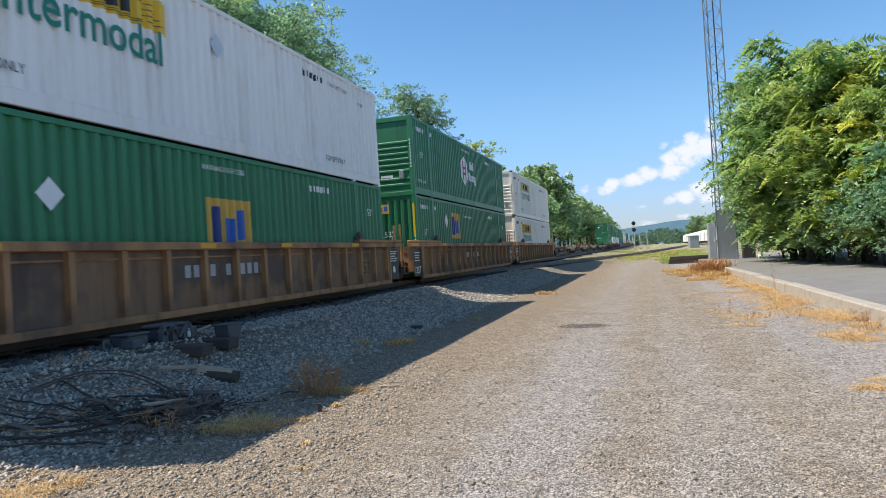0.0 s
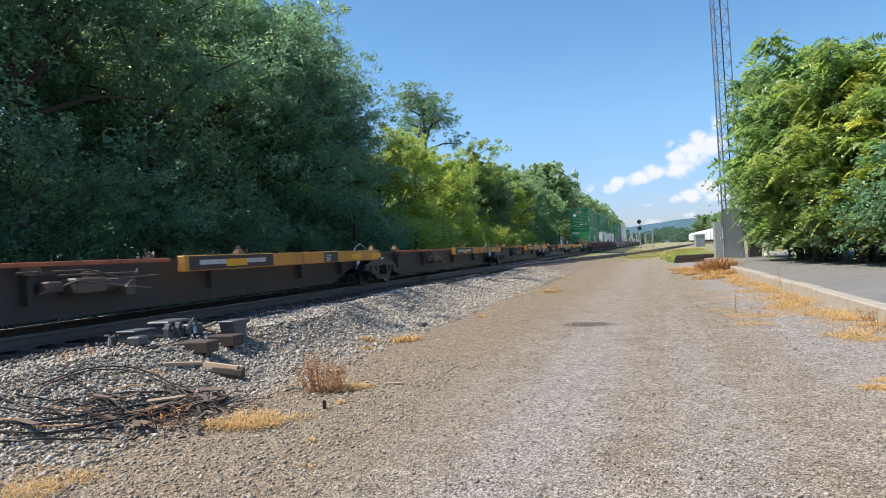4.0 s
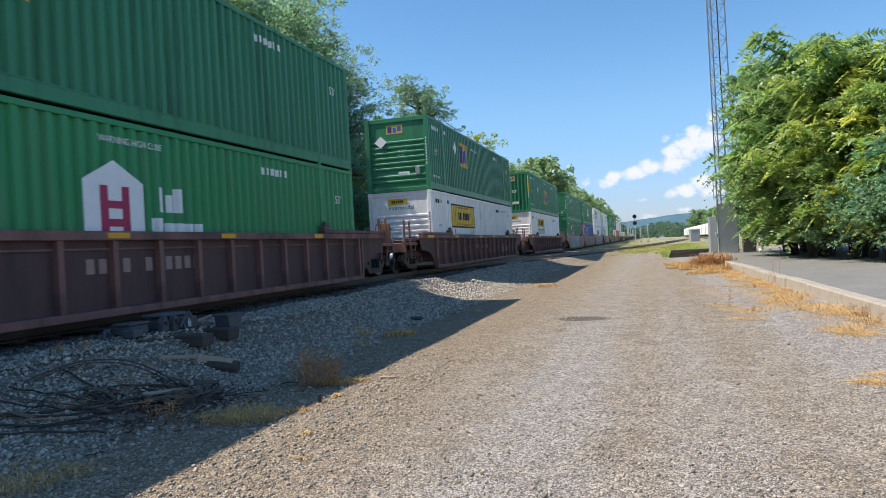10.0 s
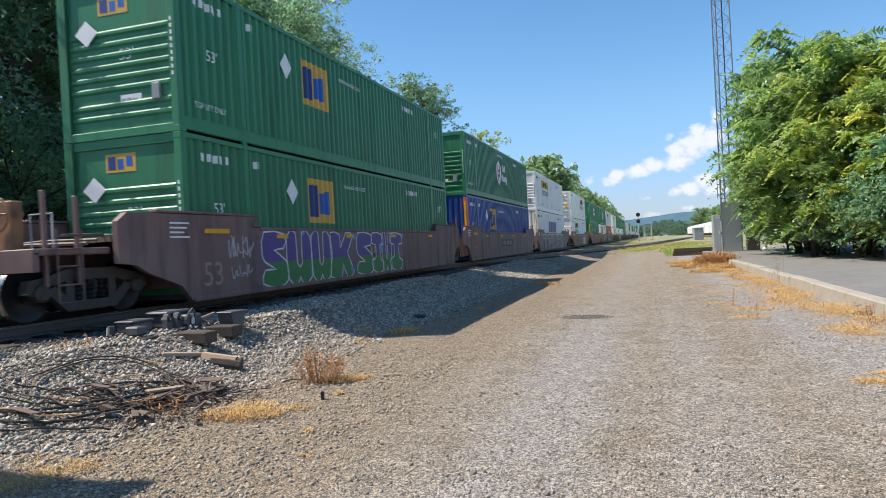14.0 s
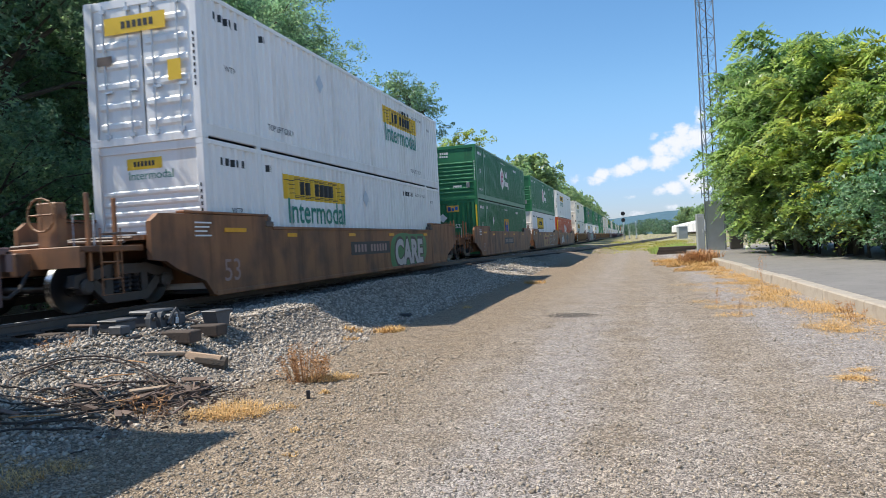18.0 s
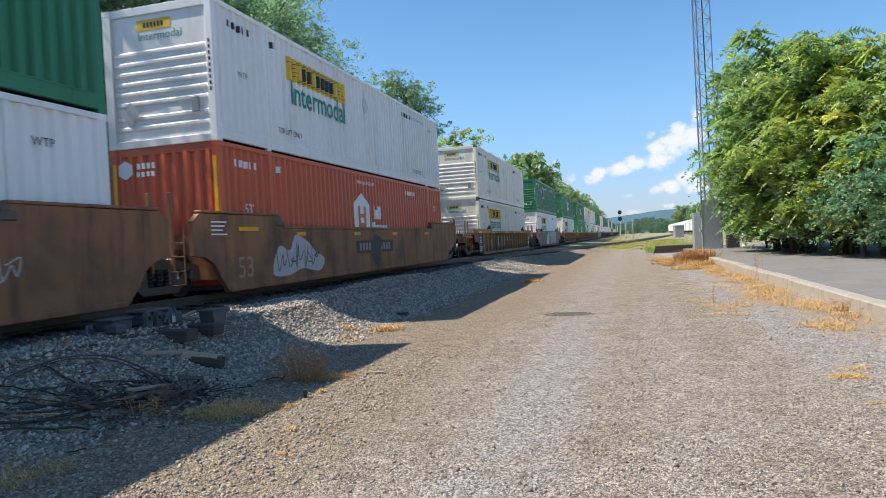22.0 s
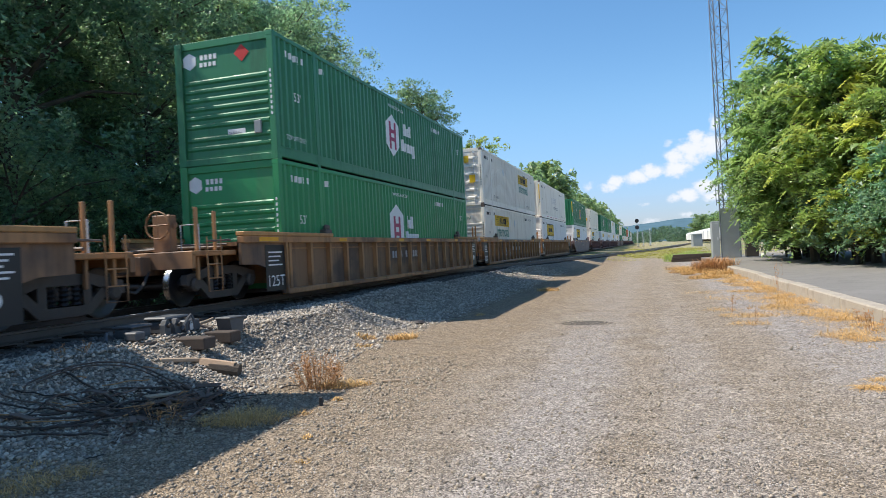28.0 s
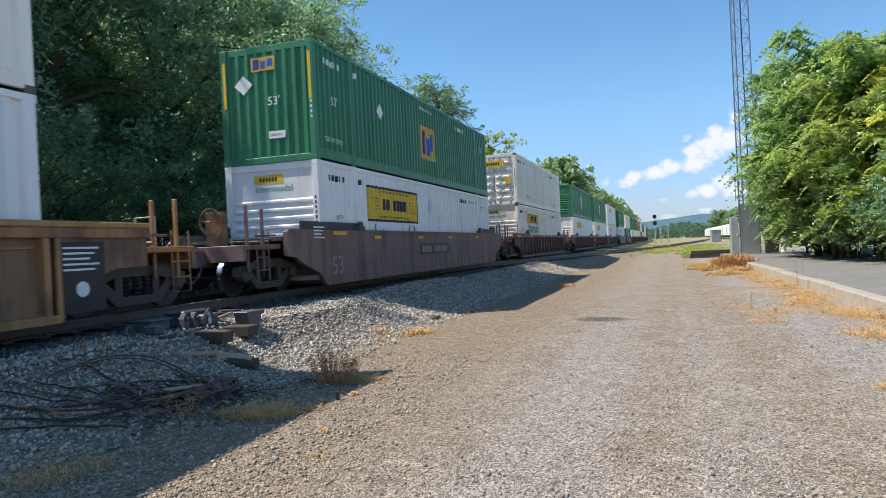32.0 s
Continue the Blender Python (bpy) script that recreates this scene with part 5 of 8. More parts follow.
def well_template(style, mname, m_, fr, re, label):
    w = thing("well_wagon", label, "rail wagon", group="wagons of the train")
    dark = M_DARK
    for sg in (1, -1):
        xo, xi = sg * 1.46, sg * 1.34
        lo, hi = (-1.15 if fr == "joint" else -1.75), L53 + (1.15 if re == "joint" else 1.75)
        def arch(y0, d, inner, zt):
            # plate that runs out over the bogie, cut in a curve
            return [(inner, 0.06), (inner - d * 0.0, zt), (y0, zt), (y0, 0.74), (y0 + (inner - y0) * 0.35, 0.72), (y0 + (inner - y0) * 0.62, 0.60), (y0 + (inner - y0) * 0.82, 0.36), (y0 + (inner - y0) * 0.93, 0.06)]
        if style == "ribbed":
            part("side_plate", cached(("splate", sg, m_.name), lambda: Shape().box(sg * 1.315, sg * 1.335, -0.15, L53 + 0.15, 0.1, 1.25).mesh("side_plate", GRIME[mname])), None, w)
            part("top_sill", cached(("tsill", sg, m_.name, fr, re), lambda: Shape().box(sg * 1.31, sg * 1.47, lo, hi, 1.17, 1.31, 0.012).mesh("top_sill", m_)), None, w)
            part("bottom_sill", cached(("bsill", sg, m_.name), lambda: Shape().box(sg * 1.30, sg * 1.47, -0.1, L53 + 0.1, 0.03, 0.15, 0.012).mesh("bottom_sill", m_)), None, w)
            part("sill_rod", cached(("rod", sg, m_.name), lambda: Shape().box(sg * 1.335, sg * 1.37, 0.0, L53, 1.03, 1.06).mesh("sill_rod", m_)), None, w)
            rib = cached(("rib", sg, m_.name), lambda: Shape().prism([(-0.05, 0.15), (0.05, 0.15), (0.05, 1.17), (-0.05, 1.17)], sg * 1.335, sg * 1.45).mesh("rib", m_))
            n = 17
            if sg == 1:
                for k in range(n):
                    part("rib", rib, None, w, at=(0, 0.07 + k, 0))
            else:
                def ribs():
                    s_ = Shape()
                    for k in range(n):
                        y_ = 0.07 + k
                        s_.box(-1.335, -1.45, y_ - 0.05, y_ + 0.05, 0.15, 1.17)
                    return s_.mesh("rib_row", m_)
                part("rib_row", cached(("ribrow", m_.name), ribs), None, w)["kind"] = "stuff"
            for y0, inn, kk in ((lo, -0.05, "f"), (hi, L53 + 0.05, "r")):
                part("end_plate", cached(("eplate", sg, m_.name, kk, y0), lambda: Shape().prism(arch(y0, 0, inn, 1.17), sg * 1.335, sg * 1.40).mesh("end_plate", GRIME[mname])), None, w)
                part("flange", cached(("eflange", sg, m_.name, kk, y0), lambda: Shape().box(sg * 1.335, sg * 1.46, min(inn, inn - 0.07 if kk == "f" else inn + 0.07), max(inn, inn - 0.07 if kk == "f" else inn + 0.07), 0.05, 1.17).mesh("flange", m_)), None, w)
            for y0, y1 in ((lo, 2.2), (L53 - 2.2, hi)):
                part("sill_cap", cached(("scap", sg, m_.name, y0, y1), lambda: Shape().box(sg * 1.28, sg * 1.48, y0, y1, 1.312, 1.40, 0.015).mesh("sill_cap", M_TANSILL if m_ is M_TAN else m_)), None, w)
        else:
            pts = [(lo, 0.78), (lo + 0.35, 0.74), (lo + 0.62, 0.60), (-0.35, 0.34), (-0.1, 0.07), (L53 + 0.1, 0.07), (L53 + 0.35, 0.34), (hi - 0.62, 0.60), (hi - 0.35, 0.74), (hi, 0.78), (hi, 1.42), (hi - 0.2, 1.56), (L53 - 2.0, 1.58), (L53 - 2.12, 1.36), (2.12, 1.36), (2.0, 1.58), (lo + 0.2, 1.56), (lo, 1.42)]
            level = mname == "maroon" and fr == "end" and re == "end"
            if level:
                pts = pts[:10] + [(hi, 1.30), (hi - 0.1, 1.36), (lo + 0.1, 1.36), (lo, 1.30)]
            part("side_plate", cached(("smooth", sg, m_.name, fr, re), lambda: Shape().prism(pts, sg * 1.34, sg * 1.44).mesh("side_plate", m_)), None, w)
            part("bottom_sill", cached(("bsill2", sg, m_.name), lambda: Shape().box(sg * 1.28, sg * 1.462, -0.05, L53 + 0.05, 0.03, 0.13, 0.015).mesh("bottom_sill", m_)), None, w)
            part("top_sill", cached(("tsill2", sg, m_.name), lambda: Shape().box(sg * 1.30, sg * 1.462, 2.13, L53 - 2.13, 1.30, 1.372, 0.012).mesh("top_sill", m_)), None, w)
            for y0, y1 in ((-0.9, 1.98), (L53 - 1.98, L53 + 0.9)):
                if level:
                    part("corner_cover", cached(("ccovl", sg, m_.name, y0), lambda: Shape().box(sg * 1.24, sg * 1.335, y0, y1, 1.30, 1.56, 0.012).mesh("corner_cover", M_SOOT)), None, w, "sooty guide plate inside the wagon's edge")
                else:
                    part("corner_cover", cached(("ccov", sg, m_.name, y0), lambda: Shape().box(sg * 1.28, sg * 1.46, y0, y1, 1.582, 1.63, 0.012).mesh("corner_cover", m_)), None, w)
        # twist-lock guides on the sill
        for y in (2.0, L53 - 2.0):
            part("stack_guide", cached(("guide", sg, m_.name), lambda: Shape().box(sg * 1.28, sg * 1.47, -0.16, 0.16, 0, 0.12, 0.02).box(sg * 1.33, sg * 1.45, -0.09, 0.12, 0.1, 0.24, 0.04).mesh("stack_guide", M_CAST)), None, w, at=(0, y, (1.40 if style == "ribbed" else 1.38) - 0.02))
        if sg == 1:
            spots = (-1.2, 2.55, 6.9, 9.7, 13.4) if style == "ribbed" else (0.3, 2.75, 6.2, 9.4, 13.1)
            for k, y in enumerate(spots):
                zz = 1.20 if style == "ribbed" else (1.20 if y > 2 else 1.3)
                xx = 1.472 if style == "ribbed" else 1.466
                part("reflector", cached(("refl", k == 0, xx), lambda: Shape().box(xx - 0.006, xx, 0, 0.75 if k == 0 else 0.45, 0, 0.085).mesh("reflector", M_YEL)), None, w, "yellow reflector strip", at=(0, y, zz - (0.06 if style != "ribbed" else 0)))
            xs = 1.341 if style == "ribbed" else 1.446
            def number_mark():  # wagon number as plain bars
                s_ = Shape()
                for k in range(10):
                    y_ = 6.6 + 0.24 * k + (0.25 if k > 3 else 0)
                    s_.box(xs - 0.004, xs, y_, y_ + 0.15, 0.68, 0.90)
                return s_.mesh("number_mark", M_GRAF_W if mname == "tan" else M_STENCIL)
            part("number_mark", cached(("wnum", xs, mname), number_mark), None, w)
            if style == "smooth":
                part("number_panel", cached(("wpan", xs), lambda: Shape().box(xs - 0.010, xs - 0.0035, 6.35, 9.45, 0.60, 0.98).mesh("number_panel", M_SOOT)), None, w, "dark painted number panel")
            if mname in ("tan", "tan_dark") and style == "ribbed":
                part("stencil_panel", cached(("spanelr",), lambda: Shape().box(1.40, 1.406, L53 + 0.12, L53 + 0.9, 0.14, 1.12).mesh("stencil_panel", M_INK)), None, w, "black stencil panel")
                for k in range(5):
                    part("stencil_bar", cached(("sbarr", k), lambda: Shape().box(1.404, 1.409, 0, 0.6 - 0.08 * (k % 3), 0, 0.028).mesh("stencil_bar", M_SIGNW)), None, w, at=(0, L53 + 0.2, 1.02 - 0.075 * k))
                part("stencil_disc", cached("sdisc", lambda: Shape().lathe([(1.404, 0.11), (1.409, 0.11)], 14, "x", (0, L53 + 0.5, 0.46)).mesh("stencil_disc", M_SIGNW)), None, w)
                part("lettering", T_53K, None, w, "black stencilled number", at=pose(1.3385, 14.35, 0.42))
                part("stencil_panel", cached(("spanel",), lambda: Shape().box(1.40, 1.406, -0.9, -0.12, 0.14, 1.12).mesh("stencil_panel", M_INK)), None, w, "black stencil panel")
                part("lettering", T_125T, None, w, "white stencilled lettering", at=pose(1.409, -0.87, 0.24))
                for k in range(4):
                    part("stencil_bar", cached(("sbar", k), lambda: Shape().box(1.404, 1.409, 0, 0.55 - 0.07 * (k % 3), 0, 0.03).mesh("stencil_bar", M_SIGNW)), None, w, at=(0, -0.78, 0.95 - 0.09 * k))
            elif style == "smooth":
                part("lettering", T_53D, None, w, "faded number lettering", at=pose(xs + 0.002, 0.22, 0.29))
                for k in range(4):
                    part("stencil_bar", cached(("sbar2", k), lambda: Shape().box(xs - 0.002, xs + 0.003, 0, 0.5 - 0.07 * (k % 3), 0, 0.03).mesh("stencil_bar", M_SIGNW)), None, w, at=(0, -0.6, 1.40 - 0.08 * k))
    part("well_floor", cached("wf", lambda: Shape().box(-1.33, 1.33, -0.1, L53 + 0.1, 0.09, 0.168).mesh("well_floor", dark)), None, w)
    if fr == "end":
        wagon_end(w, m_, 0.0, -1, True)
    else:
        part("joint_casting", cached(("joint", m_.name), lambda: Shape().box(-0.45, 0.45, -2.0, 0.0, 0.62, 0.96, 0.03).box(-0.3, 0.3, -3.2, -1.6, 0.66, 0.92, 0.03).box(-1.3, 1.3, -0.22, -0.1, 0.3, 1.2).mesh("joint_casting", m_)), None, w)
        ladder_posts(w, -1.35, m_, -1, 1.95)
        bogie(w, -1.62)
    if re == "end":
        wagon_end(w, m_, L53, 1, False)
    else:
        part("joint_casting", cached(("jointr", m_.name), lambda: Shape().box(-0.45, 0.45, L53, L53 + 1.3, 0.62, 0.96, 0.03).box(-1.3, 1.3, L53 + 0.1, L53 + 0.22, 0.3, 1.2).mesh("joint_casting", m_)), None, w)
    return w


PAINTS = {"tan": M_TAN, "brown": M_BROWN, "maroon": M_MAROON, "rust": M_RUST}
WLABEL = {("ribbed", "tan"): "tan ribbed-side well wagon with grimy sill and bogies", ("ribbed", "brown"): "red-brown ribbed-side well wagon with yellow reflectors",
          ("smooth", "maroon"): "dull maroon smooth-side well wagon with sprayed lettering", ("smooth", "rust"): "orange-brown smooth-side well wagon with faded stencils"}
WAGONS, WT = [], {}


def put_wagon(u, style, mname, fr, re):
    key = (style, mname, fr, re)
    if key not in WT:
        WT[key] = w = well_template(style, mname, PAINTS[mname], fr, re, WLABEL[(style, mname)])
    else:
        w = copy_thing(WT[key], Matrix())
    if u > 545:
        thin_out(w, ("spring", "bearing_cap", "stencil_bar", "number_mark", "lettering", "air_hose", "brake_pipe", "grab_rail"))
    WAGONS.append((w, u))
    return w


def ribbon(pts, w, closed=False):
    """A flat painted line of width w through points (x, y, z) on a plane of constant x."""
    P = [Vector(q) for q in pts]
    n = len(P)
    v, f = [], []
    for k, q in enumerate(P):
        a, b = (P[(k - 1) % n], P[(k + 1) % n]) if closed else (P[max(0, k - 1)], P[min(n - 1, k + 1)])
        d = b - a
        d = d.normalized() if d.length > 1e-9 else Vector((0, 1, 0))
        o = Vector((0, -d.z, d.y)) * w / 2
        v += [tuple(q - o), tuple(q + o)]
    for k in range(n if closed else n - 1):
        m = (k + 1) % n
        f.append((2 * k, 2 * m, 2 * m + 1, 2 * k + 1))
    return Shape().add(v, f)


def rounded(pts, n=4):
    """A closed outline (y, z) with its corners rounded off."""
    out, m = [], len(pts)
    for k in range(m):
        a, b, c, d = (Vector(pts[(k + q) % m]) for q in (-1, 0, 1, 2))
        for j in range(n):
            t = j / n
            out.append(tuple(0.5 * (2 * b + (c - a) * t + (2 * a - 5 * b + 4 * c - d) * t * t + (3 * b - a - 3 * c + d) * t ** 3)))
    return out


def spray_tag(w, y0, y1, z0, z1, x, loops, m_=None, seed=0, wide=0.03):
    """Loose sprayed handwriting: a row of quick letter-like strokes."""
    rnd = random.Random(seed + int(y0 * 10))
    sh, step = Shape(), (y1 - y0) / loops
    for k in range(loops):
        a = y0 + step * k
        key = [(a + step * rnd.uniform(-0.05, 0.3), rnd.uniform(0.7, 1.0)), (a + step * rnd.uniform(0.0, 0.4), rnd.uniform(0.0, 0.2)), (a + step * rnd.uniform(0.4, 0.8), rnd.uniform(0.3, 0.9)), (a + step * rnd.uniform(0.3, 1.0), rnd.uniform(0.0, 0.5)), (a + step * rnd.uniform(0.8, 1.15), rnd.uniform(0.2, 1.0))]
        if rnd.random() < 0.4:
            key.append((a + step * rnd.uniform(0.2, 0.6), rnd.uniform(0.4, 1.0)))
        key = [(y, z0 + (z1 - z0) * z) for y, z in key]
        line = rounded(key, 4)[:4 * (len(key) - 1) + 1]
        rb = ribbon([(x + 0.0006 * k, y, z) for y, z in line], wide)
        sh.add(rb.v, rb.f)
    part("spray_tag", sh, m_ or M_GRAF_W, w, "pale sprayed scrawl")["kind"] = "stuff"


def clip_poly(pts, z, keep_top):
    out, m = [], len(pts)
    for k in range(m):
        (ya, za), (yb, zb) = pts[k], pts[(k + 1) % m]
        ia, ib = (za >= z) == keep_top, (zb >= z) == keep_top
        if ia:
            out.append((ya, za))
        if ia != ib:
            out.append((ya + (yb - ya) * (z - za) / (zb - za), z))
    return out


WILD = {"U": ((0, 0.92), (0.36, 1), (0.40, 0.40), (0.60, 0.40), (0.62, 1), (0.98, 0.92), (1, 0.12), (0.62, 0), (0.5, 0.14), (0.38, 0), (0.04, 0.12)),
        "K": ((0.05, 1), (0.42, 0.95), (0.44, 0.66), (0.70, 1), (1, 0.92), (0.74, 0.55), (1, 0.12), (0.70, 0), (0.52, 0.32), (0.46, 0.02), (0, 0.06), (0.10, 0.5)),
        "S": ((0, 0.62), (0.10, 1), (0.92, 0.96), (0.86, 0.70), (0.46, 0.68), (0.96, 0.46), (1, 0.10), (0.60, 0), (0, 0.08), (0.10, 0.32), (0.52, 0.32), (0.12, 0.46)),
        "I": ((0.0, 0.74), (0.08, 1), (0.92, 0.96), (1, 0.72), (0.70, 0.70), (0.74, 0.34), (1, 0.26), (0.9, 0.06), (0.5, 0), (0.05, 0.10), (0.0, 0.34), (0.30, 0.38), (0.32, 0.70))}


def two_tone(w, x, word):
    """Sprayed letters, violet above and green below, edged in white."""
    for k, (ch, y0, y1) in enumerate(word):
        pts = rounded([(y0 + (y1 - y0) * a, 0.10 + 1.17 * b) for a, b in WILD[ch]], 2)
        xx = x + 0.0008 * (k % 3)
        top = part("spray_letter", poly_on(clip_poly(pts, 0.64, True), xx), M_GRAF_P, w, "violet and green sprayed letter edged in white")
        part("lower_fill", poly_on(clip_poly(pts, 0.64, False), xx + 0.0002), M_GRAF_G, top)
        part("outline", ribbon([(xx + 0.002, y, z) for y, z in pts], 0.036, True), M_GRAF_E, top)


GLYPHS = {"T": ((0, 0.70), (0, 1), (1, 1), (1, 0.70), (0.72, 0.68), (0.70, 0), (0.30, 0), (0.32, 0.68)),
          "F": ((0.08, 0), (0, 0.9), (0.1, 1), (0.95, 1), (1, 0.72), (0.52, 0.70), (0.54, 0.55), (0.74, 0.52), (0.72, 0.36), (0.5, 0.33), (0.44, 0)),
          "R": ((0.02, 0), (0, 0.95), (0.1, 1), (0.95, 0.98), (1, 0.62), (0.82, 0.50), (1, 0.30), (0.92, 0.02), (0.55, 0), (0.5, 0.2), (0.42, 0)),
          "A": ((0, 0.05), (0.06, 0.95), (0.2, 1), (0.85, 1), (0.98, 0.9), (1, 0.02), (0.66, 0), (0.62, 0.24), (0.42, 0.24), (0.36, 0)),
          "C": ((0.05, 0.05), (0, 0.92), (0.12, 1), (1, 0.98), (0.98, 0.66), (0.5, 0.62), (0.5, 0.40), (0.98, 0.36), (0.95, 0)),
          "O": ((0.06, 0.04), (0, 0.92), (0.14, 1), (0.88, 1), (1, 0.9), (0.97, 0.06), (0.85, 0))}


def fat_lettering(w, x):
    """Sprayed words in fat outlined letters: mauve fill, pale lines."""
    for ch, y0, y1 in (("T", 1.6, 3.45), ("F", 4.15, 5.70), ("O", 5.72, 6.80), ("R", 6.80, 8.02), ("A", 8.75, 9.75), ("C", 9.75, 10.72), ("T", 10.60, 11.45), ("O", 11.45, 12.02), ("O", 12.02, 12.85), ("O", 12.85, 13.6)):
        pts = [(y0 + (y1 - y0) * a, 0.14 + 1.12 * b) for a, b in GLYPHS[ch]]
        lt = part("spray_letter", poly_on(rounded(pts, 2), x), M_GRAF_M, w, "mauve sprayed letter with a pale outline")
        part("outline", ribbon([(x + 0.003, y, z) for y, z in rounded(pts, 2)], 0.05, True), M_GRAF_W, lt)
        if ch in "OAR":
            m_ = (y0 + y1) / 2
            part("inner_line", Shape().path([(x + 0.003, m_ - 0.06, 0.55), (x + 0.003, m_ - 0.05, 0.95), (x + 0.003, m_ + 0.07, 0.95), (x + 0.003, m_ + 0.06, 0.55), (x + 0.003, m_ - 0.06, 0.55)], 0.014, 4), M_GRAF_W, lt)
    for y in (3.78, 8.38):
        part("spray_dot", Shape().path([(x + 0.003, y + 0.16 * math.cos(a), 0.70 + 0.19 * math.sin(a)) for a in [2 * math.pi * k / 12 for k in range(13)]], 0.022, 4), M_GRAF_W, w)


# front of the container along the train, wagon, containers (upper, lower)
CONSIST = (
    (3.4, "ribbed", "tan", "end", "joint", "jb", "emp_cf"),
    (22.9, "ribbed", "tan", "joint", "joint", "hub", "emp_c"),
    (42.2, "ribbed", "tan", "joint", "end", "jb_o", "jb_oy"),
    (155.2, "ribbed", "brown", "end", "end", "emp", "hub_b"),
    (178.6, "ribbed", "brown", "end", "end", "emp", "jb_x"),
    (202.1, "ribbed", "brown", "end", "end", "emp_cf", "jb"),
    (225.6, "smooth", "maroon", "end", "joint", "emp", "emp"),
    (245.0, "smooth", "maroon", "joint", "joint", "hub", "blue"),
    (264.9, "smooth", "maroon", "joint", "end", "jb", "swift"),
    (288.3, "smooth", "rust", "end", "end", "jb_d", "jb"),
    (311.7, "smooth", "rust", "end", "joint", "hub", "emp_cf"),
    (331.4, "smooth", "rust", "joint", "joint", "hub", "jb_x"),
    (350.5, "smooth", "rust", "joint", "end", "jb", "hub_o"),
    (374.3, "ribbed", "tan", "end", "end", "jb_o", "jb_oy"),
    (397.6, "smooth", "maroon", "end", "end", "emp", "jb"),
    (420.8, "ribbed", "tan", "end", "end", "hub", "jb"),
    (444.5, "ribbed", "tan", "end", "joint", "hub", "hub_b"),
    (464.2, "ribbed", "tan", "joint", "joint", "jb_do", "jb_oy"),
    (483.4, "ribbed", "tan", "joint", "end", "swift_c", "jb_x"),
    (507.1, "smooth", "maroon", "end", "end", "emp_cf", "jb_x"),
    (530.0, "ribbed", "brown", "end", "end", "swift_d", "jb_oy"),
    (553.4, "ribbed", "brown", "end", "joint", "hub", "jb"),
    (572.8, "ribbed", "brown", "joint", "joint", "hub", "jb"),
    (592.2, "ribbed", "brown", "joint", "end", "jb", "jb"),
    (615.6, "smooth", "maroon", "end", "end", "emp", "jb"),
    (639.0, "smooth", "maroon", "end", "end", "jb_oy", "hub"),
    (662.4, "ribbed", "brown", "end", "end", "hub", "jb"),
    (685.8, "ribbed", "brown", "end", "joint", "emp", "jb_oy"),
    (705.2, "ribbed", "brown", "joint", "joint", "hub_o", "jb"),
    (724.6, "ribbed", "brown", "joint", "end", "jb", "emp"),
    (748.0, "ribbed", "brown", "end", "end", "hub", "jb"),
    (771.4, "ribbed", "brown", "end", "end", "jb_oy", "jb"),
    (794.8, "ribbed", "brown", "end", "end", "emp", "hub"),
)
FLOOR_Z, STACK_Z = 0.17, 0.17 + HC - 0.002
TRAIN = []
for u, style, mname, fr, re, upper, lower in CONSIST:
    w = put_wagon(u, style, mname, fr, re)
    put_container(lower, u, FLOOR_Z)
    TRAIN.append((u, w, put_container(upper, u, STACK_Z)))
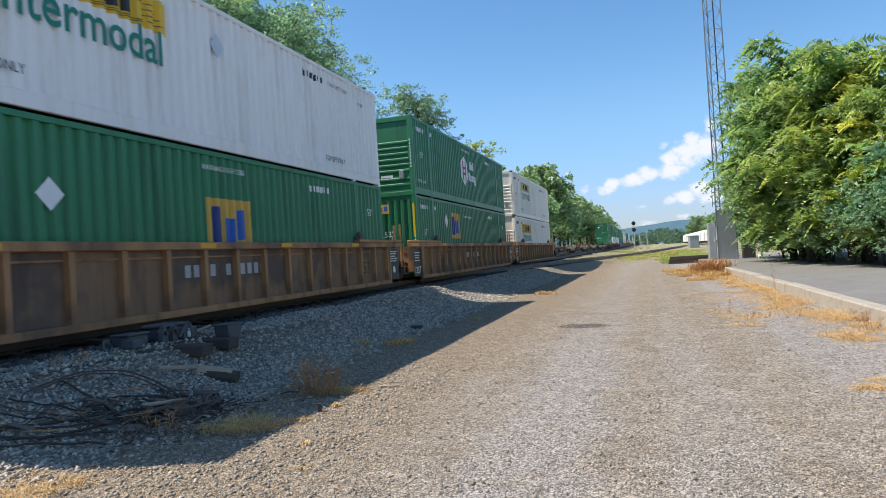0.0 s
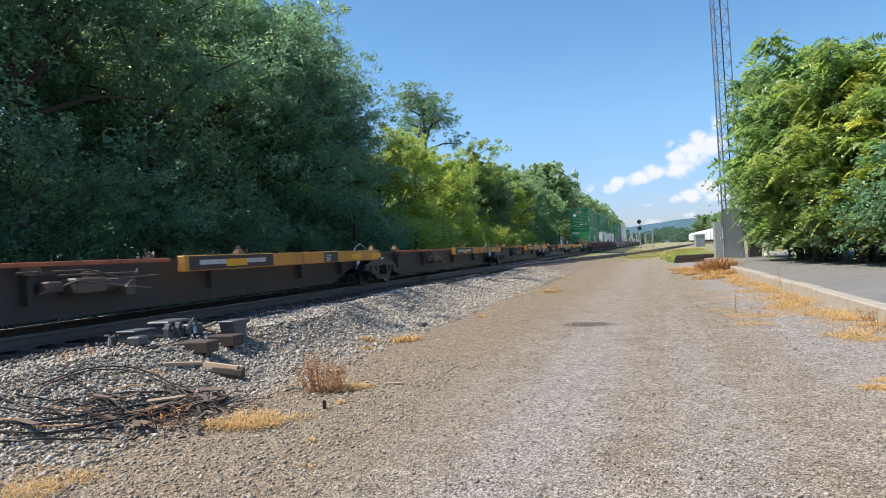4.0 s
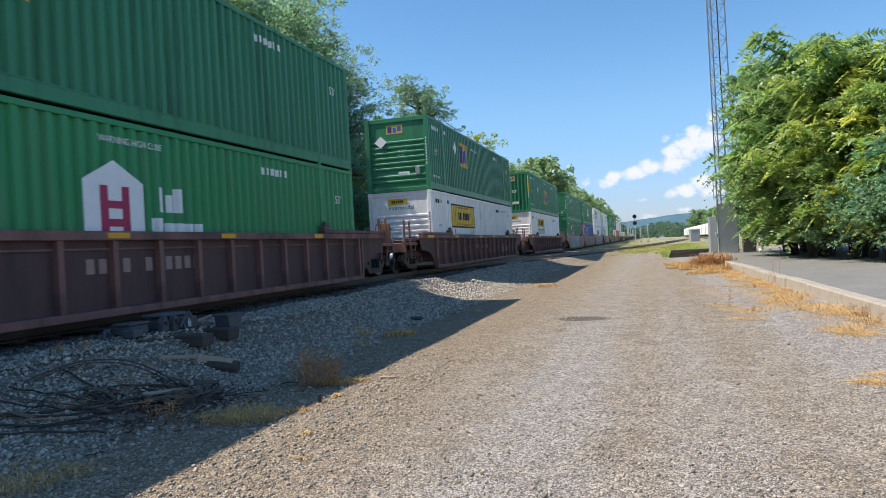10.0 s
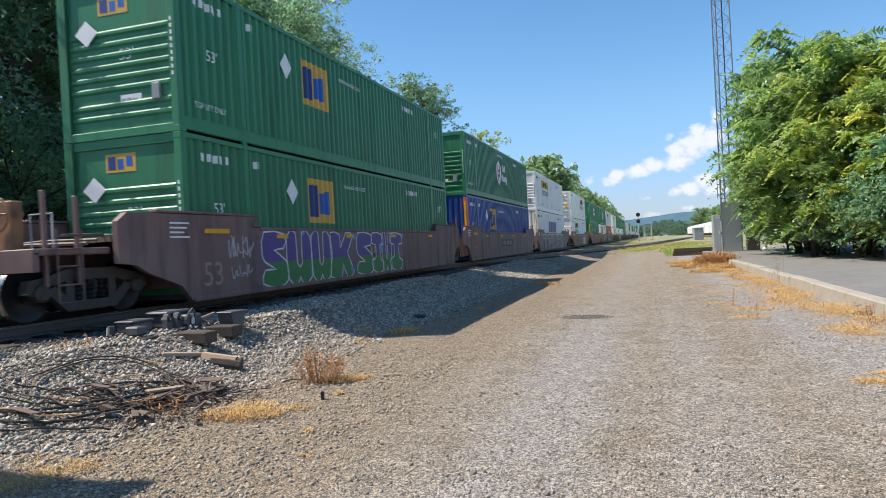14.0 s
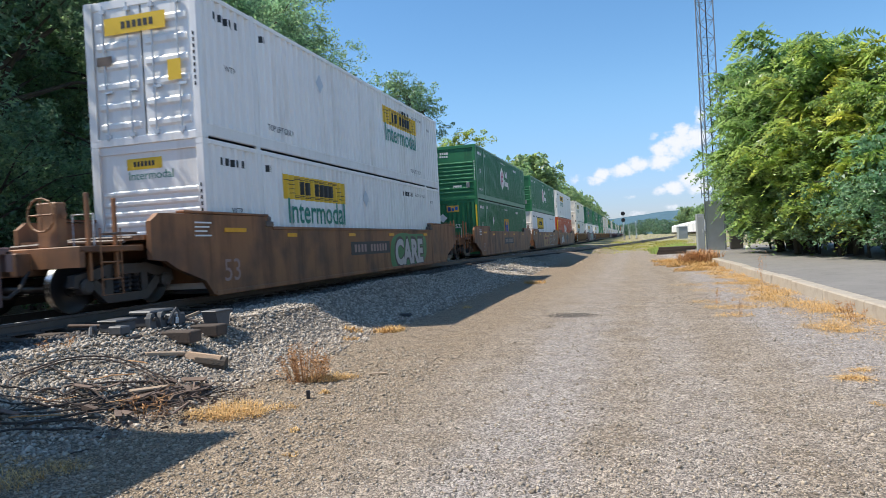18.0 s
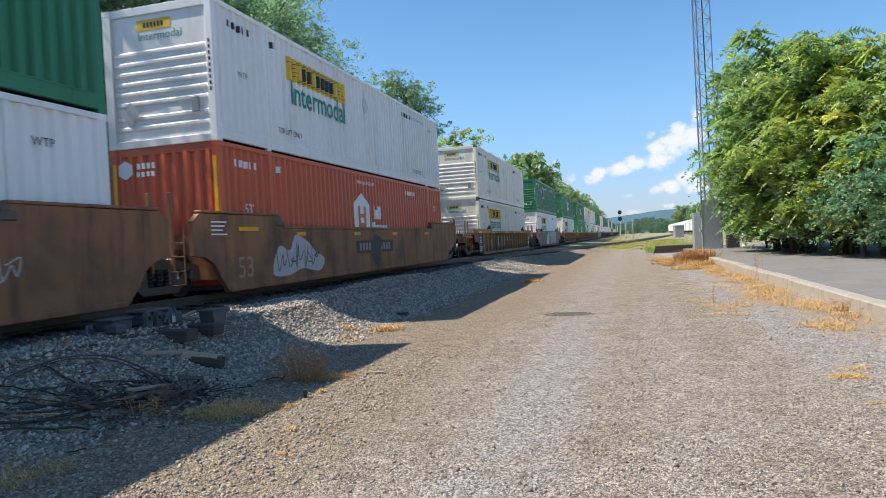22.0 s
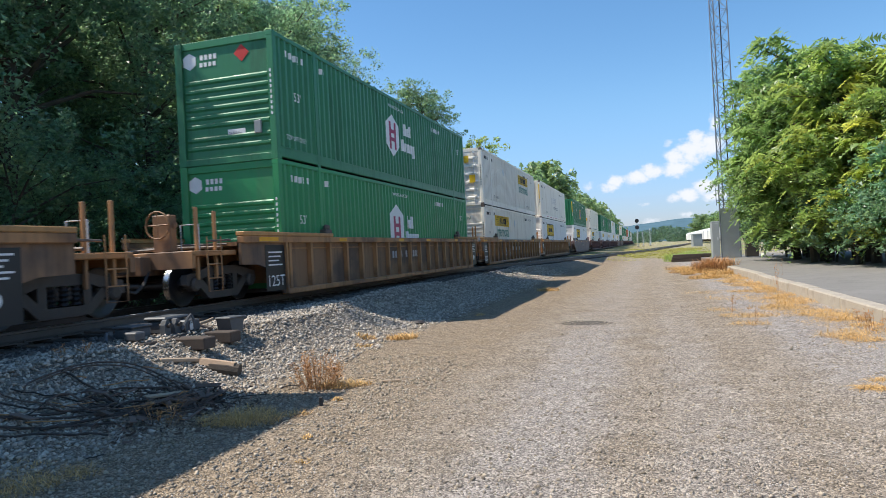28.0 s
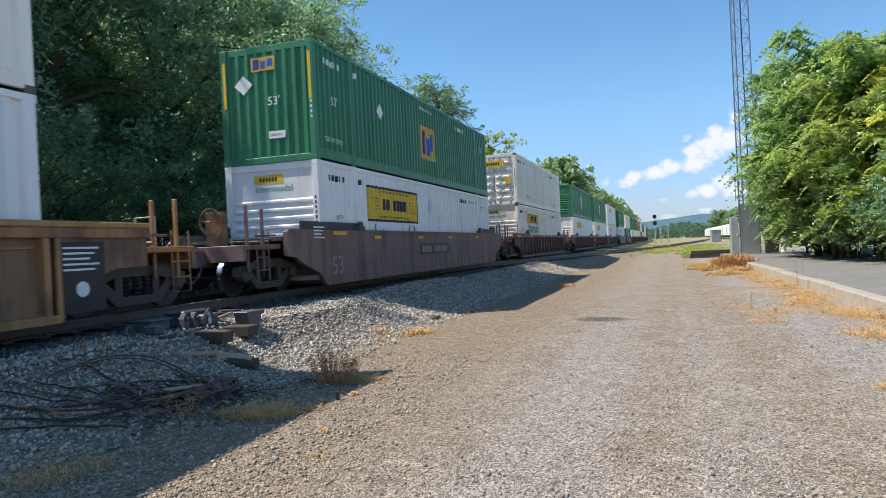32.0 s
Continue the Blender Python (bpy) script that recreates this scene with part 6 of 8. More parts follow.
for u, w, top_box in TRAIN:
    if u == 264.9:
        for k, (y, z, r) in enumerate(((8.3, 0.62, 0.07), (8.9, 0.58, 0.06), (9.9, 0.60, 0.05), (10.6, 0.46, 0.045), (10.8, 0.50, 0.05), (11.05, 0.62, 0.06), (12.3, 0.72, 0.045), (13.0, 0.5, 0.045), (13.4, 0.85, 0.05), (14.5, 0.6, 0.04))):
            part("rust_hole", poly_on([(y + r * math.cos(a) * (1.0 + 0.3 * math.sin(3 * a + k)), z + 1.3 * r * math.sin(a)) for a in [2 * math.pi * j / 9 for j in range(9)]], SIDE_X + 0.006), M_INK, top_box, "dark rusted-through hole")
    elif u == 444.5:
        part("placard", Shape().add([(0.25, 0.060, 2.50), (0.45, 0.060, 2.70), (0.65, 0.060, 2.50), (0.45, 0.060, 2.30)], [(0, 1, 2, 3)]), M_REDSIGN, top_box, "red diamond placard")
    # sprayed lettering and tags on some wagons
    if u == 264.9:
        fat_lettering(w, 1.448)
    elif u == 374.3:
        part("spray_patch", poly_on(rounded([(3.8, 0.2), (3.9, 1.05), (5.5, 1.12), (7.9, 1.08), (8.1, 0.4), (7.8, 0.16), (5.0, 0.16)]), 1.3365), M_SOOT, w, "dark sprayed ground behind the lettering")
        part("spray_lettering", T_GRAF_JUNT, None, w, "white sprayed lettering", at=pose(1.3395, 0, 0))
        spray_tag(w, 2.6, 3.6, 0.25, 0.95, 1.345, 4)
    elif u == 42.2:
        part("tool_box", Shape().box(-0.1, 0.55, L53 + 0.55, L53 + 1.25, 1.21, 1.80, 0.03), M_TANSILL, w, "tan steel box on the end deck")
    elif u == 288.3:
        part("spray_patch", poly_on(rounded([(9.55, 0.2), (9.6, 0.95), (10.4, 1.22), (11.8, 1.20), (13.2, 1.15), (13.4, 0.5), (12.6, 0.09), (10.4, 0.09)]), 1.4485), M_GRAF_G, w, "green overspray behind the lettering")
        part("spray_lettering", T_GRAF_CARE_EDGE, None, w, "black edge of the lettering", at=pose(1.4500, 0, 0))
        part("spray_lettering", T_GRAF_CARE, None, w, "silver white fat sprayed lettering", at=pose(1.4515, 0, 0))
    elif u == 225.6:
        part("spray_patch", poly_on(rounded([(1.9, 0.6), (2.2, 1.25), (4.0, 1.33), (6.6, 1.30), (6.9, 0.7), (6.5, 0.12), (2.4, 0.10)]), 1.4475), M_GRAF_M, w, "mauve sprayed ground")
        two_tone(w, 1.4490, (("S", 2.15, 3.15), ("U", 3.15, 4.25), ("U", 4.28, 5.25), ("K", 5.22, 6.62), ("S", 6.85, 7.95), ("I", 7.90, 8.75), ("U", 8.68, 9.40), ("I", 9.32, 10.35)))
        for y_, z_, r_ in ((3.9, 1.28, 0.10), (6.75, 1.15, 0.11), (8.7, 0.85, 0.08), (10.4, 1.2, 0.10), (6.5, 0.3, 0.09)):
            part("spray_dot", poly_on([(y_ + r_ * math.cos(a_), z_ + 0.8 * r_ * math.sin(a_)) for a_ in [2 * math.pi * j_ / 10 for j_ in range(10)]], 1.4512), M_GRAF_B, w, "bright blue sprayed spot")
        spray_tag(w, 1.0, 1.85, 0.75, 1.2, 1.448, 4)
        spray_tag(w, 1.1, 1.8, 0.35, 0.65, 1.448, 3, None, 7, 0.02)
    elif u == 397.6:
        part("spray_patch", poly_on(rounded([(4.75, 0.10), (5.0, 0.5), (5.4, 0.55), (5.6, 1.0), (6.2, 1.15), (6.6, 0.7), (6.4, 0.12)]), 1.4475), M_GRAF_W, w, "silver sprayed blob")
        for ch, y0, y1 in (("F", 6.5, 8.2), ("O", 8.25, 9.7), ("R", 9.75, 11.3), ("A", 11.35, 12.4), ("C", 12.45, 13.3)):
            pts = rounded([(y0 + (y1 - y0) * a, 0.10 + 1.18 * b) for a, b in GLYPHS[ch]], 2)
            lt = part("spray_letter", poly_on(pts, 1.4480), M_GRAF_T, w, "faded pale teal sprayed letter")
            part("outline", ribbon([(1.4500, y, z) for y, z in pts], 0.04, True), M_GRAF_W, lt)
    elif u == 331.4:
        part("sign_panel", poly_on([(5.3, 0.10), (9.25, 0.10), (9.25, 1.08), (5.3, 1.08)], 1.4480), M_TANSILL, w, "worn tan maker's panel")
        for y_, k_ in ((6.55, 0.0), (8.05, 0.26), (8.05, -0.26)):
            part("sign_bar", poly_on([(y_ - k_, 0.26), (y_ + 0.36 - k_, 0.26), (y_ + 0.36 + k_, 0.92), (y_ + k_, 0.92)], 1.4495 + 0.0008 * (k_ > 0)), M_DARKRED, w, "dark red painted bar")
        part("sign_bar", poly_on([(5.9, 0.74), (7.5, 0.74), (7.5, 0.92), (5.9, 0.92)], 1.4513), M_DARKRED, w, "dark red painted bar")
        edge_ = rounded([(9.9, 1.15), (10.2, 1.0), (10.5, 1.12), (10.8, 1.0), (11.3, 1.1), (11.8, 1.0), (12.5, 1.05), (12.5, 0.25), (12.1, 0.14), (11.5, 0.22), (11.0, 0.10), (10.5, 0.22), (10.0, 0.16), (9.95, 0.6)], 3)
        part("spray_line", ribbon([(1.4485, y, z) for y, z in edge_], 0.04, True), M_GRAF_W, w, "white sprayed outline")
        spray_tag(w, 10.2, 12.3, 0.35, 0.9, 1.4482, 4, None, 3, 0.025)
        spray_tag(w, 12.9, 14.3, 0.5, 0.95, 1.4482, 5, None, 2, 0.022)
    elif u == 350.5:
        part("spray_patch", poly_on(rounded([(1.6, 0.3), (1.9, 0.9), (2.4, 0.8), (2.7, 1.15), (3.3, 1.0), (3.7, 0.75), (4.2, 0.55), (3.9, 0.25), (3.0, 0.35), (2.3, 0.22)]), 1.4478), M_GRAF_W, w, "silver white sprayed shape")
        spray_tag(w, 1.8, 3.9, 0.3, 1.0, 1.4495, 5, M_SOOT)
        part("spray_patch", Shape().add([(1.448, 7.5 + 0.5 * (1 + math.cos(a_)) * (1.1 if k_ % 2 else 0.8), 0.68 + 0.5 * math.sin(a_)) for k_, a_ in enumerate([2 * math.pi * j_ / 9 for j_ in range(9)])], [tuple(range(9))]), M_SOOT, w, "dark faded sprayed blot")
    elif u == 464.2:
        spray_tag(w, 4.3, 6.5, 0.28, 1.10, 1.345, 3, None, 4, 0.085)
    elif u == 483.4:
        for k in range(10):
            spray_tag(w, 1.25 + k, 1.85 + k, 0.56, 0.92, 1.345, 4, None, k, 0.022)
    elif u == 178.6:
        spray_tag(w, 12.2, 13.0, 0.25, 1.05, 1.345, 4)
        spray_tag(w, 13.2, 14.0, 0.3, 0.8, 1.345, 4)


# --- empty five-unit spine wagon: deep centre sill, short deck beams, cast bogies between the units ---
def spine_unit(k, last):
    s = thing("spine_wagon", "empty black spine wagon with worn yellow deck beams", "rail wagon", group="spine wagons of the train")
    P = 17.22
    part("centre_sill", cached("csill", lambda: Shape().prism([(0.9, 0.55), (1.5, 0.50), (2.6, 0.16), (P - 2.6, 0.16), (P - 1.5, 0.50), (P - 0.9, 0.55), (P - 0.4, 0.72), (P - 0.4, 0.98), (0.4, 0.98), (0.4, 0.72)], -0.62, 0.62).mesh("centre_sill", M_DARK)), None, s, "sooty black centre sill")
    for sg in (1, -1):
        flip = last
        ya, yb = (1.9, 11.0) if flip else (P * 0.5 - 0.9, P - 0.6)
        yc, yd = (11.3, P - 1.2) if flip else (1.3, P * 0.5 - 1.2)
        part("deck_beam", cached(("db1", sg, flip), lambda: Shape().box(sg * 1.05, sg * 1.22, ya, yb, 0.74, 1.03, 0.015).mesh("deck_beam", M_YELBEAM)), None, s, "worn yellow deck beam")
        second = M_REDBEAM
        part("deck_beam", cached(("db2", sg, second.name, flip), lambda: Shape().box(sg * 1.02, sg * 1.17, yc, yd, 0.93, 1.0, 0.012).mesh("deck_beam", second)), None, s)
        for y in (2.2, 5.0, P * 0.5 + 0.5, P - 4.5, P - 2.2):
            part("outrigger", cached(("outr", sg), lambda: Shape().prism([(-0.08, 0.98), (0.08, 0.98), (0.08, 0.82), (-0.08, 0.82)], sg * 0.6, sg * 1.06).box(sg * 0.6, sg * 0.75, -0.05, 0.05, 0.4, 0.84).mesh("outrigger", M_DARK)), None, s, at=(0, y, 0))
        for y in (1.0, P * 0.5 + 0.9, P - 0.9):
            part("container_pedestal", cached(("ped", sg), lambda: Shape().box(sg * 1.0, sg * 1.18, -0.12, 0.12, 0.98, 1.05, 0.012).prism([(-0.09, 1.04), (0.09, 1.04), (0.05, 1.12), (-0.04, 1.12)], sg * 1.03, sg * 1.15).box(sg * 1.06, sg * 1.13, -0.035, 0.035, 1.11, 1.18, 0.012).mesh("container_pedestal", M_RUST)), None, s, at=(0, y, 0.01))
        for y, zz in ((P * 0.5 + 0.3, 0.80), (P - 2.6, 0.80), (P - 1.2, 0.80)):
            part("reflector", cached(("srefl", sg), lambda: Shape().box(sg * 1.219, sg * 1.226, 0, 0.7, 0, 0.14).mesh("reflector", M_YEL)), None, s, "yellow reflector strip", at=(0, y, zz))
    if not last:
        part("lettering", T_53S, None, s, "white stencilled number", at=pose(1.2235, P - 4.1, 0.785))
        part("lettering_plate", cached("sp53", lambda: Shape().box(1.2195, 1.2225, P - 4.2, P - 3.45, 0.76, 1.01).mesh("lettering_plate", M_INK)), None, s)
    part("trailer_hitch", cached("hitch", lambda: Shape().prism([(1.2, 1.0), (1.9, 1.0), (1.62, 1.72), (1.48, 1.72)], -0.4, -0.32).prism([(1.2, 1.0), (1.9, 1.0), (1.62, 1.72), (1.48, 1.72)], 0.32, 0.4).box(-0.42, 0.42, 1.4, 1.72, 1.68, 1.78, 0.02).mesh("trailer_hitch", M_TRUCK)), None, s) if k == 0 else None
    part("brake_gear", cached("bgear", lambda: Shape().box(0.62, 0.95, 5.6, 6.2, 0.5, 0.75, 0.03).tube((0.75, 6.2, 0.62), (0.75, 6.9, 0.62), 0.11, n=10).path([(0.9, 5.0, 0.55), (0.95, 5.6, 0.7), (0.9, 7.2, 0.5)], 0.02).path([(0.95, 5.3, 0.8), (0.98, 6.8, 0.78)], 0.018).path([(0.98, 4.6, 0.86), (0.98, 5.8, 0.86), (0.99, 6.5, 0.70), (0.98, 7.3, 0.72)], 0.016).path([(0.9, 6.6, 0.55), (1.0, 6.75, 0.72), (0.9, 6.9, 0.84)], 0.016).tube((0.80, 5.9, 0.78), (0.80, 6.15, 0.78), 0.075, n=10).box(0.85, 0.99, 6.55, 6.75, 0.42, 0.58, 0.02).box(0.7, 0.92, 5.15, 5.4, 0.56, 0.72, 0.02).mesh("brake_gear", M_CAST)), None, s)
    part("hose_loop", cached("loop", lambda: Shape().path([(0.3, P - 0.5, 0.98), (0.32, P - 0.3, 1.18), (0.32, P, 1.26), (0.32, P + 0.3, 1.18), (0.3, P + 0.5, 0.98)], 0.022).mesh("hose_loop", M_GREYBOX)), None, s) if not last else None
    if not last:
        part("spine_sign", cached("spsign", lambda: Shape().box(1.2195, 1.2225, P * 0.5 - 0.8, P * 0.5 + 2.0, 0.76, 1.01).mesh("spine_sign", M_DARK)), None, s, "dark sign panel")
        part("name_mark", cached("spbars", lambda: Shape().box(1.2225, 1.2245, P * 0.5 - 0.5, P * 0.5 + 1.7, 0.85, 0.94).mesh("name_mark", M_GRAF_W)), None, s)
    bogie(s, 0.0)
    if last:
        bogie(s, P)
        part("winch_drum", Shape().lathe([(-0.35, 0.26), (-0.33, 0.30), (-0.30, 0.20), (0.02, 0.20), (0.05, 0.30), (0.07, 0.26)], 20, "x", (0.3, P - 0.6, 1.32)).box(-0.15, 0.4, P - 0.75, P - 0.45, 0.98, 1.25), M_DARK, s)
        part("end_deck", Shape().box(-1.1, 1.1, P - 0.4, P + 1.9, 0.92, 1.0, 0.015).box(-0.3, 0.3, P, P + 2.2, 0.6, 0.92, 0.02), M_MAROON, s)
        part("grab_rail", Shape().path([(0.9, P + 1.6, 0.98), (0.9, P + 1.6, 1.7), (0.3, P + 1.6, 1.7), (0.3, P + 1.6, 0.98)], 0.02), M_RUST, s)
    elif k == 0:
        part("end_deck", Shape().box(-1.1, 1.1, -1.9, 0.4, 0.92, 1.0, 0.015).box(-0.3, 0.3, -2.0, 0, 0.6, 0.92, 0.02), M_RUST, s)
    return s


for k in range(5):
    WAGONS.append((spine_unit(k, k == 4), 63.9 + 17.22 * k))

# ---- trees ----
def tube_path(shape, pts, radii, n=7):
    for (a, b), (ra, rb) in zip(zip(pts[:-1], pts[1:]), zip(radii[:-1], radii[1:])):
        shape.tube(a, b, ra, rb, n, caps=False)


def leaf_blades(rng, centres, size, droop=0.3, stretch=1.5):
    """Small leaf blades at the given places, with mixed attitudes."""
    n = len(centres)
    d = rng.normal(size=(n, 3))
    d[:, 2] = d[:, 2] * 0.5 - droop
    d /= np.linalg.norm(d, axis=1, keepdims=True)
    up = rng.normal(size=(n, 3)) * 0.75 + np.array([0, 0, 1.0])
    w = np.cross(d, up)
    w /= np.linalg.norm(w, axis=1, keepdims=True) + 1e-9
    s = size * rng.uniform(0.6, 1.35, size=(n, 1))
    v = np.stack([centres - d * s * stretch * 0.4 + w * s * 0.5, centres + d * s * stretch * 0.6, centres - d * s * stretch * 0.4 - w * s * 0.5], 1).reshape(-1, 3)
    return v, np.arange(3 * n).reshape(n, 3)


def broad_tree(seed, height, spread, leaves, leaf_size, mat, label, low=0.18, gaps=0.25, limbs=22):
    """Tapered trunk, forking limbs, and a crown of leaf clumps round the limb ends with gaps between."""
    rng = np.random.default_rng(seed)
    rnd = random.Random(seed)
    t = thing("tree", label, "tree")
    wood = Shape()
    top = Vector((rnd.uniform(-0.6, 0.6), rnd.uniform(-0.6, 0.6), height * 0.86))
    trunk = [Vector((0, 0, -0.3)), Vector((0.1, 0, height * 0.25)), Vector((top.x * 0.5, top.y * 0.6, height * 0.55)), top]
    r0 = height * 0.017
    tube_path(wood, trunk, [r0 * 1.25, r0, r0 * 0.65, r0 * 0.15], 9)
    tips = [(top, 0.9)]
    for k in range(limbs):
        q = rnd.uniform(low, 0.9)
        base = trunk[1].lerp(trunk[2], min(1, q / 0.55)) if q < 0.55 else trunk[2].lerp(top, (q - 0.55) / 0.45)
        base = Vector((base.x, base.y, height * q))
        a = k * 2.4 + rnd.uniform(-0.5, 0.5)
        reach = spread * math.sin(math.pi * min(0.97, 0.16 + 0.80 * q)) ** 0.7 * rnd.uniform(0.65, 1.12)
        tip = base + Vector((math.cos(a) * reach, math.sin(a) * reach, reach * rnd.uniform(0.15, 0.75)))
        tip.z = min(tip.z, height * 0.97)
        mid = base.lerp(tip, 0.5) + Vector((0, 0, reach * 0.10))
        tube_path(wood, [base, mid, tip], [r0 * 0.42, r0 * 0.22, r0 * 0.05], 5)
        tips += [(tip, 1.0), (mid.lerp(tip, 0.45) + Vector((rnd.uniform(-0.6, 0.6), rnd.uniform(-0.6, 0.6), rnd.uniform(-0.2, 0.5))), 0.85)]
        if rnd.random() > gaps:
            tips.append((mid + Vector((rnd.uniform(-0.8, 0.8), rnd.uniform(-0.8, 0.8), rnd.uniform(0, 0.6))), 0.8))
    part("trunk", wood, M_BARK, t)
    # every limb end carries several small clumps of leaves
    clumps = []
    for p, s in tips:
        for _ in range(8):
            o = Vector((rnd.gauss(0, 1), rnd.gauss(0, 1), rnd.gauss(0, 0.75))) * spread * 0.17
            clumps.append((np.array(p + o), s * spread * rnd.uniform(0.06, 0.15)))
    per = max(6, leaves // len(clumps))
    pts = []
    for c, r in clumps:
        d = rng.normal(size=(per, 3))
        d /= np.linalg.norm(d, axis=1, keepdims=True)
        d[:, 2] *= 0.7
        pts.append(c + d * r * rng.uniform(0.45, 1.15, size=(per, 1)))
    v, f = leaf_blades(rng, np.concatenate(pts), leaf_size)
    new_crown = new("crown", fast_mesh("crown", v, f, mat))
    new_crown.parent = t
    return t


def frond_tree(seed, height, spread, fronds, mat):
    """Tree of heaven: several stems, and rosettes of long drooping compound leaves at the shoot ends."""
    rng = np.random.default_rng(seed)
    rnd = random.Random(seed)
    t = thing("tree", "bushy yellowing tree of heaven, sunlight painted into its long compound leaves" if mat is M_LEAF_AIL_Y_SUN else "bushy deep green tree of heaven with long compound leaves", "tree", group="trees behind the platform")
    wood = Shape()
    shoots = []
    for k in range(4):
        a = 1.6 * k + rnd.uniform(-0.4, 0.4)
        base = Vector((0.35 * math.cos(a), 0.35 * math.sin(a), -0.2))
        top = Vector((spread * 0.35 * math.cos(a), spread * 0.35 * math.sin(a), height * rnd.uniform(0.82, 0.97)))
        mid = base.lerp(top, 0.5) + Vector((rnd.uniform(-0.3, 0.3), rnd.uniform(-0.3, 0.3), 0))
        tube_path(wood, [base, mid, top], [0.12, 0.08, 0.025], 7)
        shoots.append(top)
        for j in range(17):
            q = 0.16 + 0.82 * j / 16
            p = base.lerp(mid, q * 2) if q < 0.5 else mid.lerp(top, q * 2 - 1)
            b = j * 2.4 + k
            reach = spread * (0.45 + 1.1 * q if q < 0.42 else 0.91 - 0.9 * (q - 0.42)) * rnd.uniform(0.75, 1.15)
            tip = p + Vector((math.cos(b) * reach, math.sin(b) * reach, reach * rnd.uniform(0.1, 0.45)))
            tube_path(wood, [p, tip], [0.035, 0.012], 5)
            shoots += [tip + Vector((0, 0, rnd.uniform(-0.3, 0.4))), p.lerp(tip, 0.66) + Vector((rnd.uniform(-0.3, 0.3), rnd.uniform(-0.3, 0.3), rnd.uniform(-0.35, 0.5)))]
    part("trunk", wood, M_BARK, t)
    # whorls of fronds at the shoots, each frond with nine pairs of leaflets
    per = max(4, fronds // len(shoots))
    S = np.repeat(np.array([tuple(q) for q in shoots]), per, axis=0)
    n = len(S)
    a = np.tile(np.arange(per) * 2.4, len(shoots)) + rng.uniform(-0.4, 0.4, n) + np.repeat(rng.uniform(0, 6.28, len(shoots)), per)
    ln, rise = rng.uniform(0.6, 1.05, n), rng.uniform(-0.25, 0.8, n)
    o = S + rng.normal(size=(n, 3)) * np.array([0.06, 0.06, 0.10])
    dx, dy, zero, roll = np.cos(a), np.sin(a), np.zeros(n), rng.uniform(-0.95, 0.95, n)
    quads = []
    for i in range(9):
        x = (i + 0.8) / 9
        c = o + np.stack([dx * ln * x, dy * ln * x, ln * (rise * x - 0.70 * x * x)], 1)
        lw = (0.25 * (1 - 0.5 * abs(2 * x - 0.9)) * rng.uniform(0.8, 1.15, n))[:, None]
        for sg in (-1, 1):
            out = np.stack([-dy * sg * np.cos(roll) + dx * 0.45, dx * sg * np.cos(roll) + dy * 0.45, sg * np.sin(roll) - 0.22], 1)
            out += rng.normal(size=(n, 3)) * 0.20
            out /= np.linalg.norm(out, axis=1, keepdims=True)
            side = np.stack([dx, dy, zero - 0.2], 1) * 0.060 + rng.normal(size=(n, 3)) * 0.012
            quads.append(np.stack([c + side, c + out * lw, c - side], 1))
    V = np.concatenate(quads).reshape(-1, 3)
    Fc = np.arange(len(V)).reshape(-1, 3)
    new_crown = new("crown", fast_mesh("crown", V, Fc, mat))
    new_crown.parent = t
    return t


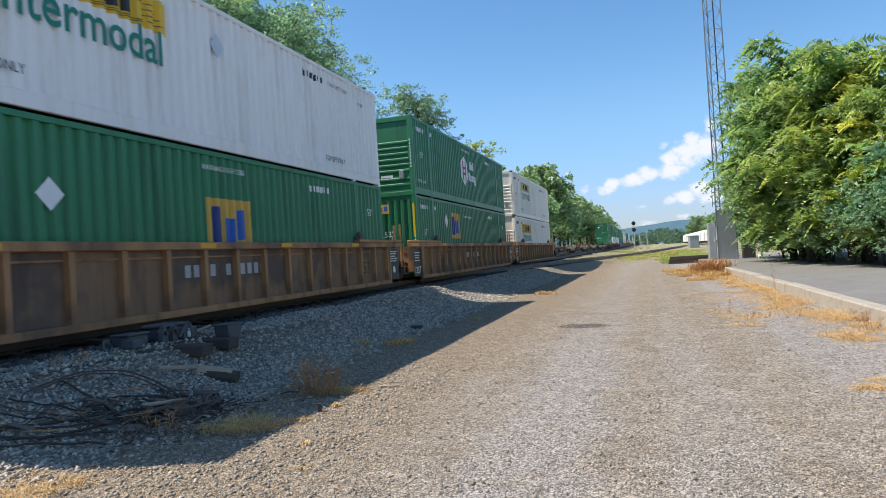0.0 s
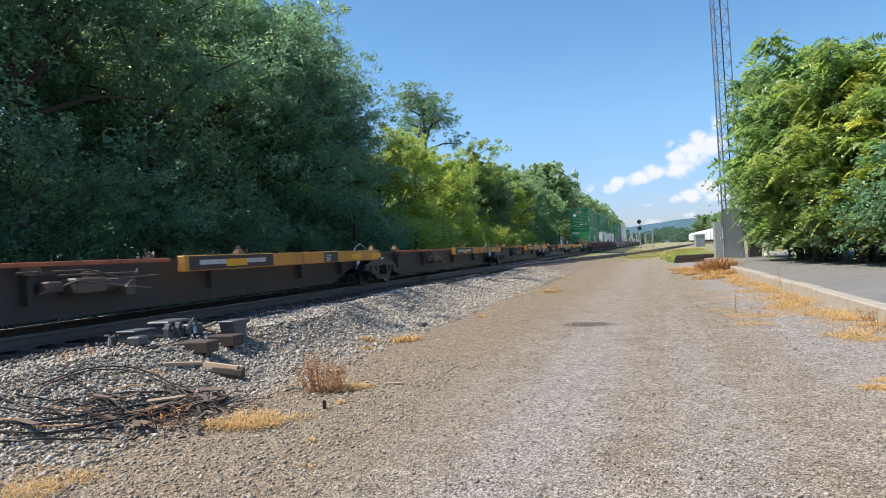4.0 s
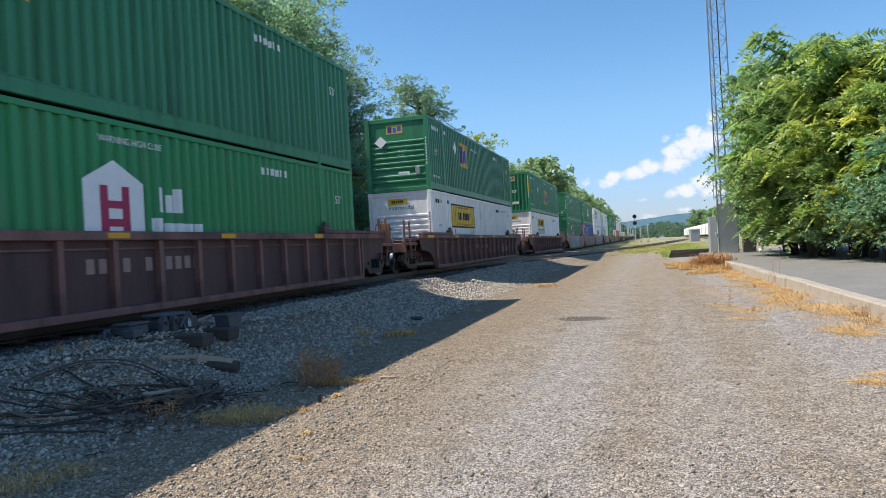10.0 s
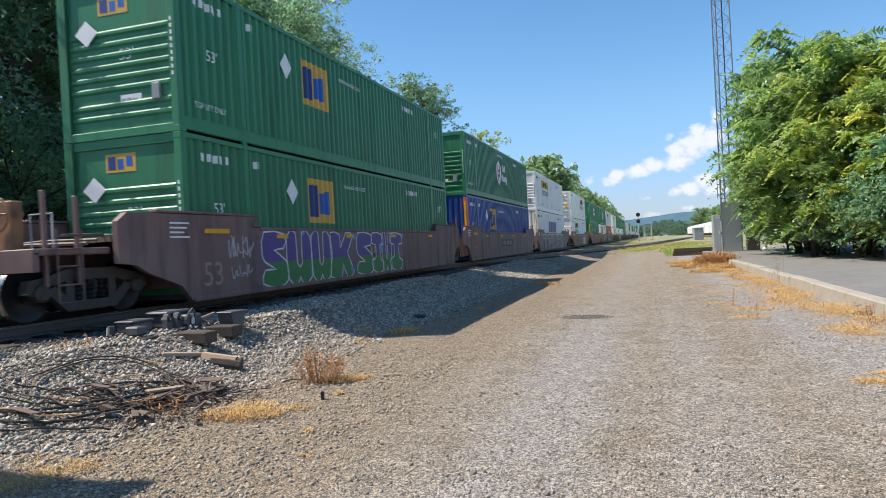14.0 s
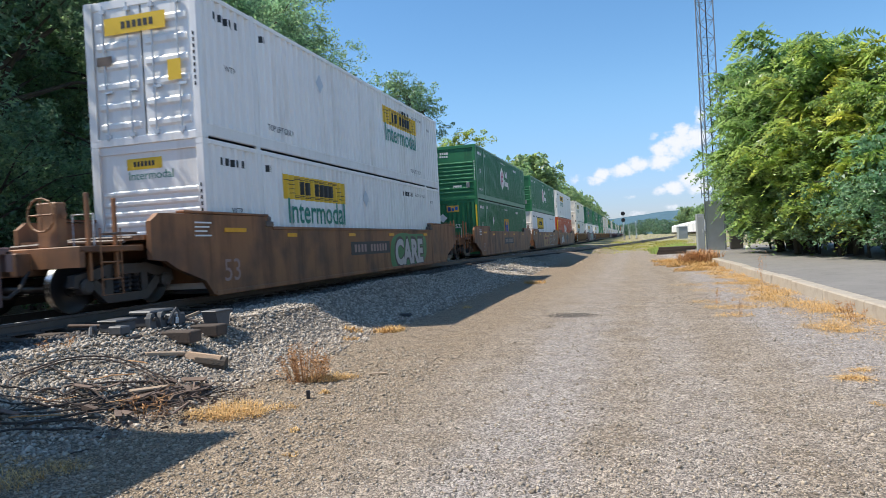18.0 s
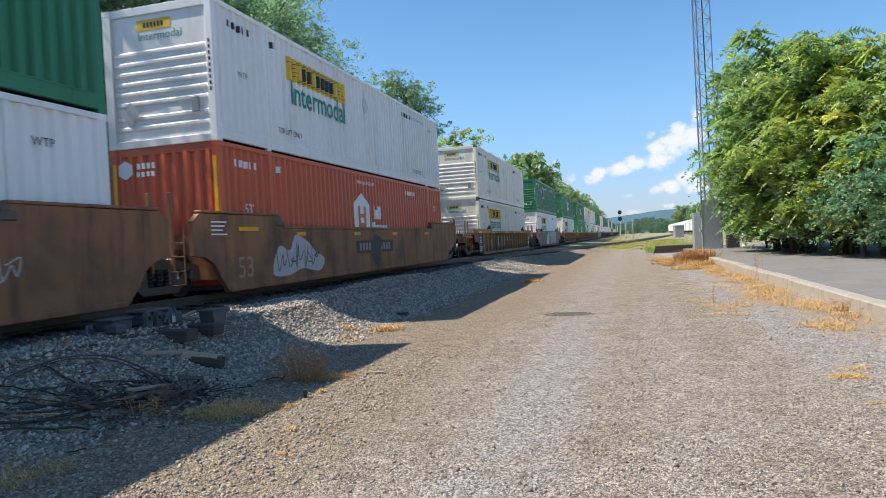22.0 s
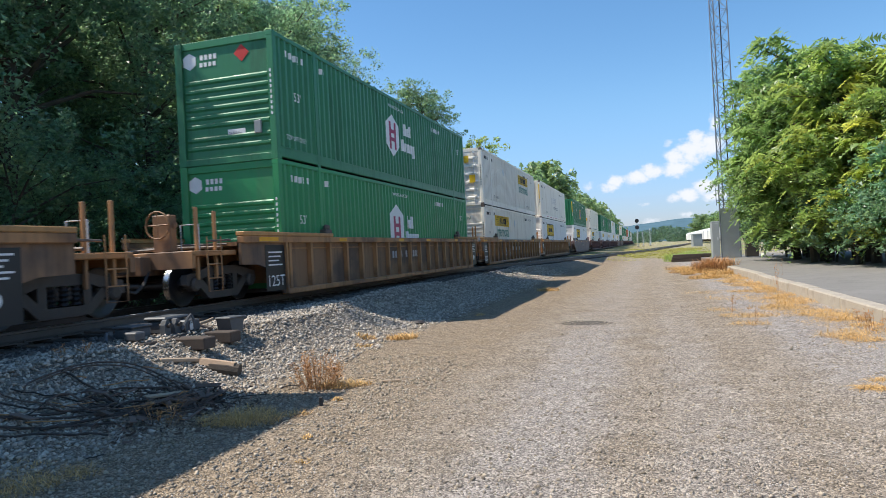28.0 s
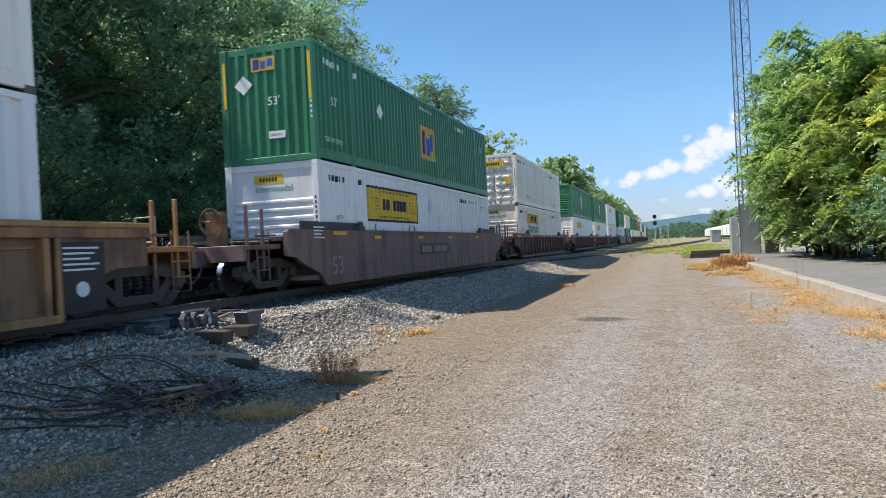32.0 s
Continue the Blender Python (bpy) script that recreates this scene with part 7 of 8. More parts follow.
def build_woods():
    g = "woods beside the track"
    dark, edge = "tall dark green broadleaf tree in the wood", "dark green broadleaf tree at the wood's edge"
    kinds = [broad_tree(11, 20.0, 5.6, 38000, 0.145, M_LEAF_WOOD, dark),
             broad_tree(12, 19.0, 5.2, 38000, 0.140, M_LEAF_WOOD, dark, gaps=0.4),
             broad_tree(13, 20.5, 5.2, 34000, 0.145, M_LEAF_WOOD, dark, gaps=0.6),
             broad_tree(14, 12.5, 4.6, 36000, 0.135, M_LEAF_LIME, "yellow-green broadleaf tree beside the track", low=0.10),
             broad_tree(15, 5.0, 2.8, 8500, 0.11, M_LEAF_WOOD, "dense green shrub at the wood's edge", low=0.06),
             broad_tree(16, 19.0, 4.2, 11000, 0.14, M_LEAF_WOOD, "slender open-crowned locust tree", low=0.60, gaps=0.9),
             broad_tree(19, 11.5, 4.6, 24000, 0.17, M_LEAF_MID, "mid green broadleaf tree beside the track", low=0.08),
             broad_tree(20, 10.5, 4.2, 22000, 0.17, M_LEAF_MID, "mid green broadleaf tree beside the track", low=0.08),
             broad_tree(21, 14.0, 4.7, 46000, 0.098, M_LEAF_WOOD, edge, low=0.08, gaps=0.2, limbs=34),
             broad_tree(22, 14.5, 4.5, 46000, 0.098, M_LEAF_WOOD, edge, low=0.06, gaps=0.2, limbs=34),
             broad_tree(23, 11.5, 4.9, 15000, 0.24, M_LEAF_WOOD, dark, low=0.04, gaps=0.1),
             broad_tree(24, 11.0, 4.9, 15000, 0.24, M_LEAF_WOOD, dark, low=0.04, gaps=0.1),
             broad_tree(25, 4.6, 2.8, 9000, 0.11, M_LEAF_LIME, "shrub at the wood's edge, sunlight painted in as yellow-green", low=0.06),
             broad_tree(26, 5.0, 2.8, 15000, 0.075, M_LEAF_WOOD, "dense green shrub at the wood's edge", low=0.06)]
    far = [broad_tree(17, 17.0, 6.0, 4200, 0.55, M_LEAF_MID, "distant green broadleaf tree beside the track"),
           broad_tree(18, 15.0, 5.5, 4200, 0.52, M_LEAF_MID, "distant green broadleaf tree beside the track")]
    used = set()

    def put(src, x, y, s, turn):
        m = pose(x, y, ground_z(x, y) - 0.1, 0, 0, turn) @ Matrix.Diagonal((s, s, s, 1))
        if src.name not in used:
            used.add(src.name)
            src.matrix_basis = m
            tagged(src, group=g)
            return src
        c = copy_thing(src, pose(x, y, ground_z(x, y) - 0.1, 0, 0, turn))
        c.scale = (s, s, s)
        return tagged(c, group=g)

    back = ((1, -27.0, 24, 0.85), (2, -25.0, 31, 1.0), (0, -24.5, 38, 0.95), (2, -25.5, 43.0, 0.94), (6, -28.0, 50, 0.9), (7, -27.0, 57, 0.9), (5, -23.0, 70.5, 1.03), (6, -27.5, 66, 0.85), (6, -27.5, 75, 0.95), (7, -26.0, 84, 1.1), (6, -26.0, 92, 1.2), (0, -28, 103, 0.72), (2, -26.0, 113, 0.74),
            (10, -27.0, 7, 1.35), (11, -29.0, 13, 1.3), (10, -28.0, 18.5, 1.35), (11, -30.0, 25, 1.35), (10, -30.5, 32, 1.35), (11, -31.0, 39, 1.35), (10, -31.0, 46, 1.2), (11, -24.5, 35, 0.55))
    front = ((8, -18.4, 10.5, 1.0), (9, -18.8, 16.0, 1.0), (8, -18.0, 21.5, 0.98), (9, -18.8, 27, 0.98), (8, -18.2, 30.5, 1.02), (9, -19.4, 33.8, 1.05), (8, -19.2, 37.4, 1.02), (9, -22.5, 43.0, 0.98), (3, -18.0, 44.0, 0.74), (3, -18.6, 49.0, 0.84), (3, -19.4, 55.0, 0.98), (3, -19.8, 61, 0.98), (6, -19.8, 66, 0.84), (3, -18.8, 69, 1.0), (7, -17.8, 74, 0.95), (3, -19.0, 79, 1.05), (7, -17.6, 84, 1.0), (6, -19.5, 89, 1.12), (6, -18.0, 95, 1.06), (7, -19.0, 101, 1.05), (7, -18.0, 107, 1.1))
    for j, (k, x, y, s) in enumerate(back + front):
        put(kinds[k], x, y, s, 67 * j)
    rnd = random.Random(21)
    for j in range(42):
        y = 8 + j * 2.35
        # on this stretch the shrubs' sunlight is put into a paler leaf colour
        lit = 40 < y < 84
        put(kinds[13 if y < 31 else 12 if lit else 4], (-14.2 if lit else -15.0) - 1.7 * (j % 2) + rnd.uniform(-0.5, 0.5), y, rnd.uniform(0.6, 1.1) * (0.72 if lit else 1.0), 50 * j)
    for j in range(34):
        y = 112 + j * 9.5
        put(far[0 if j % 3 else 1], -19.5 + rnd.uniform(-2, 2), y, rnd.uniform(0.72, 0.94), 80 * j)
        if j % 2:
            put(far[0], -29 + rnd.uniform(-2, 2), y + 3, rnd.uniform(0.80, 0.96), 35 * j)
    # wooded rise behind the parked wagons
    for j in range(12):
        put(far[0 if j % 3 else 1], 20 + 2.6 * j + rnd.uniform(-1, 1), 300 + 14 * (j % 3) + rnd.uniform(-6, 6), (0.62 + 0.036 * j) * rnd.uniform(0.92, 1.06), 71 * j)


build_woods()

A1, A2, A3 = frond_tree(31, 7.6, 2.6, 1800, M_LEAF_AIL), frond_tree(32, 8.4, 2.9, 1900, M_LEAF_AIL), frond_tree(35, 7.8, 2.7, 1800, M_LEAF_AIL_Y_SUN)
B1 = tagged(broad_tree(33, 7.0, 3.2, 26000, 0.11, M_LEAF_AIL, "leafy green tree overhanging the platform", low=0.16), group="trees behind the platform")
B2 = tagged(broad_tree(34, 2.6, 1.7, 7000, 0.09, M_LEAF_WOOD, "dark green shrub under the platform trees", low=0.05), group="trees behind the platform")
first = set()
# A3 on the right: sunlit side given by its lighter leaf colour
for src, x, y, s, turn in ((A2, 8.3, 42.0, 1.14, 0), (A1, 7.4, 37.0, 1.30, 40), (A1, 7.4, 33.0, 1.26, 110), (A3, 8.1, 29.6, 1.07, 200), (A3, 8.7, 26.5, 0.80, 260), (A3, 9.5, 24.0, 0.68, 300), (A2, 10.4, 30.5, 0.70, 20), (A1, 9.6, 36.0, 1.05, 150), (A1, 10.0, 22.0, 0.62, 80),
                           (B1, 8.0, 39.4, 1.10, 60), (B1, 7.8, 34.8, 1.12, 130), (B1, 8.5, 31.0, 1.0, 250), (B1, 9.0, 28.0, 0.86, 20), (B1, 9.7, 25.2, 0.78, 90),
                           (B2, 8.6, 45.5, 1.3, 100), (B2, 7.5, 42.0, 1.2, 200), (B2, 7.3, 38.5, 1.2, 300), (B2, 7.5, 35.2, 1.2, 50), (B2, 7.6, 32.2, 1.1, 20), (B2, 7.8, 29.4, 1.1, 70), (B2, 7.9, 26.6, 1.0, 140), (B2, 8.1, 24.2, 1.0, 210), (B2, 8.6, 40.0, 1.6, 250), (B2, 9.0, 34.0, 1.6, 10), (B2, 9.4, 29.0, 1.5, 85), (B2, 9.8, 25.0, 1.5, 160)):
    o = copy_thing(src, Matrix()) if src.name in first else src
    first.add(src.name)
    o.matrix_basis = pose(x, y, 0.27, 0, 0, turn)
    o.scale = (s, s, s)


# ---- lattice radio mast with a sheeted foot, and cabinets ----
def build_tower():
    t = thing("radio_tower", "grey lattice radio tower with sheet-metal anti-climb foot", "tower", pose(4.86, 45.6, 0.27, 0, 0, 12))
    w0, w1, H = 0.66, 0.58, 30.0
    legs = []
    for k in range(3):
        a = radians(90 + 120 * k)
        p0, p1 = Vector((w0 * math.cos(a), w0 * math.sin(a), 0)), Vector((w1 * math.cos(a), w1 * math.sin(a), H))
        legs.append((p0, p1))
        part("leg", Shape().tube(p0, p1, 0.045, 0.038, 8), M_TOWER, t)
    n = 27
    for k in range(n):
        q0, q1 = k / n, (k + 1) / n
        for i in range(3):
            a, b = legs[i], legs[(i + 1) % 3]
            A0, A1_, B0, B1 = a[0].lerp(a[1], q0), a[0].lerp(a[1], q1), b[0].lerp(b[1], q0), b[0].lerp(b[1], q1)
            for p, q in ((A0, B1), (B0, A1_), (A1_, B1)):
                part("brace", Shape().tube(p, q, 0.014, n=5), M_TOWER, t)
    s = Shape()
    for i in range(3):
        a, b = legs[i][0] * 1.10, legs[(i + 1) % 3][0] * 1.10
        s.add([tuple(a), tuple(b), tuple(b + Vector((0, 0, 3.1))), tuple(a + Vector((0, 0, 3.1)))], [(0, 1, 2, 3)])
    part("climb_guard", s, M_GALV, t, "dull galvanised sheet panels")
    part("feed_line", Shape().tube((0.1, -0.3, 0.2), (0.08, -0.25, H), 0.035, n=6), M_DARK, t)
    part("antenna_bracket", Shape().tube((-0.7, -0.2, 3.6), (0.2, 0.1, 3.6), 0.02).tube((-0.7, -0.2, 3.3), (-0.7, -0.2, 4.4), 0.02), M_TOWER, t)
    c = thing("equipment_cabinet", "grey steel equipment cabinet beside the tower foot", "cabinet", pose(4.12, 46.2, 0.0, 0, 0, 5))
    part("body", Shape().box(-0.22, 0.22, -0.3, 0.3, 0.1, 2.6, 0.02), M_GREYBOX, c)
    part("door", Shape().box(-0.18, 0.18, -0.325, -0.302, 0.3, 2.45, 0.01), M_GREYBOX, c)
    part("plinth", Shape().box(-0.34, 0.34, -0.34, 0.34, -0.1, 0.1, 0.01), M_CONC, c)
    part("latch", Shape().box(0.08, 0.13, -0.36, -0.325, 1.4, 1.6, 0.01), M_GALV, c)
    d = thing("utility_cabinet", "dark utility cabinet under the platform trees", "cabinet", pose(6.0, 44.5, 0.27))
    part("body", Shape().box(-0.35, 0.35, -0.3, 0.3, 0.05, 1.7, 0.02), M_DARK, d)
    part("lid", Shape().box(-0.39, 0.39, -0.34, 0.34, 1.7, 1.78, 0.02), M_DARK, d)


build_tower()


def build_signal(x, y, h, heads):
    s = thing("railway_signal", "black colour-light railway signal on a slim mast", "signal", pose(x, y, ground_z(x, y)))
    part("mast", Shape().tube((0, 0, 0), (0, 0, h), 0.09, 0.07, 8), M_GALV, s)
    part("base", Shape().box(-0.3, 0.3, -0.3, 0.3, -0.1, 0.25, 0.02), M_CONC, s)
    for k in range(heads):
        z = h - 0.3 - 1.5 * k
        hd = part("signal_head", Shape().lathe([(-0.06, 0.46), (0.02, 0.46)], 18, "x", (0, 0, 0)).box(-0.3, 0.1, -0.2, 0.2, -0.2, 0.2), M_BLACK, s, at=pose(0, -0.15, z, 0, 0, -90))
        part("lens", Shape().lathe([(0.02, 0.10), (0.05, 0.10)], 10, "x", (0, 0, 0)), M_LAMP_RED, hd)
    part("ladder", Shape().path([(0.25, 0.1, 0.2), (0.25, 0.1, h)], 0.02).path([(-0.25, 0.1, 0.2), (-0.25, 0.1, h)], 0.02), M_GALV, s)


build_signal(-2.2, 160, 6.3, 2)
build_signal(-1.1, 172, 3.6, 0)
build_signal(0.6, 176, 4.4, 0)


def build_far_side():
    for k, (x, y, turn) in enumerate([(18.4 + 0.1 * j, 204 + 16.6 * j, -0.4) for j in range(9)]):
        h = thing("hopper_wagon", "white covered hopper wagon parked on the far siding", "rail wagon", pose(x, y, 0.5, 0, 0, turn), group="parked wagons")
        prof = [(-1.5, 0.8), (1.5, 0.8), (1.5, 3.2), (1.25, 3.75), (0.7, 4.0), (-0.7, 4.0), (-1.25, 3.75), (-1.5, 3.2)]
        v = [(px, yy, pz) for yy in (-7.2, 7.2) for px, pz in prof]
        nn = len(prof)
        f = [tuple(range(nn)), tuple(reversed(range(nn, 2 * nn)))] + [((i + 1) % nn, i, i + nn, (i + 1) % nn + nn) for i in range(nn)]
        part("body", Shape().add(v, f), M_WHITE, h)
        part("hatch", Shape().box(-0.4, 0.4, -6, 6, 4.0, 4.15, 0.03), M_WHITE, h)
        part("underframe", Shape().box(-1.2, 1.2, -7.4, 7.4, 0.55, 0.8), M_DARK, h)
        for q in (-5.5, 5.5):
            bogie(h, q)
    b = thing("relay_hut", "grey corrugated relay hut in the grass", "hut", pose(10.0, 150, 0, 0, 0, 5))
    part("wall", corr_sheet(0, 2.9, 0, 2.5, 0.9, 0, 1).add([(-0.9, 0, 0), (0.9, 0, 0), (0.9, 0, 2.5), (-0.9, 0, 2.5)], [(0, 1, 2, 3)]).add([(-0.9, 2.9, 0), (0.9, 2.9, 0), (0.9, 2.9, 2.5), (-0.9, 2.9, 2.5), (-0.9, 0, 0), (-0.9, 0, 2.5)], [(0, 1, 2, 3), (0, 4, 5, 3)]), M_GREYBOX, b)
    part("roof", Shape().box(-1.0, 1.0, -0.1, 3.0, 2.5, 2.62, 0.02), M_GALV, b)


build_far_side()

# ---- loose stone, dry grass and clutter in the yard ----
def stone_field(name, label, pts, sizes, mat, seed):
    """Many small angular stones in one mesh."""
    rng = np.random.default_rng(seed)
    n = len(pts)
    block = np.array([(-1, 0, 0), (1, 0, 0), (0, -1, 0), (0, 1, 0), (0, 0, -1), (0, 0, 1)], float)
    faces = np.array([(0, 2, 5), (2, 1, 5), (1, 3, 5), (3, 0, 5), (2, 0, 4), (1, 2, 4), (3, 1, 4), (0, 3, 4)])
    v = (block[None] * rng.uniform(0.8, 1.35, size=(n, 6, 1)) + rng.uniform(-0.5, 0.5, size=(n, 6, 3))) * np.array([1.0, 0.8, 0.7]) * sizes[:, None, None]
    a = rng.uniform(0, 2 * math.pi, n)
    b = rng.uniform(-0.7, 0.7, n)
    ca, sa, cb, sb = np.cos(a), np.sin(a), np.cos(b), np.sin(b)
    y2 = v[..., 1] * cb[:, None] - v[..., 2] * sb[:, None]
    z2 = v[..., 1] * sb[:, None] + v[..., 2] * cb[:, None]
    x3 = v[..., 0] * ca[:, None] - y2 * sa[:, None]
    y3 = v[..., 0] * sa[:, None] + y2 * ca[:, None]
    v = np.stack([x3, y3, z2], -1) + pts[:, None, :]
    f = (faces[None] + 6 * np.arange(n)[:, None, None]).reshape(-1, 3)
    return tagged(new(name, fast_mesh(name, v.reshape(-1, 3), f, mat)), label, "gravel", kind="stuff")


def scatter(rng, n, x0, x1, y0, y1, power, keep=None):
    x = rng.uniform(x0, x1, n)
    y = y0 + (y1 - y0) * rng.uniform(0, 1, n) ** power
    if keep is not None:
        k = keep(x, y, rng)
        x, y = x[k], y[k]
    return np.array([(a, b, ground_z(a, b)) for a, b in zip(x, y)])


def build_stones():
    rng = np.random.default_rng(77)
    p = scatter(rng, 32000, -7.15, -4.3, 2.2, 40, 1.8, lambda x, y, r: (r.uniform(0, 1, len(x)) < np.clip((-4.3 - x) / 0.9, 0.04, 1)) & ~((x < -6.3) & (y > 6.9) & (y < 9.2) & (r.uniform(0, 1, len(x)) < 0.6)))
    size = rng.uniform(0.016, 0.034, len(p)) * np.clip(0.85 + p[:, 1] / 40, 0.85, 1.6)
    p[:, 2] += size * 0.25
    stone_field("ballast", "grey crushed ballast stones beside the track", p, size, M_STONE, 1)
    # stones by the rails: oil stain plus wagon shade in one dark colour
    o = scatter(rng, 9500, -10.3, -6.95, 4.0, 30, 1.6)
    size = rng.uniform(0.018, 0.036, len(o)) * np.clip(0.85 + o[:, 1] / 40, 0.85, 1.6)
    stone_field("ballast", "oily ballast stones between the ties, wagon shade painted in", o, size, M_OIL_SHADE_STONE, 4)
    q = scatter(rng, 24000, -5.2, 3.5, 3.2, 17, 1.9)
    size = 0.004 + 0.014 * rng.uniform(0, 1, len(q)) ** 3 + 0.004 * rng.uniform(0, 1, len(q))
    q[:, 2] += size * 0.2
    stone_field("pebbles", "mixed grey and tan pebbles on the lane", q, size, M_PEBBLE, 2)
    q = scatter(rng, 15000, -3.2, 2.6, 3.2, 8.5, 1.5)
    size = rng.uniform(0.003, 0.009, len(q))
    q[:, 2] += size * 0.2
    stone_field("pebbles", "fine pale grey gravel on the lane", q, size, M_FINE, 5)
    w = scatter(rng, 4200, -5.6, -2.4, 3.2, 9.5, 1.3)
    size = rng.uniform(0.008, 0.024, len(w))
    w[:, 2] += size * 0.15
    stone_field("coarse_gravel", "coarse tan and grey stones along the lane's edge", w, size, M_PEBBLE, 3)


build_stones()


def grass_patch(name, label, spots, mat, seed, flat=0.5, width=0.004):
    """Blades in one mesh; spots are (x, y, radius, blades, height)."""
    rng = np.random.default_rng(seed)
    P = []
    for x, y, r, n, h in spots:
        a, d = rng.uniform(0, 2 * math.pi, n), r * np.sqrt(rng.uniform(0, 1, n))
        px, py = x + d * np.cos(a), y + d * np.sin(a) * 0.8
        z = np.array([ground_z(u, v) for u, v in zip(px, py)]) - 0.01
        base = np.stack([px, py, z], 1)
        t = rng.uniform(0, 2 * math.pi, n)
        lean = rng.uniform(0.2, 1.6, n) * flat
        hh = h * rng.uniform(0.45, 1.15, n)
        d1 = np.stack([np.cos(t) * lean, np.sin(t) * lean, np.ones(n)], 1)
        d1 /= np.linalg.norm(d1, axis=1, keepdims=True)
        mid = base + d1 * hh[:, None] * 0.55
        d2 = d1 * 0.6 + np.stack([np.cos(t) * 0.8, np.sin(t) * 0.8, -0.25 * np.ones(n)], 1) * flat
        tip = mid + d2 * hh[:, None] * 0.45
        side = np.stack([-np.sin(t), np.cos(t), np.zeros(n)], 1) * (width * rng.uniform(0.7, 1.5, n))[:, None]
        P.append(np.stack([base - side, base + side, mid + side * 0.8, mid - side * 0.8, mid - side * 0.8, mid + side * 0.8, tip + side * 0.15, tip - side * 0.15], 1))
    v = np.concatenate(P).reshape(-1, 3)
    f = np.arange(len(v)).reshape(-1, 4)
    return tagged(new(name, fast_mesh(name, v, f, mat)), label, "grass", kind="stuff")


STRAW = "dry golden straw lying on the gravel"
grass_patch("dry_grass", STRAW, [(-4.05, 5.62, 0.26, 420, 0.15), (-3.75, 5.65, 0.30, 700, 0.15), (-3.95, 5.95, 0.25, 260, 0.14), (-3.45, 5.95, 0.15, 160, 0.10)], M_STRAW, 41, 1.1, 0.0022)
grass_patch("dry_grass", STRAW, [(-4.42, 3.72, 0.30, 420, 0.14), (-4.25, 4.05, 0.22, 200, 0.12), (-4.7, 4.05, 0.2, 120, 0.1)], M_STRAW, 42, 1.4, 0.002)
grass_patch("dry_grass", STRAW, [(-3.62, 7.35, 0.25, 500, 0.15), (-3.4, 7.45, 0.15, 150, 0.1)], M_STRAW, 43, 1.1, 0.0025)
grass_patch("dry_grass", STRAW, [(-4.41, 11.55, 0.30, 420, 0.16), (-5.0, 11.3, 0.18, 130, 0.14), (-4.75, 10.6, 0.15, 90, 0.1)], M_STRAW, 44, 0.8, 0.005)
grass_patch("dry_grass", STRAW, [(-3.41, 23.5, 0.4, 260, 0.2), (-3.9, 15.5, 0.12, 60, 0.12), (-2.9, 5.2, 0.06, 40, 0.06), (-3.3, 6.6, 0.06, 60, 0.07), (-2.6, 4.6, 0.05, 30, 0.05)], M_STRAW, 45, 0.8, 0.006)
rs = random.Random(8)
grass_patch("dry_grass", "tangled dry straw along the platform edge", [(kerb_x(y) - rs.uniform(0.15, 1.0) * (0.5 + 0.5 * math.sin(y * 1.3) ** 2), y, rs.uniform(0.25, 0.85), 320, rs.uniform(0.10, 0.26)) for y in np.arange(10.5, 33, 0.40)], M_STRAW, 46, 2.4, 0.0030)
grass_patch("dry_grass", "tall tangle of dry brown grass at the platform's end", [(2.0 + rs.uniform(-0.7, 1.9), 27 + rs.uniform(0, 11), rs.uniform(0.3, 0.7), 420, rs.uniform(0.20, 0.46)) for _ in range(38)], M_STRAW, 47, 1.5, 0.0045)
grass_patch("dry_grass", "tall brown dead grass at the platform's end", [(3.0 + rs.uniform(-0.6, 0.7), 32.5 + rs.uniform(0, 4), 0.5, 260, rs.uniform(0.55, 0.85)) for _ in range(9)], M_DEADWEED, 48, 0.45, 0.010)
grass_patch("dry_grass", STRAW, [(1.66, 12.9, 0.35, 260, 0.15), (1.75, 14.2, 0.5, 420, 0.16), (1.45, 15.4, 0.4, 200, 0.13), (2.3, 14.4, 0.6, 360, 0.14), (2.7, 15.6, 0.5, 320, 0.16), (2.02, 7.45, 0.14, 260, 0.12), (2.2, 7.9, 0.10, 120, 0.12), (1.95, 6.4, 0.10, 70, 0.07), (2.2, 18.6, 0.9, 520, 0.15), (1.6, 20.5, 0.7, 300, 0.14), (2.9, 17.0, 0.5, 300, 0.16)], M_STRAW, 49, 2.6, 0.0028)
grass_patch("green_grass", "rough yellow-green grass beyond the lane", [(rs.uniform(-3.0, 7.5), rs.uniform(58, 125), rs.uniform(0.8, 2.2), 70, rs.uniform(0.10, 0.22)) for _ in range(130)], M_GRASS, 50, 0.5, 0.03)
grass_patch("green_grass", "rough yellow-green grass by the tower", [(rs.uniform(1.8, 4.2), rs.uniform(50, 62), rs.uniform(0.5, 1.2), 160, rs.uniform(0.45, 0.95)) for _ in range(30)], M_LEAF_LIME, 51, 0.45, 0.016)


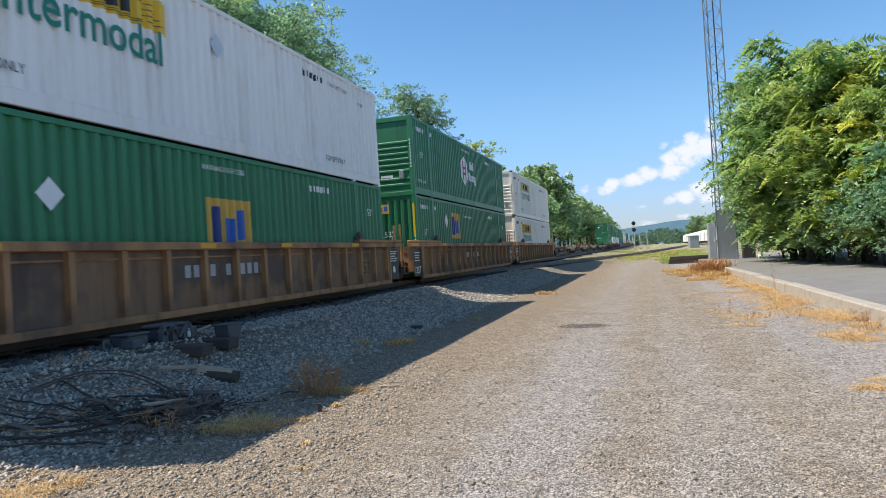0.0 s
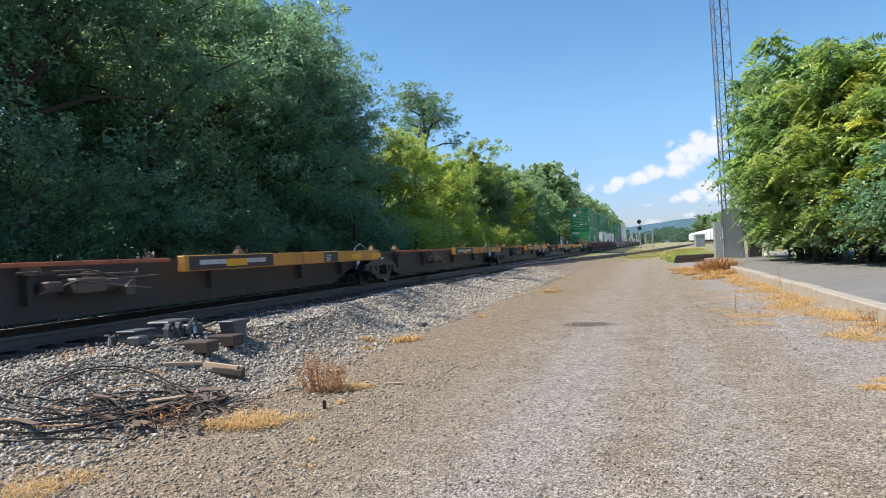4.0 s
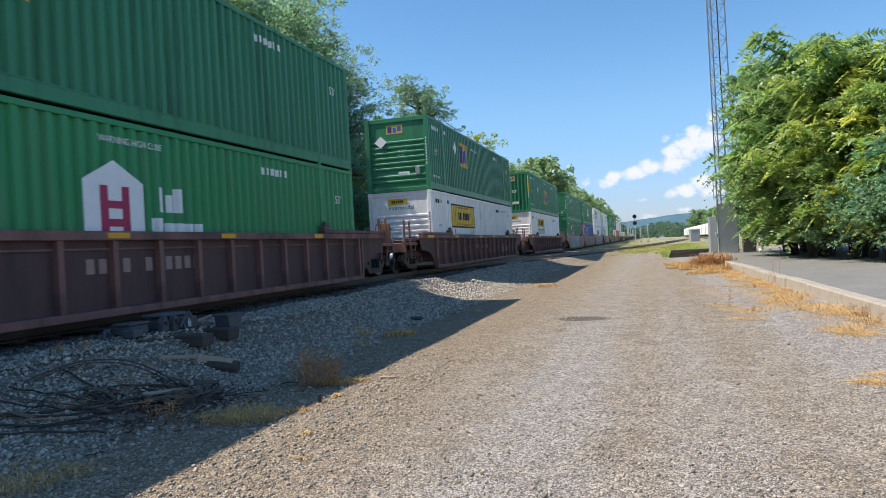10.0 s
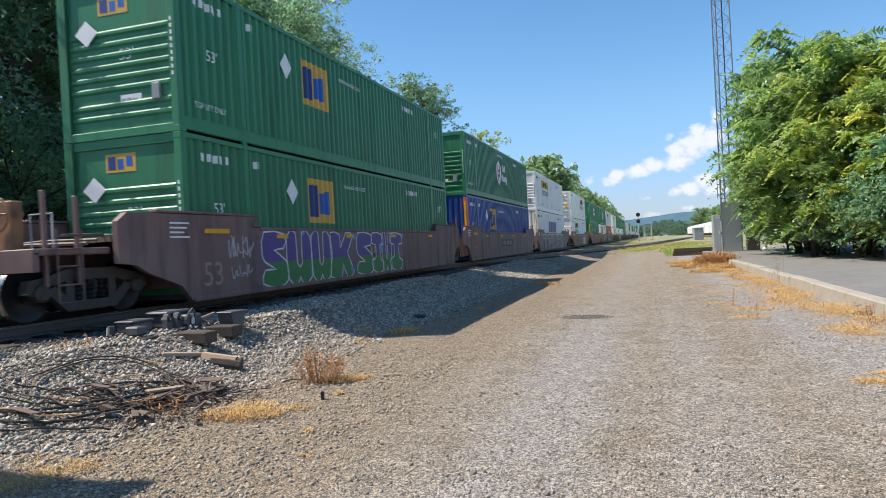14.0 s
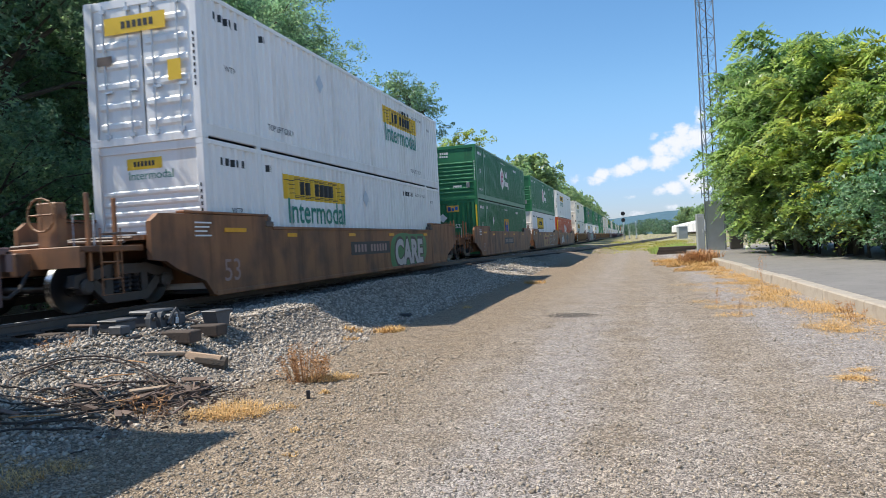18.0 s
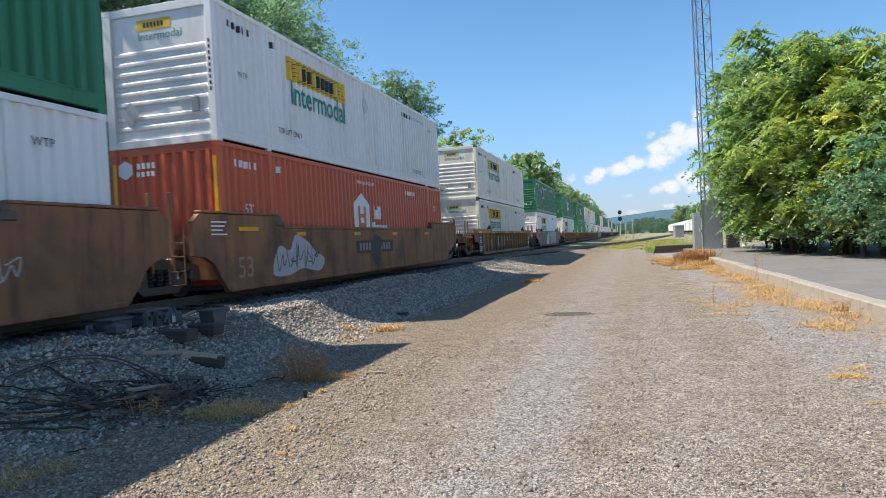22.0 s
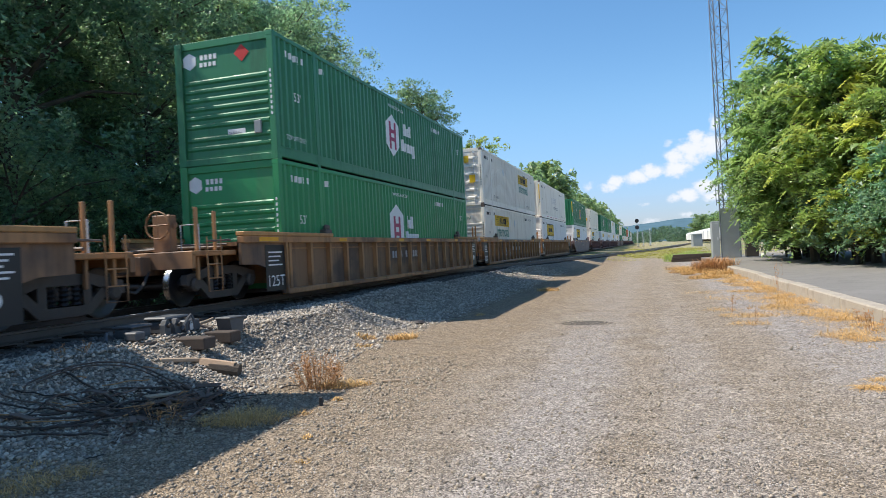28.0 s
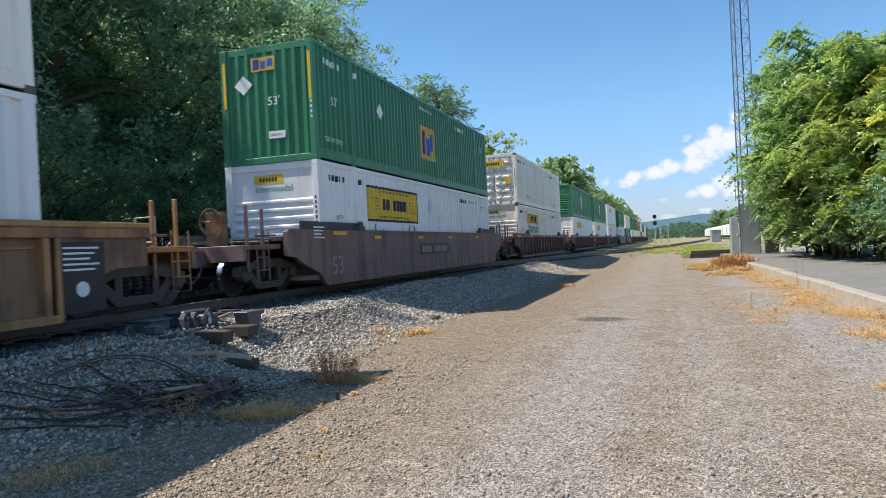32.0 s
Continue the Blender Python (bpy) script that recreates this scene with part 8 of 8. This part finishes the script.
def weed(x, y, h, stems, mat, label, seed, z=None, spread=0.35):
    rnd = random.Random(seed)
    w = thing("weed", label, "weed", pose(x, y, ground_z(x, y) if z is None else z))
    st, lf = Shape(), Shape()
    for _ in range(stems):
        a, d = rnd.uniform(0, 6.28), rnd.uniform(0.1, spread)
        hh = h * rnd.uniform(0.45, 1.0) * (1.1 - 0.5 * d / spread)
        b = Vector((d * 0.55 * math.cos(a), d * 0.55 * math.sin(a), -0.02))
        m = Vector((d * 0.85 * math.cos(a), d * 0.85 * math.sin(a), hh * 0.6))
        t = Vector((d * math.cos(a), d * math.sin(a), hh))
        st.tube(b, m, 0.0026, 0.002, 4).tube(m, t, 0.002, 0.001, 4)
        for _ in range(13):
            q = rnd.random()
            p = m.lerp(t, q) if rnd.random() < 0.7 else b.lerp(m, q)
            e = p + Vector((rnd.uniform(-1, 1), rnd.uniform(-1, 1), rnd.uniform(-0.3, 0.8))) * 0.06
            s = Vector((rnd.uniform(-1, 1), rnd.uniform(-1, 1), 0.2)) * 0.010
            lf.add([tuple(p), tuple(p.lerp(e, 0.5) + s), tuple(e), tuple(p.lerp(e, 0.5) - s)], [(0, 1, 2, 3)])
    part("stem_tuft", st, mat, w)
    part("leaf_tuft", lf, mat, w)
    return w


weed(-3.85, 7.25, 0.52, 90, M_DEADWEED, "brown dead weed clump at the ballast's foot", 1)
weed(-4.62, 5.45, 0.30, 14, M_DEADWEED, "brown dead weed clump beside the scrap", 2)
weed(-6.5, 6.25, 0.22, 8, M_DEADWEED, "small dead weed in the ballast", 3)
weed(3.5, 21.0, 1.1, 7, M_DEADWEED, "tall thin dead stalks at the platform edge", 4, spread=0.25)
weed(1.68, 12.7, 0.55, 3, M_DEADWEED, "thin dead stalk on the gravel", 5, spread=0.12)
weed(1.55, 14.9, 0.6, 4, M_DEADWEED, "thin dead stalk on the gravel", 6, spread=0.15)
weed(3.3, 11.9, 0.45, 10, M_DEADWEED, "rust-brown weed against the concrete edge", 7, spread=0.2)
weed(3.45, 13.0, 0.35, 8, M_DEADWEED, "rust-brown weed against the concrete edge", 8, spread=0.15)


# ---- scrap heap: rusty straps, old cable, wire loops and dead wood ----
def build_scrap():
    rnd = random.Random(12)
    s = thing("scrap_heap", "heap of rusty straps, old cable and dead sticks on ballast", "scrap")

    def lie(x, y, up=0.03):
        x, y = x - 0.12, y + 0.13
        return (x, y, ground_z(x, y) + up)

    def arc(name, cx, cy, rx, ry, a0, a1, r, mat, up=0.05, wave=0.03, n=22):
        pts = []
        for q in range(n + 1):
            a = radians(a0 + (a1 - a0) * q / n)
            x, y = cx + rx * math.cos(a), cy + ry * math.sin(a)
            pts.append(lie(x, y, up + wave * math.sin(3.1 * a + cx)))
        part(name, Shape().path(pts, r, 6), mat, s)

    def run(name, x0, y0, x1, y1, bow, r, mat, up=0.03, kink=0.015):
        n = 12
        d = Vector((y0 - y1, x1 - x0, 0)).normalized()
        pts = []
        for q in range(n + 1):
            u = q / n
            o = bow * math.sin(math.pi * u) + rnd.uniform(-kink, kink)
            pts.append(lie(x0 + (x1 - x0) * u + d.x * o, y0 + (y1 - y0) * u + d.y * o, up + rnd.uniform(-0.01, 0.02)))
        part(name, Shape().path(pts, r, 6), mat, s)

    # wire loops
    arc("wire_loop", -5.33, 5.55, 0.65, 0.82, 240, -5, 0.009, M_RUSTY, 0.09, 0.04)
    arc("wire_loop", -5.36, 5.58, 0.60, 0.74, 215, 15, 0.008, M_RUSTY, 0.07, 0.03)
    arc("wire_loop", -5.13, 5.17, 0.17, 0.18, 200, -110, 0.009, M_RUSTY, 0.09, 0.02)
    arc("wire_loop", -5.35, 5.02, 0.18, 0.15, 60, 330, 0.009, M_RUSTY, 0.07, 0.02)
    arc("wire_loop", -5.0, 5.98, 0.30, 0.36, 130, -80, 0.008, M_RUSTY, 0.08, 0.02)
    # cables running side by side
    for x0, y0, x1, y1, bow, r, mat in ((-6.0, 4.75, -4.45, 5.75, -0.16, 0.008, M_RUSTY), (-5.75, 4.25, -4.5, 5.85, -0.10, 0.011, M_BRANCH), (-5.6, 4.15, -4.75, 5.0, -0.05, 0.011, M_BRANCH), (-5.95, 4.5, -4.7, 5.45, -0.05, 0.009, M_BRANCH), (-5.4, 4.0, -4.6, 4.75, 0.05, 0.010, M_BRANCH), (-5.9, 4.9, -4.8, 5.3, 0.08, 0.008, M_BRANCH), (-6.0, 5.6, -4.7, 5.2, 0.08, 0.011, M_BRANCH), (-5.5, 4.5, -4.9, 6.1, -0.10, 0.013, M_BRANCH), (-5.3, 6.3, -4.5, 5.5, 0.06, 0.012, M_BRANCH), (-5.1, 4.5, -4.45, 5.9, 0.07, 0.014, M_BRANCH), (-5.6, 5.1, -5.0, 6.4, 0.05, 0.010, M_RUSTY), (-5.2, 5.9, -4.4, 6.2, -0.05, 0.015, M_BRANCH), (-4.9, 5.0, -4.6, 6.4, 0.04, 0.012, M_BRANCH), (-5.4, 5.3, -4.55, 5.35, 0.03, 0.016, M_BRANCH)):
        run("cable", x0, y0, x1, y1, bow, r, mat)
    # flat steel straps and plates: ends, half width
    for x0, y0, x1, y1, w in ((-5.51, 5.45, -5.19, 5.37, 0.03), (-5.21, 5.42, -5.16, 5.73, 0.025), (-5.45, 5.66, -5.04, 5.40, 0.012), (-5.13, 6.65, -4.73, 6.58, 0.035), (-4.83, 6.36, -4.57, 6.05, 0.03), (-4.48, 5.95, -4.56, 6.3, 0.025), (-4.56, 6.3, -4.63, 6.59, 0.022),
                              (-4.76, 5.22, -4.5, 4.95, 0.03), (-4.71, 5.21, -4.49, 5.09, 0.025), (-4.08, 5.14, -4.36, 5.77, 0.015), (-5.62, 4.63, -5.12, 4.46, 0.04), (-4.99, 5.39, -4.66, 5.64, 0.05)):
        ln, turn = math.hypot(x1 - x0, y1 - y0), math.degrees(math.atan2(y1 - y0, x1 - x0))
        part("steel_strap", Shape().box(-ln / 2, ln / 2, -w, w, -0.005, 0.005, 0.001), M_RUSTY, s, at=pose(*lie((x0 + x1) / 2, (y0 + y1) / 2, 0.07), rnd.uniform(-25, 25), rnd.uniform(-10, 10), turn))
    part("board", Shape().box(-0.21, 0.21, -0.035, 0.035, -0.012, 0.012, 0.004), M_WOOD, s, "orange-brown weathered board", at=pose(*lie(-4.92, 5.88, 0.07), 10, 4, 66))
    # twisted offcuts and dead twigs, thickest towards the lane
    for k in range(30):
        x, y = rnd.gauss(-4.78, 0.22), rnd.gauss(6.05, 0.36)
        ln, w = rnd.uniform(0.12, 0.34), rnd.choice((0.012, 0.018, 0.026))
        part("steel_strap", Shape().prism([(-ln / 2, 0), (0, rnd.uniform(0.0, 0.05)), (ln / 2, 0.0), (ln / 2, 0.006), (0, 0.056), (-ln / 2, 0.006)], -w, w), M_RUSTY, s, at=pose(*lie(x, y, 0.03), rnd.uniform(-25, 25), rnd.uniform(-25, 25), rnd.uniform(0, 360)))
    for k in range(64):
        near = k % 2
        x, y = (rnd.gauss(-4.80, 0.26), rnd.gauss(6.0, 0.40)) if near else (rnd.uniform(-5.9, -4.4), rnd.uniform(4.2, 6.6))
        ln = rnd.uniform(0.12, 0.5)
        p, a, pts = Vector((0, 0, 0)), 0.0, [(0, 0, 0)]
        for _ in range(4):
            a += rnd.uniform(-0.5, 0.5)
            p = p + Vector((math.cos(a), math.sin(a), rnd.uniform(-0.1, 0.16))) * ln / 4
            pts.append(tuple(p))
        part("twig", Shape().path(pts, rnd.uniform(0.003, 0.008), 5), (M_BRANCH, M_RUSTY, M_DEADWEED, M_BRANCH)[k % 4], s, at=pose(*lie(x, y, 0.03), 0, rnd.uniform(-12, 6), rnd.uniform(0, 360)))


build_scrap()


def build_litter():
    """Bark chips and dirt-brown scraps between the stones."""
    rng = np.random.default_rng(5)
    n = 700
    x, y = rng.normal(-4.85, 0.38, n), rng.normal(5.85, 0.55, n)
    c = np.array([(a, b, ground_z(a, b) + 0.025) for a, b in zip(x, y)])
    d = rng.normal(size=(n, 3)) * np.array([1, 1, 0.35])
    d /= np.linalg.norm(d, axis=1, keepdims=True)
    e = np.cross(d, rng.normal(size=(n, 3)))
    e /= np.linalg.norm(e, axis=1, keepdims=True)
    ln, w = rng.uniform(0.015, 0.05, (n, 1)), rng.uniform(0.004, 0.012, (n, 1))
    v = np.stack([c - d * ln + e * w, c - d * ln * 0.8 - e * w, c + d * ln - e * w, c + d * ln * 0.7 + e * w], 1).reshape(-1, 3)
    tagged(new("litter", fast_mesh("litter", v, np.arange(4 * n).reshape(n, 4), M_RUSTY)), "brown bark chips and splinters among the stones", "litter", kind="stuff")


build_litter()


# ---- switch machine on its long timbers ----
def build_switch():
    for x0, x1, y, top in ((-7.75, -5.86, 7.85, 0.545), (-7.75, -5.90, 8.52, 0.545), (-7.75, -6.35, 7.30, 0.56)):
        t = tagged(new("timber", Shape().box(0, x1 - x0, -0.14, 0.14, -0.16, 0.0, 0.014).mesh("timber", M_TIE)), "weathered brown timber beam under the switch gear", "timber", group="switch timbers")
        t.matrix_basis = pose(x0, y, top, 0, 0, 3)
    pl = tagged(new("plank", Shape().box(-0.27, 0.27, -0.05, 0.05, -0.02, 0.025, 0.008).mesh("plank", M_WOOD)), "loose weathered plank on the ballast", "plank")
    pl.matrix_basis = pose(-5.86, 7.30, ground_z(-5.86, 7.30) + 0.03, 4, 8, 66)
    s = thing("switch_machine", "grey railway switch machine bolted to timbers beside the rail", "switch machine", pose(-6.70, 8.26, 0.55) @ Matrix.Diagonal((0.9, 0.9, 0.9, 1)))
    part("base_plate", Shape().box(-0.42, 0.30, -0.42, 0.50, 0.0, 0.025, 0.006), M_TRUCK, s)
    part("housing", Shape().box(-0.36, 0.02, -0.22, 0.30, 0.027, 0.24, 0.03), M_MACH, s)
    part("housing_lid", Shape().box(-0.39, 0.05, -0.25, 0.33, 0.242, 0.30, 0.022), M_MACH, s, "lid with rounded edges")
    part("gear_case", Shape().box(0.03, 0.24, 0.02, 0.36, 0.027, 0.22, 0.025), M_MACH, s)
    for y in (-0.34, -0.10):
        part("lug", Shape().prism([(-0.07, 0.027), (0.07, 0.027), (0.065, 0.19), (0.035, 0.26), (0.0, 0.275), (-0.035, 0.26), (-0.065, 0.19)], 0.07, 0.16), M_MACH, s, at=(0, y, 0))
        part("pin", Shape().tube((0.02, y, 0.18), (0.21, y, 0.18), 0.035, n=10), M_TRUCK, s)
    part("hand_lever", Shape().path([(0.20, -0.06, 0.08), (0.23, 0.06, 0.26), (0.25, 0.10, 0.31), (0.27, 0.14, 0.24), (0.26, 0.16, 0.02)], 0.024), M_MACH, s)
    part("motor", Shape().lathe([(-0.16, 0.09), (-0.14, 0.11), (0.13, 0.11), (0.16, 0.08)], 16, "x", (-0.12, 0.42, 0.15)), M_MACH, s)
    part("padlock", Shape().box(0.255, 0.285, 0.05, 0.12, 0.06, 0.16, 0.008).path([(0.27, 0.065, 0.16), (0.27, 0.07, 0.20), (0.27, 0.10, 0.20), (0.27, 0.105, 0.16)], 0.006), M_GALV, s)
    part("throw_rod", Shape().tube((0.16, 0.25, 0.09), (0.22, 0.72, 0.17), 0.028, n=8), M_WOOD, s, "pale worn steel rod")
    part("front_rod", Shape().tube((-0.36, -0.30, 0.09), (-1.5, -0.32, 0.10), 0.026, n=8), M_RUSTY, s)
    part("lock_rod", Shape().tube((-0.36, 0.05, 0.09), (-1.5, 0.03, 0.10), 0.022, n=8), M_RUSTY, s)
    part("crank_box", Shape().box(-0.34, -0.02, -0.92, -0.50, 0.05, 0.20, 0.02), M_MACH, s)
    part("crank_lid", Shape().box(-0.36, 0.0, -0.94, -0.48, 0.202, 0.235, 0.012), M_MACH, s, "worn flat lid")
    part("circuit_box", Shape().box(0.02, 0.26, -1.14, -0.94, 0.04, 0.17, 0.02), M_MACH, s)
    part("bell_crank", Shape().path([(-0.28, -1.02, 0.08), (-0.22, -1.2, 0.16), (-0.1, -1.34, 0.06)], 0.025).tube((-0.3, -1.06, 0.02), (-0.3, -1.06, 0.18), 0.05, n=10), M_MACH, s)
    part("conduit", Shape().path([(0.2, 0.35, 0.1), (0.36, 0.45, 0.04), (0.42, 0.62, -0.04)], 0.022), M_RUSTY, s)
    j = thing("junction_box", "grey cast junction box on the ballast by the switch", "junction box", pose(-6.20, 8.92, 0.49, 0, 0, -4) @ Matrix.Diagonal((0.85, 0.85, 0.85, 1)))
    part("body", Shape().prism([(-0.14, 0.0), (0.14, 0.0), (0.20, 0.25), (-0.20, 0.25)], -0.15, 0.15), M_MACH, j)
    part("lid", Shape().box(-0.17, 0.17, -0.22, 0.22, 0.252, 0.285, 0.012), M_MACH, j)
    part("pipe", Shape().tube((0.06, 0.18, 0.20), (0.08, 0.34, 0.24), 0.035, n=8), M_MACH, j)
    lg = thing("log", "short log with a splintered pale end lying on the ballast", "log", pose(-5.48, 7.60, ground_z(-5.48, 7.6) + 0.05, 0, 10, 14))
    part("bark", Shape().lathe([(-0.22, 0.075), (-0.1, 0.092), (0.12, 0.098), (0.27, 0.09)], 10, "x"), M_BARK, lg)
    part("split_face", Shape().prism([(-0.080, 0.03), (0.078, 0.02), (0.05, 0.102), (-0.045, 0.106)], -0.26, 0.20), M_SPLIT, lg, "pale torn wood")
    rnd = random.Random(3)
    for k in range(6):
        yy, zz = rnd.uniform(-0.06, 0.06), rnd.uniform(-0.03, 0.06)
        part("splinter", Shape().tube((-0.18, yy, zz), (-0.34 - 0.12 * rnd.random(), yy * 1.5, zz * 0.6), 0.014, 0.003, 5), M_SPLIT, lg)


build_switch()


def small_bits():
    for name, label, cat, shape, mat, x, y, z, turn in (
        ("stick", "bleached splinter of wood on the lane", "stick", Shape().box(-0.11, 0.11, -0.018, 0.018, 0, 0.016, 0.004), M_WOOD, -3.06, 7.59, 0.01, 12),
        ("rubber_scrap", "dark scrap of rubber on the gravel", "scrap", Shape().lathe([(0.0, 0.10), (0.03, 0.16), (0.07, 0.12)], 10, "z"), M_DARK, -4.88, 13.87, 0.0, 0),
        ("stake", "short dark stake in the gravel", "stake", Shape().box(-0.018, 0.018, -0.018, 0.018, -0.05, 0.09, 0.004), M_DARK, -3.36, 6.35, 0.0, 20),
        ("branch", "dark crooked branch on the lane's edge", "branch", Shape().path([(0, 0, 0.01), (0.1, 0.03, 0.02), (0.22, 0.0, 0.01)], 0.008, 5), M_DARK, -4.3, 7.15, 0.02, 30)):
        o = tagged(new(name, shape.mesh(name, mat)), label, cat)
        o.matrix_basis = pose(x, y, ground_z(x, y) + z, 0, 0, turn)
    for k in range(9):
        t = tagged(new("timber", Shape().box(-1.25, 1.25, -0.12, 0.12, 0, 0.17, 0.012).mesh("timber", M_TIE)), "old dark railway tie in a stack in the grass", "timber", group="stack of old ties")
        t.matrix_basis = pose(2.75 + 0.02 * k, 49.6 + 0.26 * (k % 3), ground_z(2.7, 49.6) + 0.172 * (k // 3), 0, 0, 4 * math.sin(k))


small_bits()


# ---- everything that moves: the train rolls towards the camera's side at a steady pace ----
def motions():
    for ob, u in WAGONS:
        walk(ob, [(t, pose(TRACK_X, u - SPEED * t, RAIL_Z)) for t in (0, 8, 16, 24, 32)])
        # wheels turn while the wagon is near
        t0, t1 = max(0.0, (u - 60) / SPEED), min(32.0, (u + 25) / SPEED)
        if t1 <= t0:
            continue
        for b in ob.children:
            if not b.name.startswith("bogie"):
                continue
            for w in b.children:
                if not w.name.startswith("wheelset"):
                    continue
                y = w.location.y
                rate = math.degrees(SPEED / 0.42)
                k0, k1 = math.ceil(t0 * FPS), math.floor(t1 * FPS)
                rows = [(k / FPS, pose(0, y, 0.42, (rate * (k - k0) / FPS) % 360)) for k in range(k0, k1 + 1)]
                if k0 > 0:
                    rows.insert(0, (0.0, rows[0][1]))
                if k1 < 32 * FPS:
                    rows.append((32.0, rows[-1][1]))
                walk(w, rows)
    for ob, u, z in CONTAINERS:
        walk(ob, [(t, pose(TRACK_X, u - SPEED * t, RAIL_Z + z)) for t in (0, 8, 16, 24, 32)])


motions()
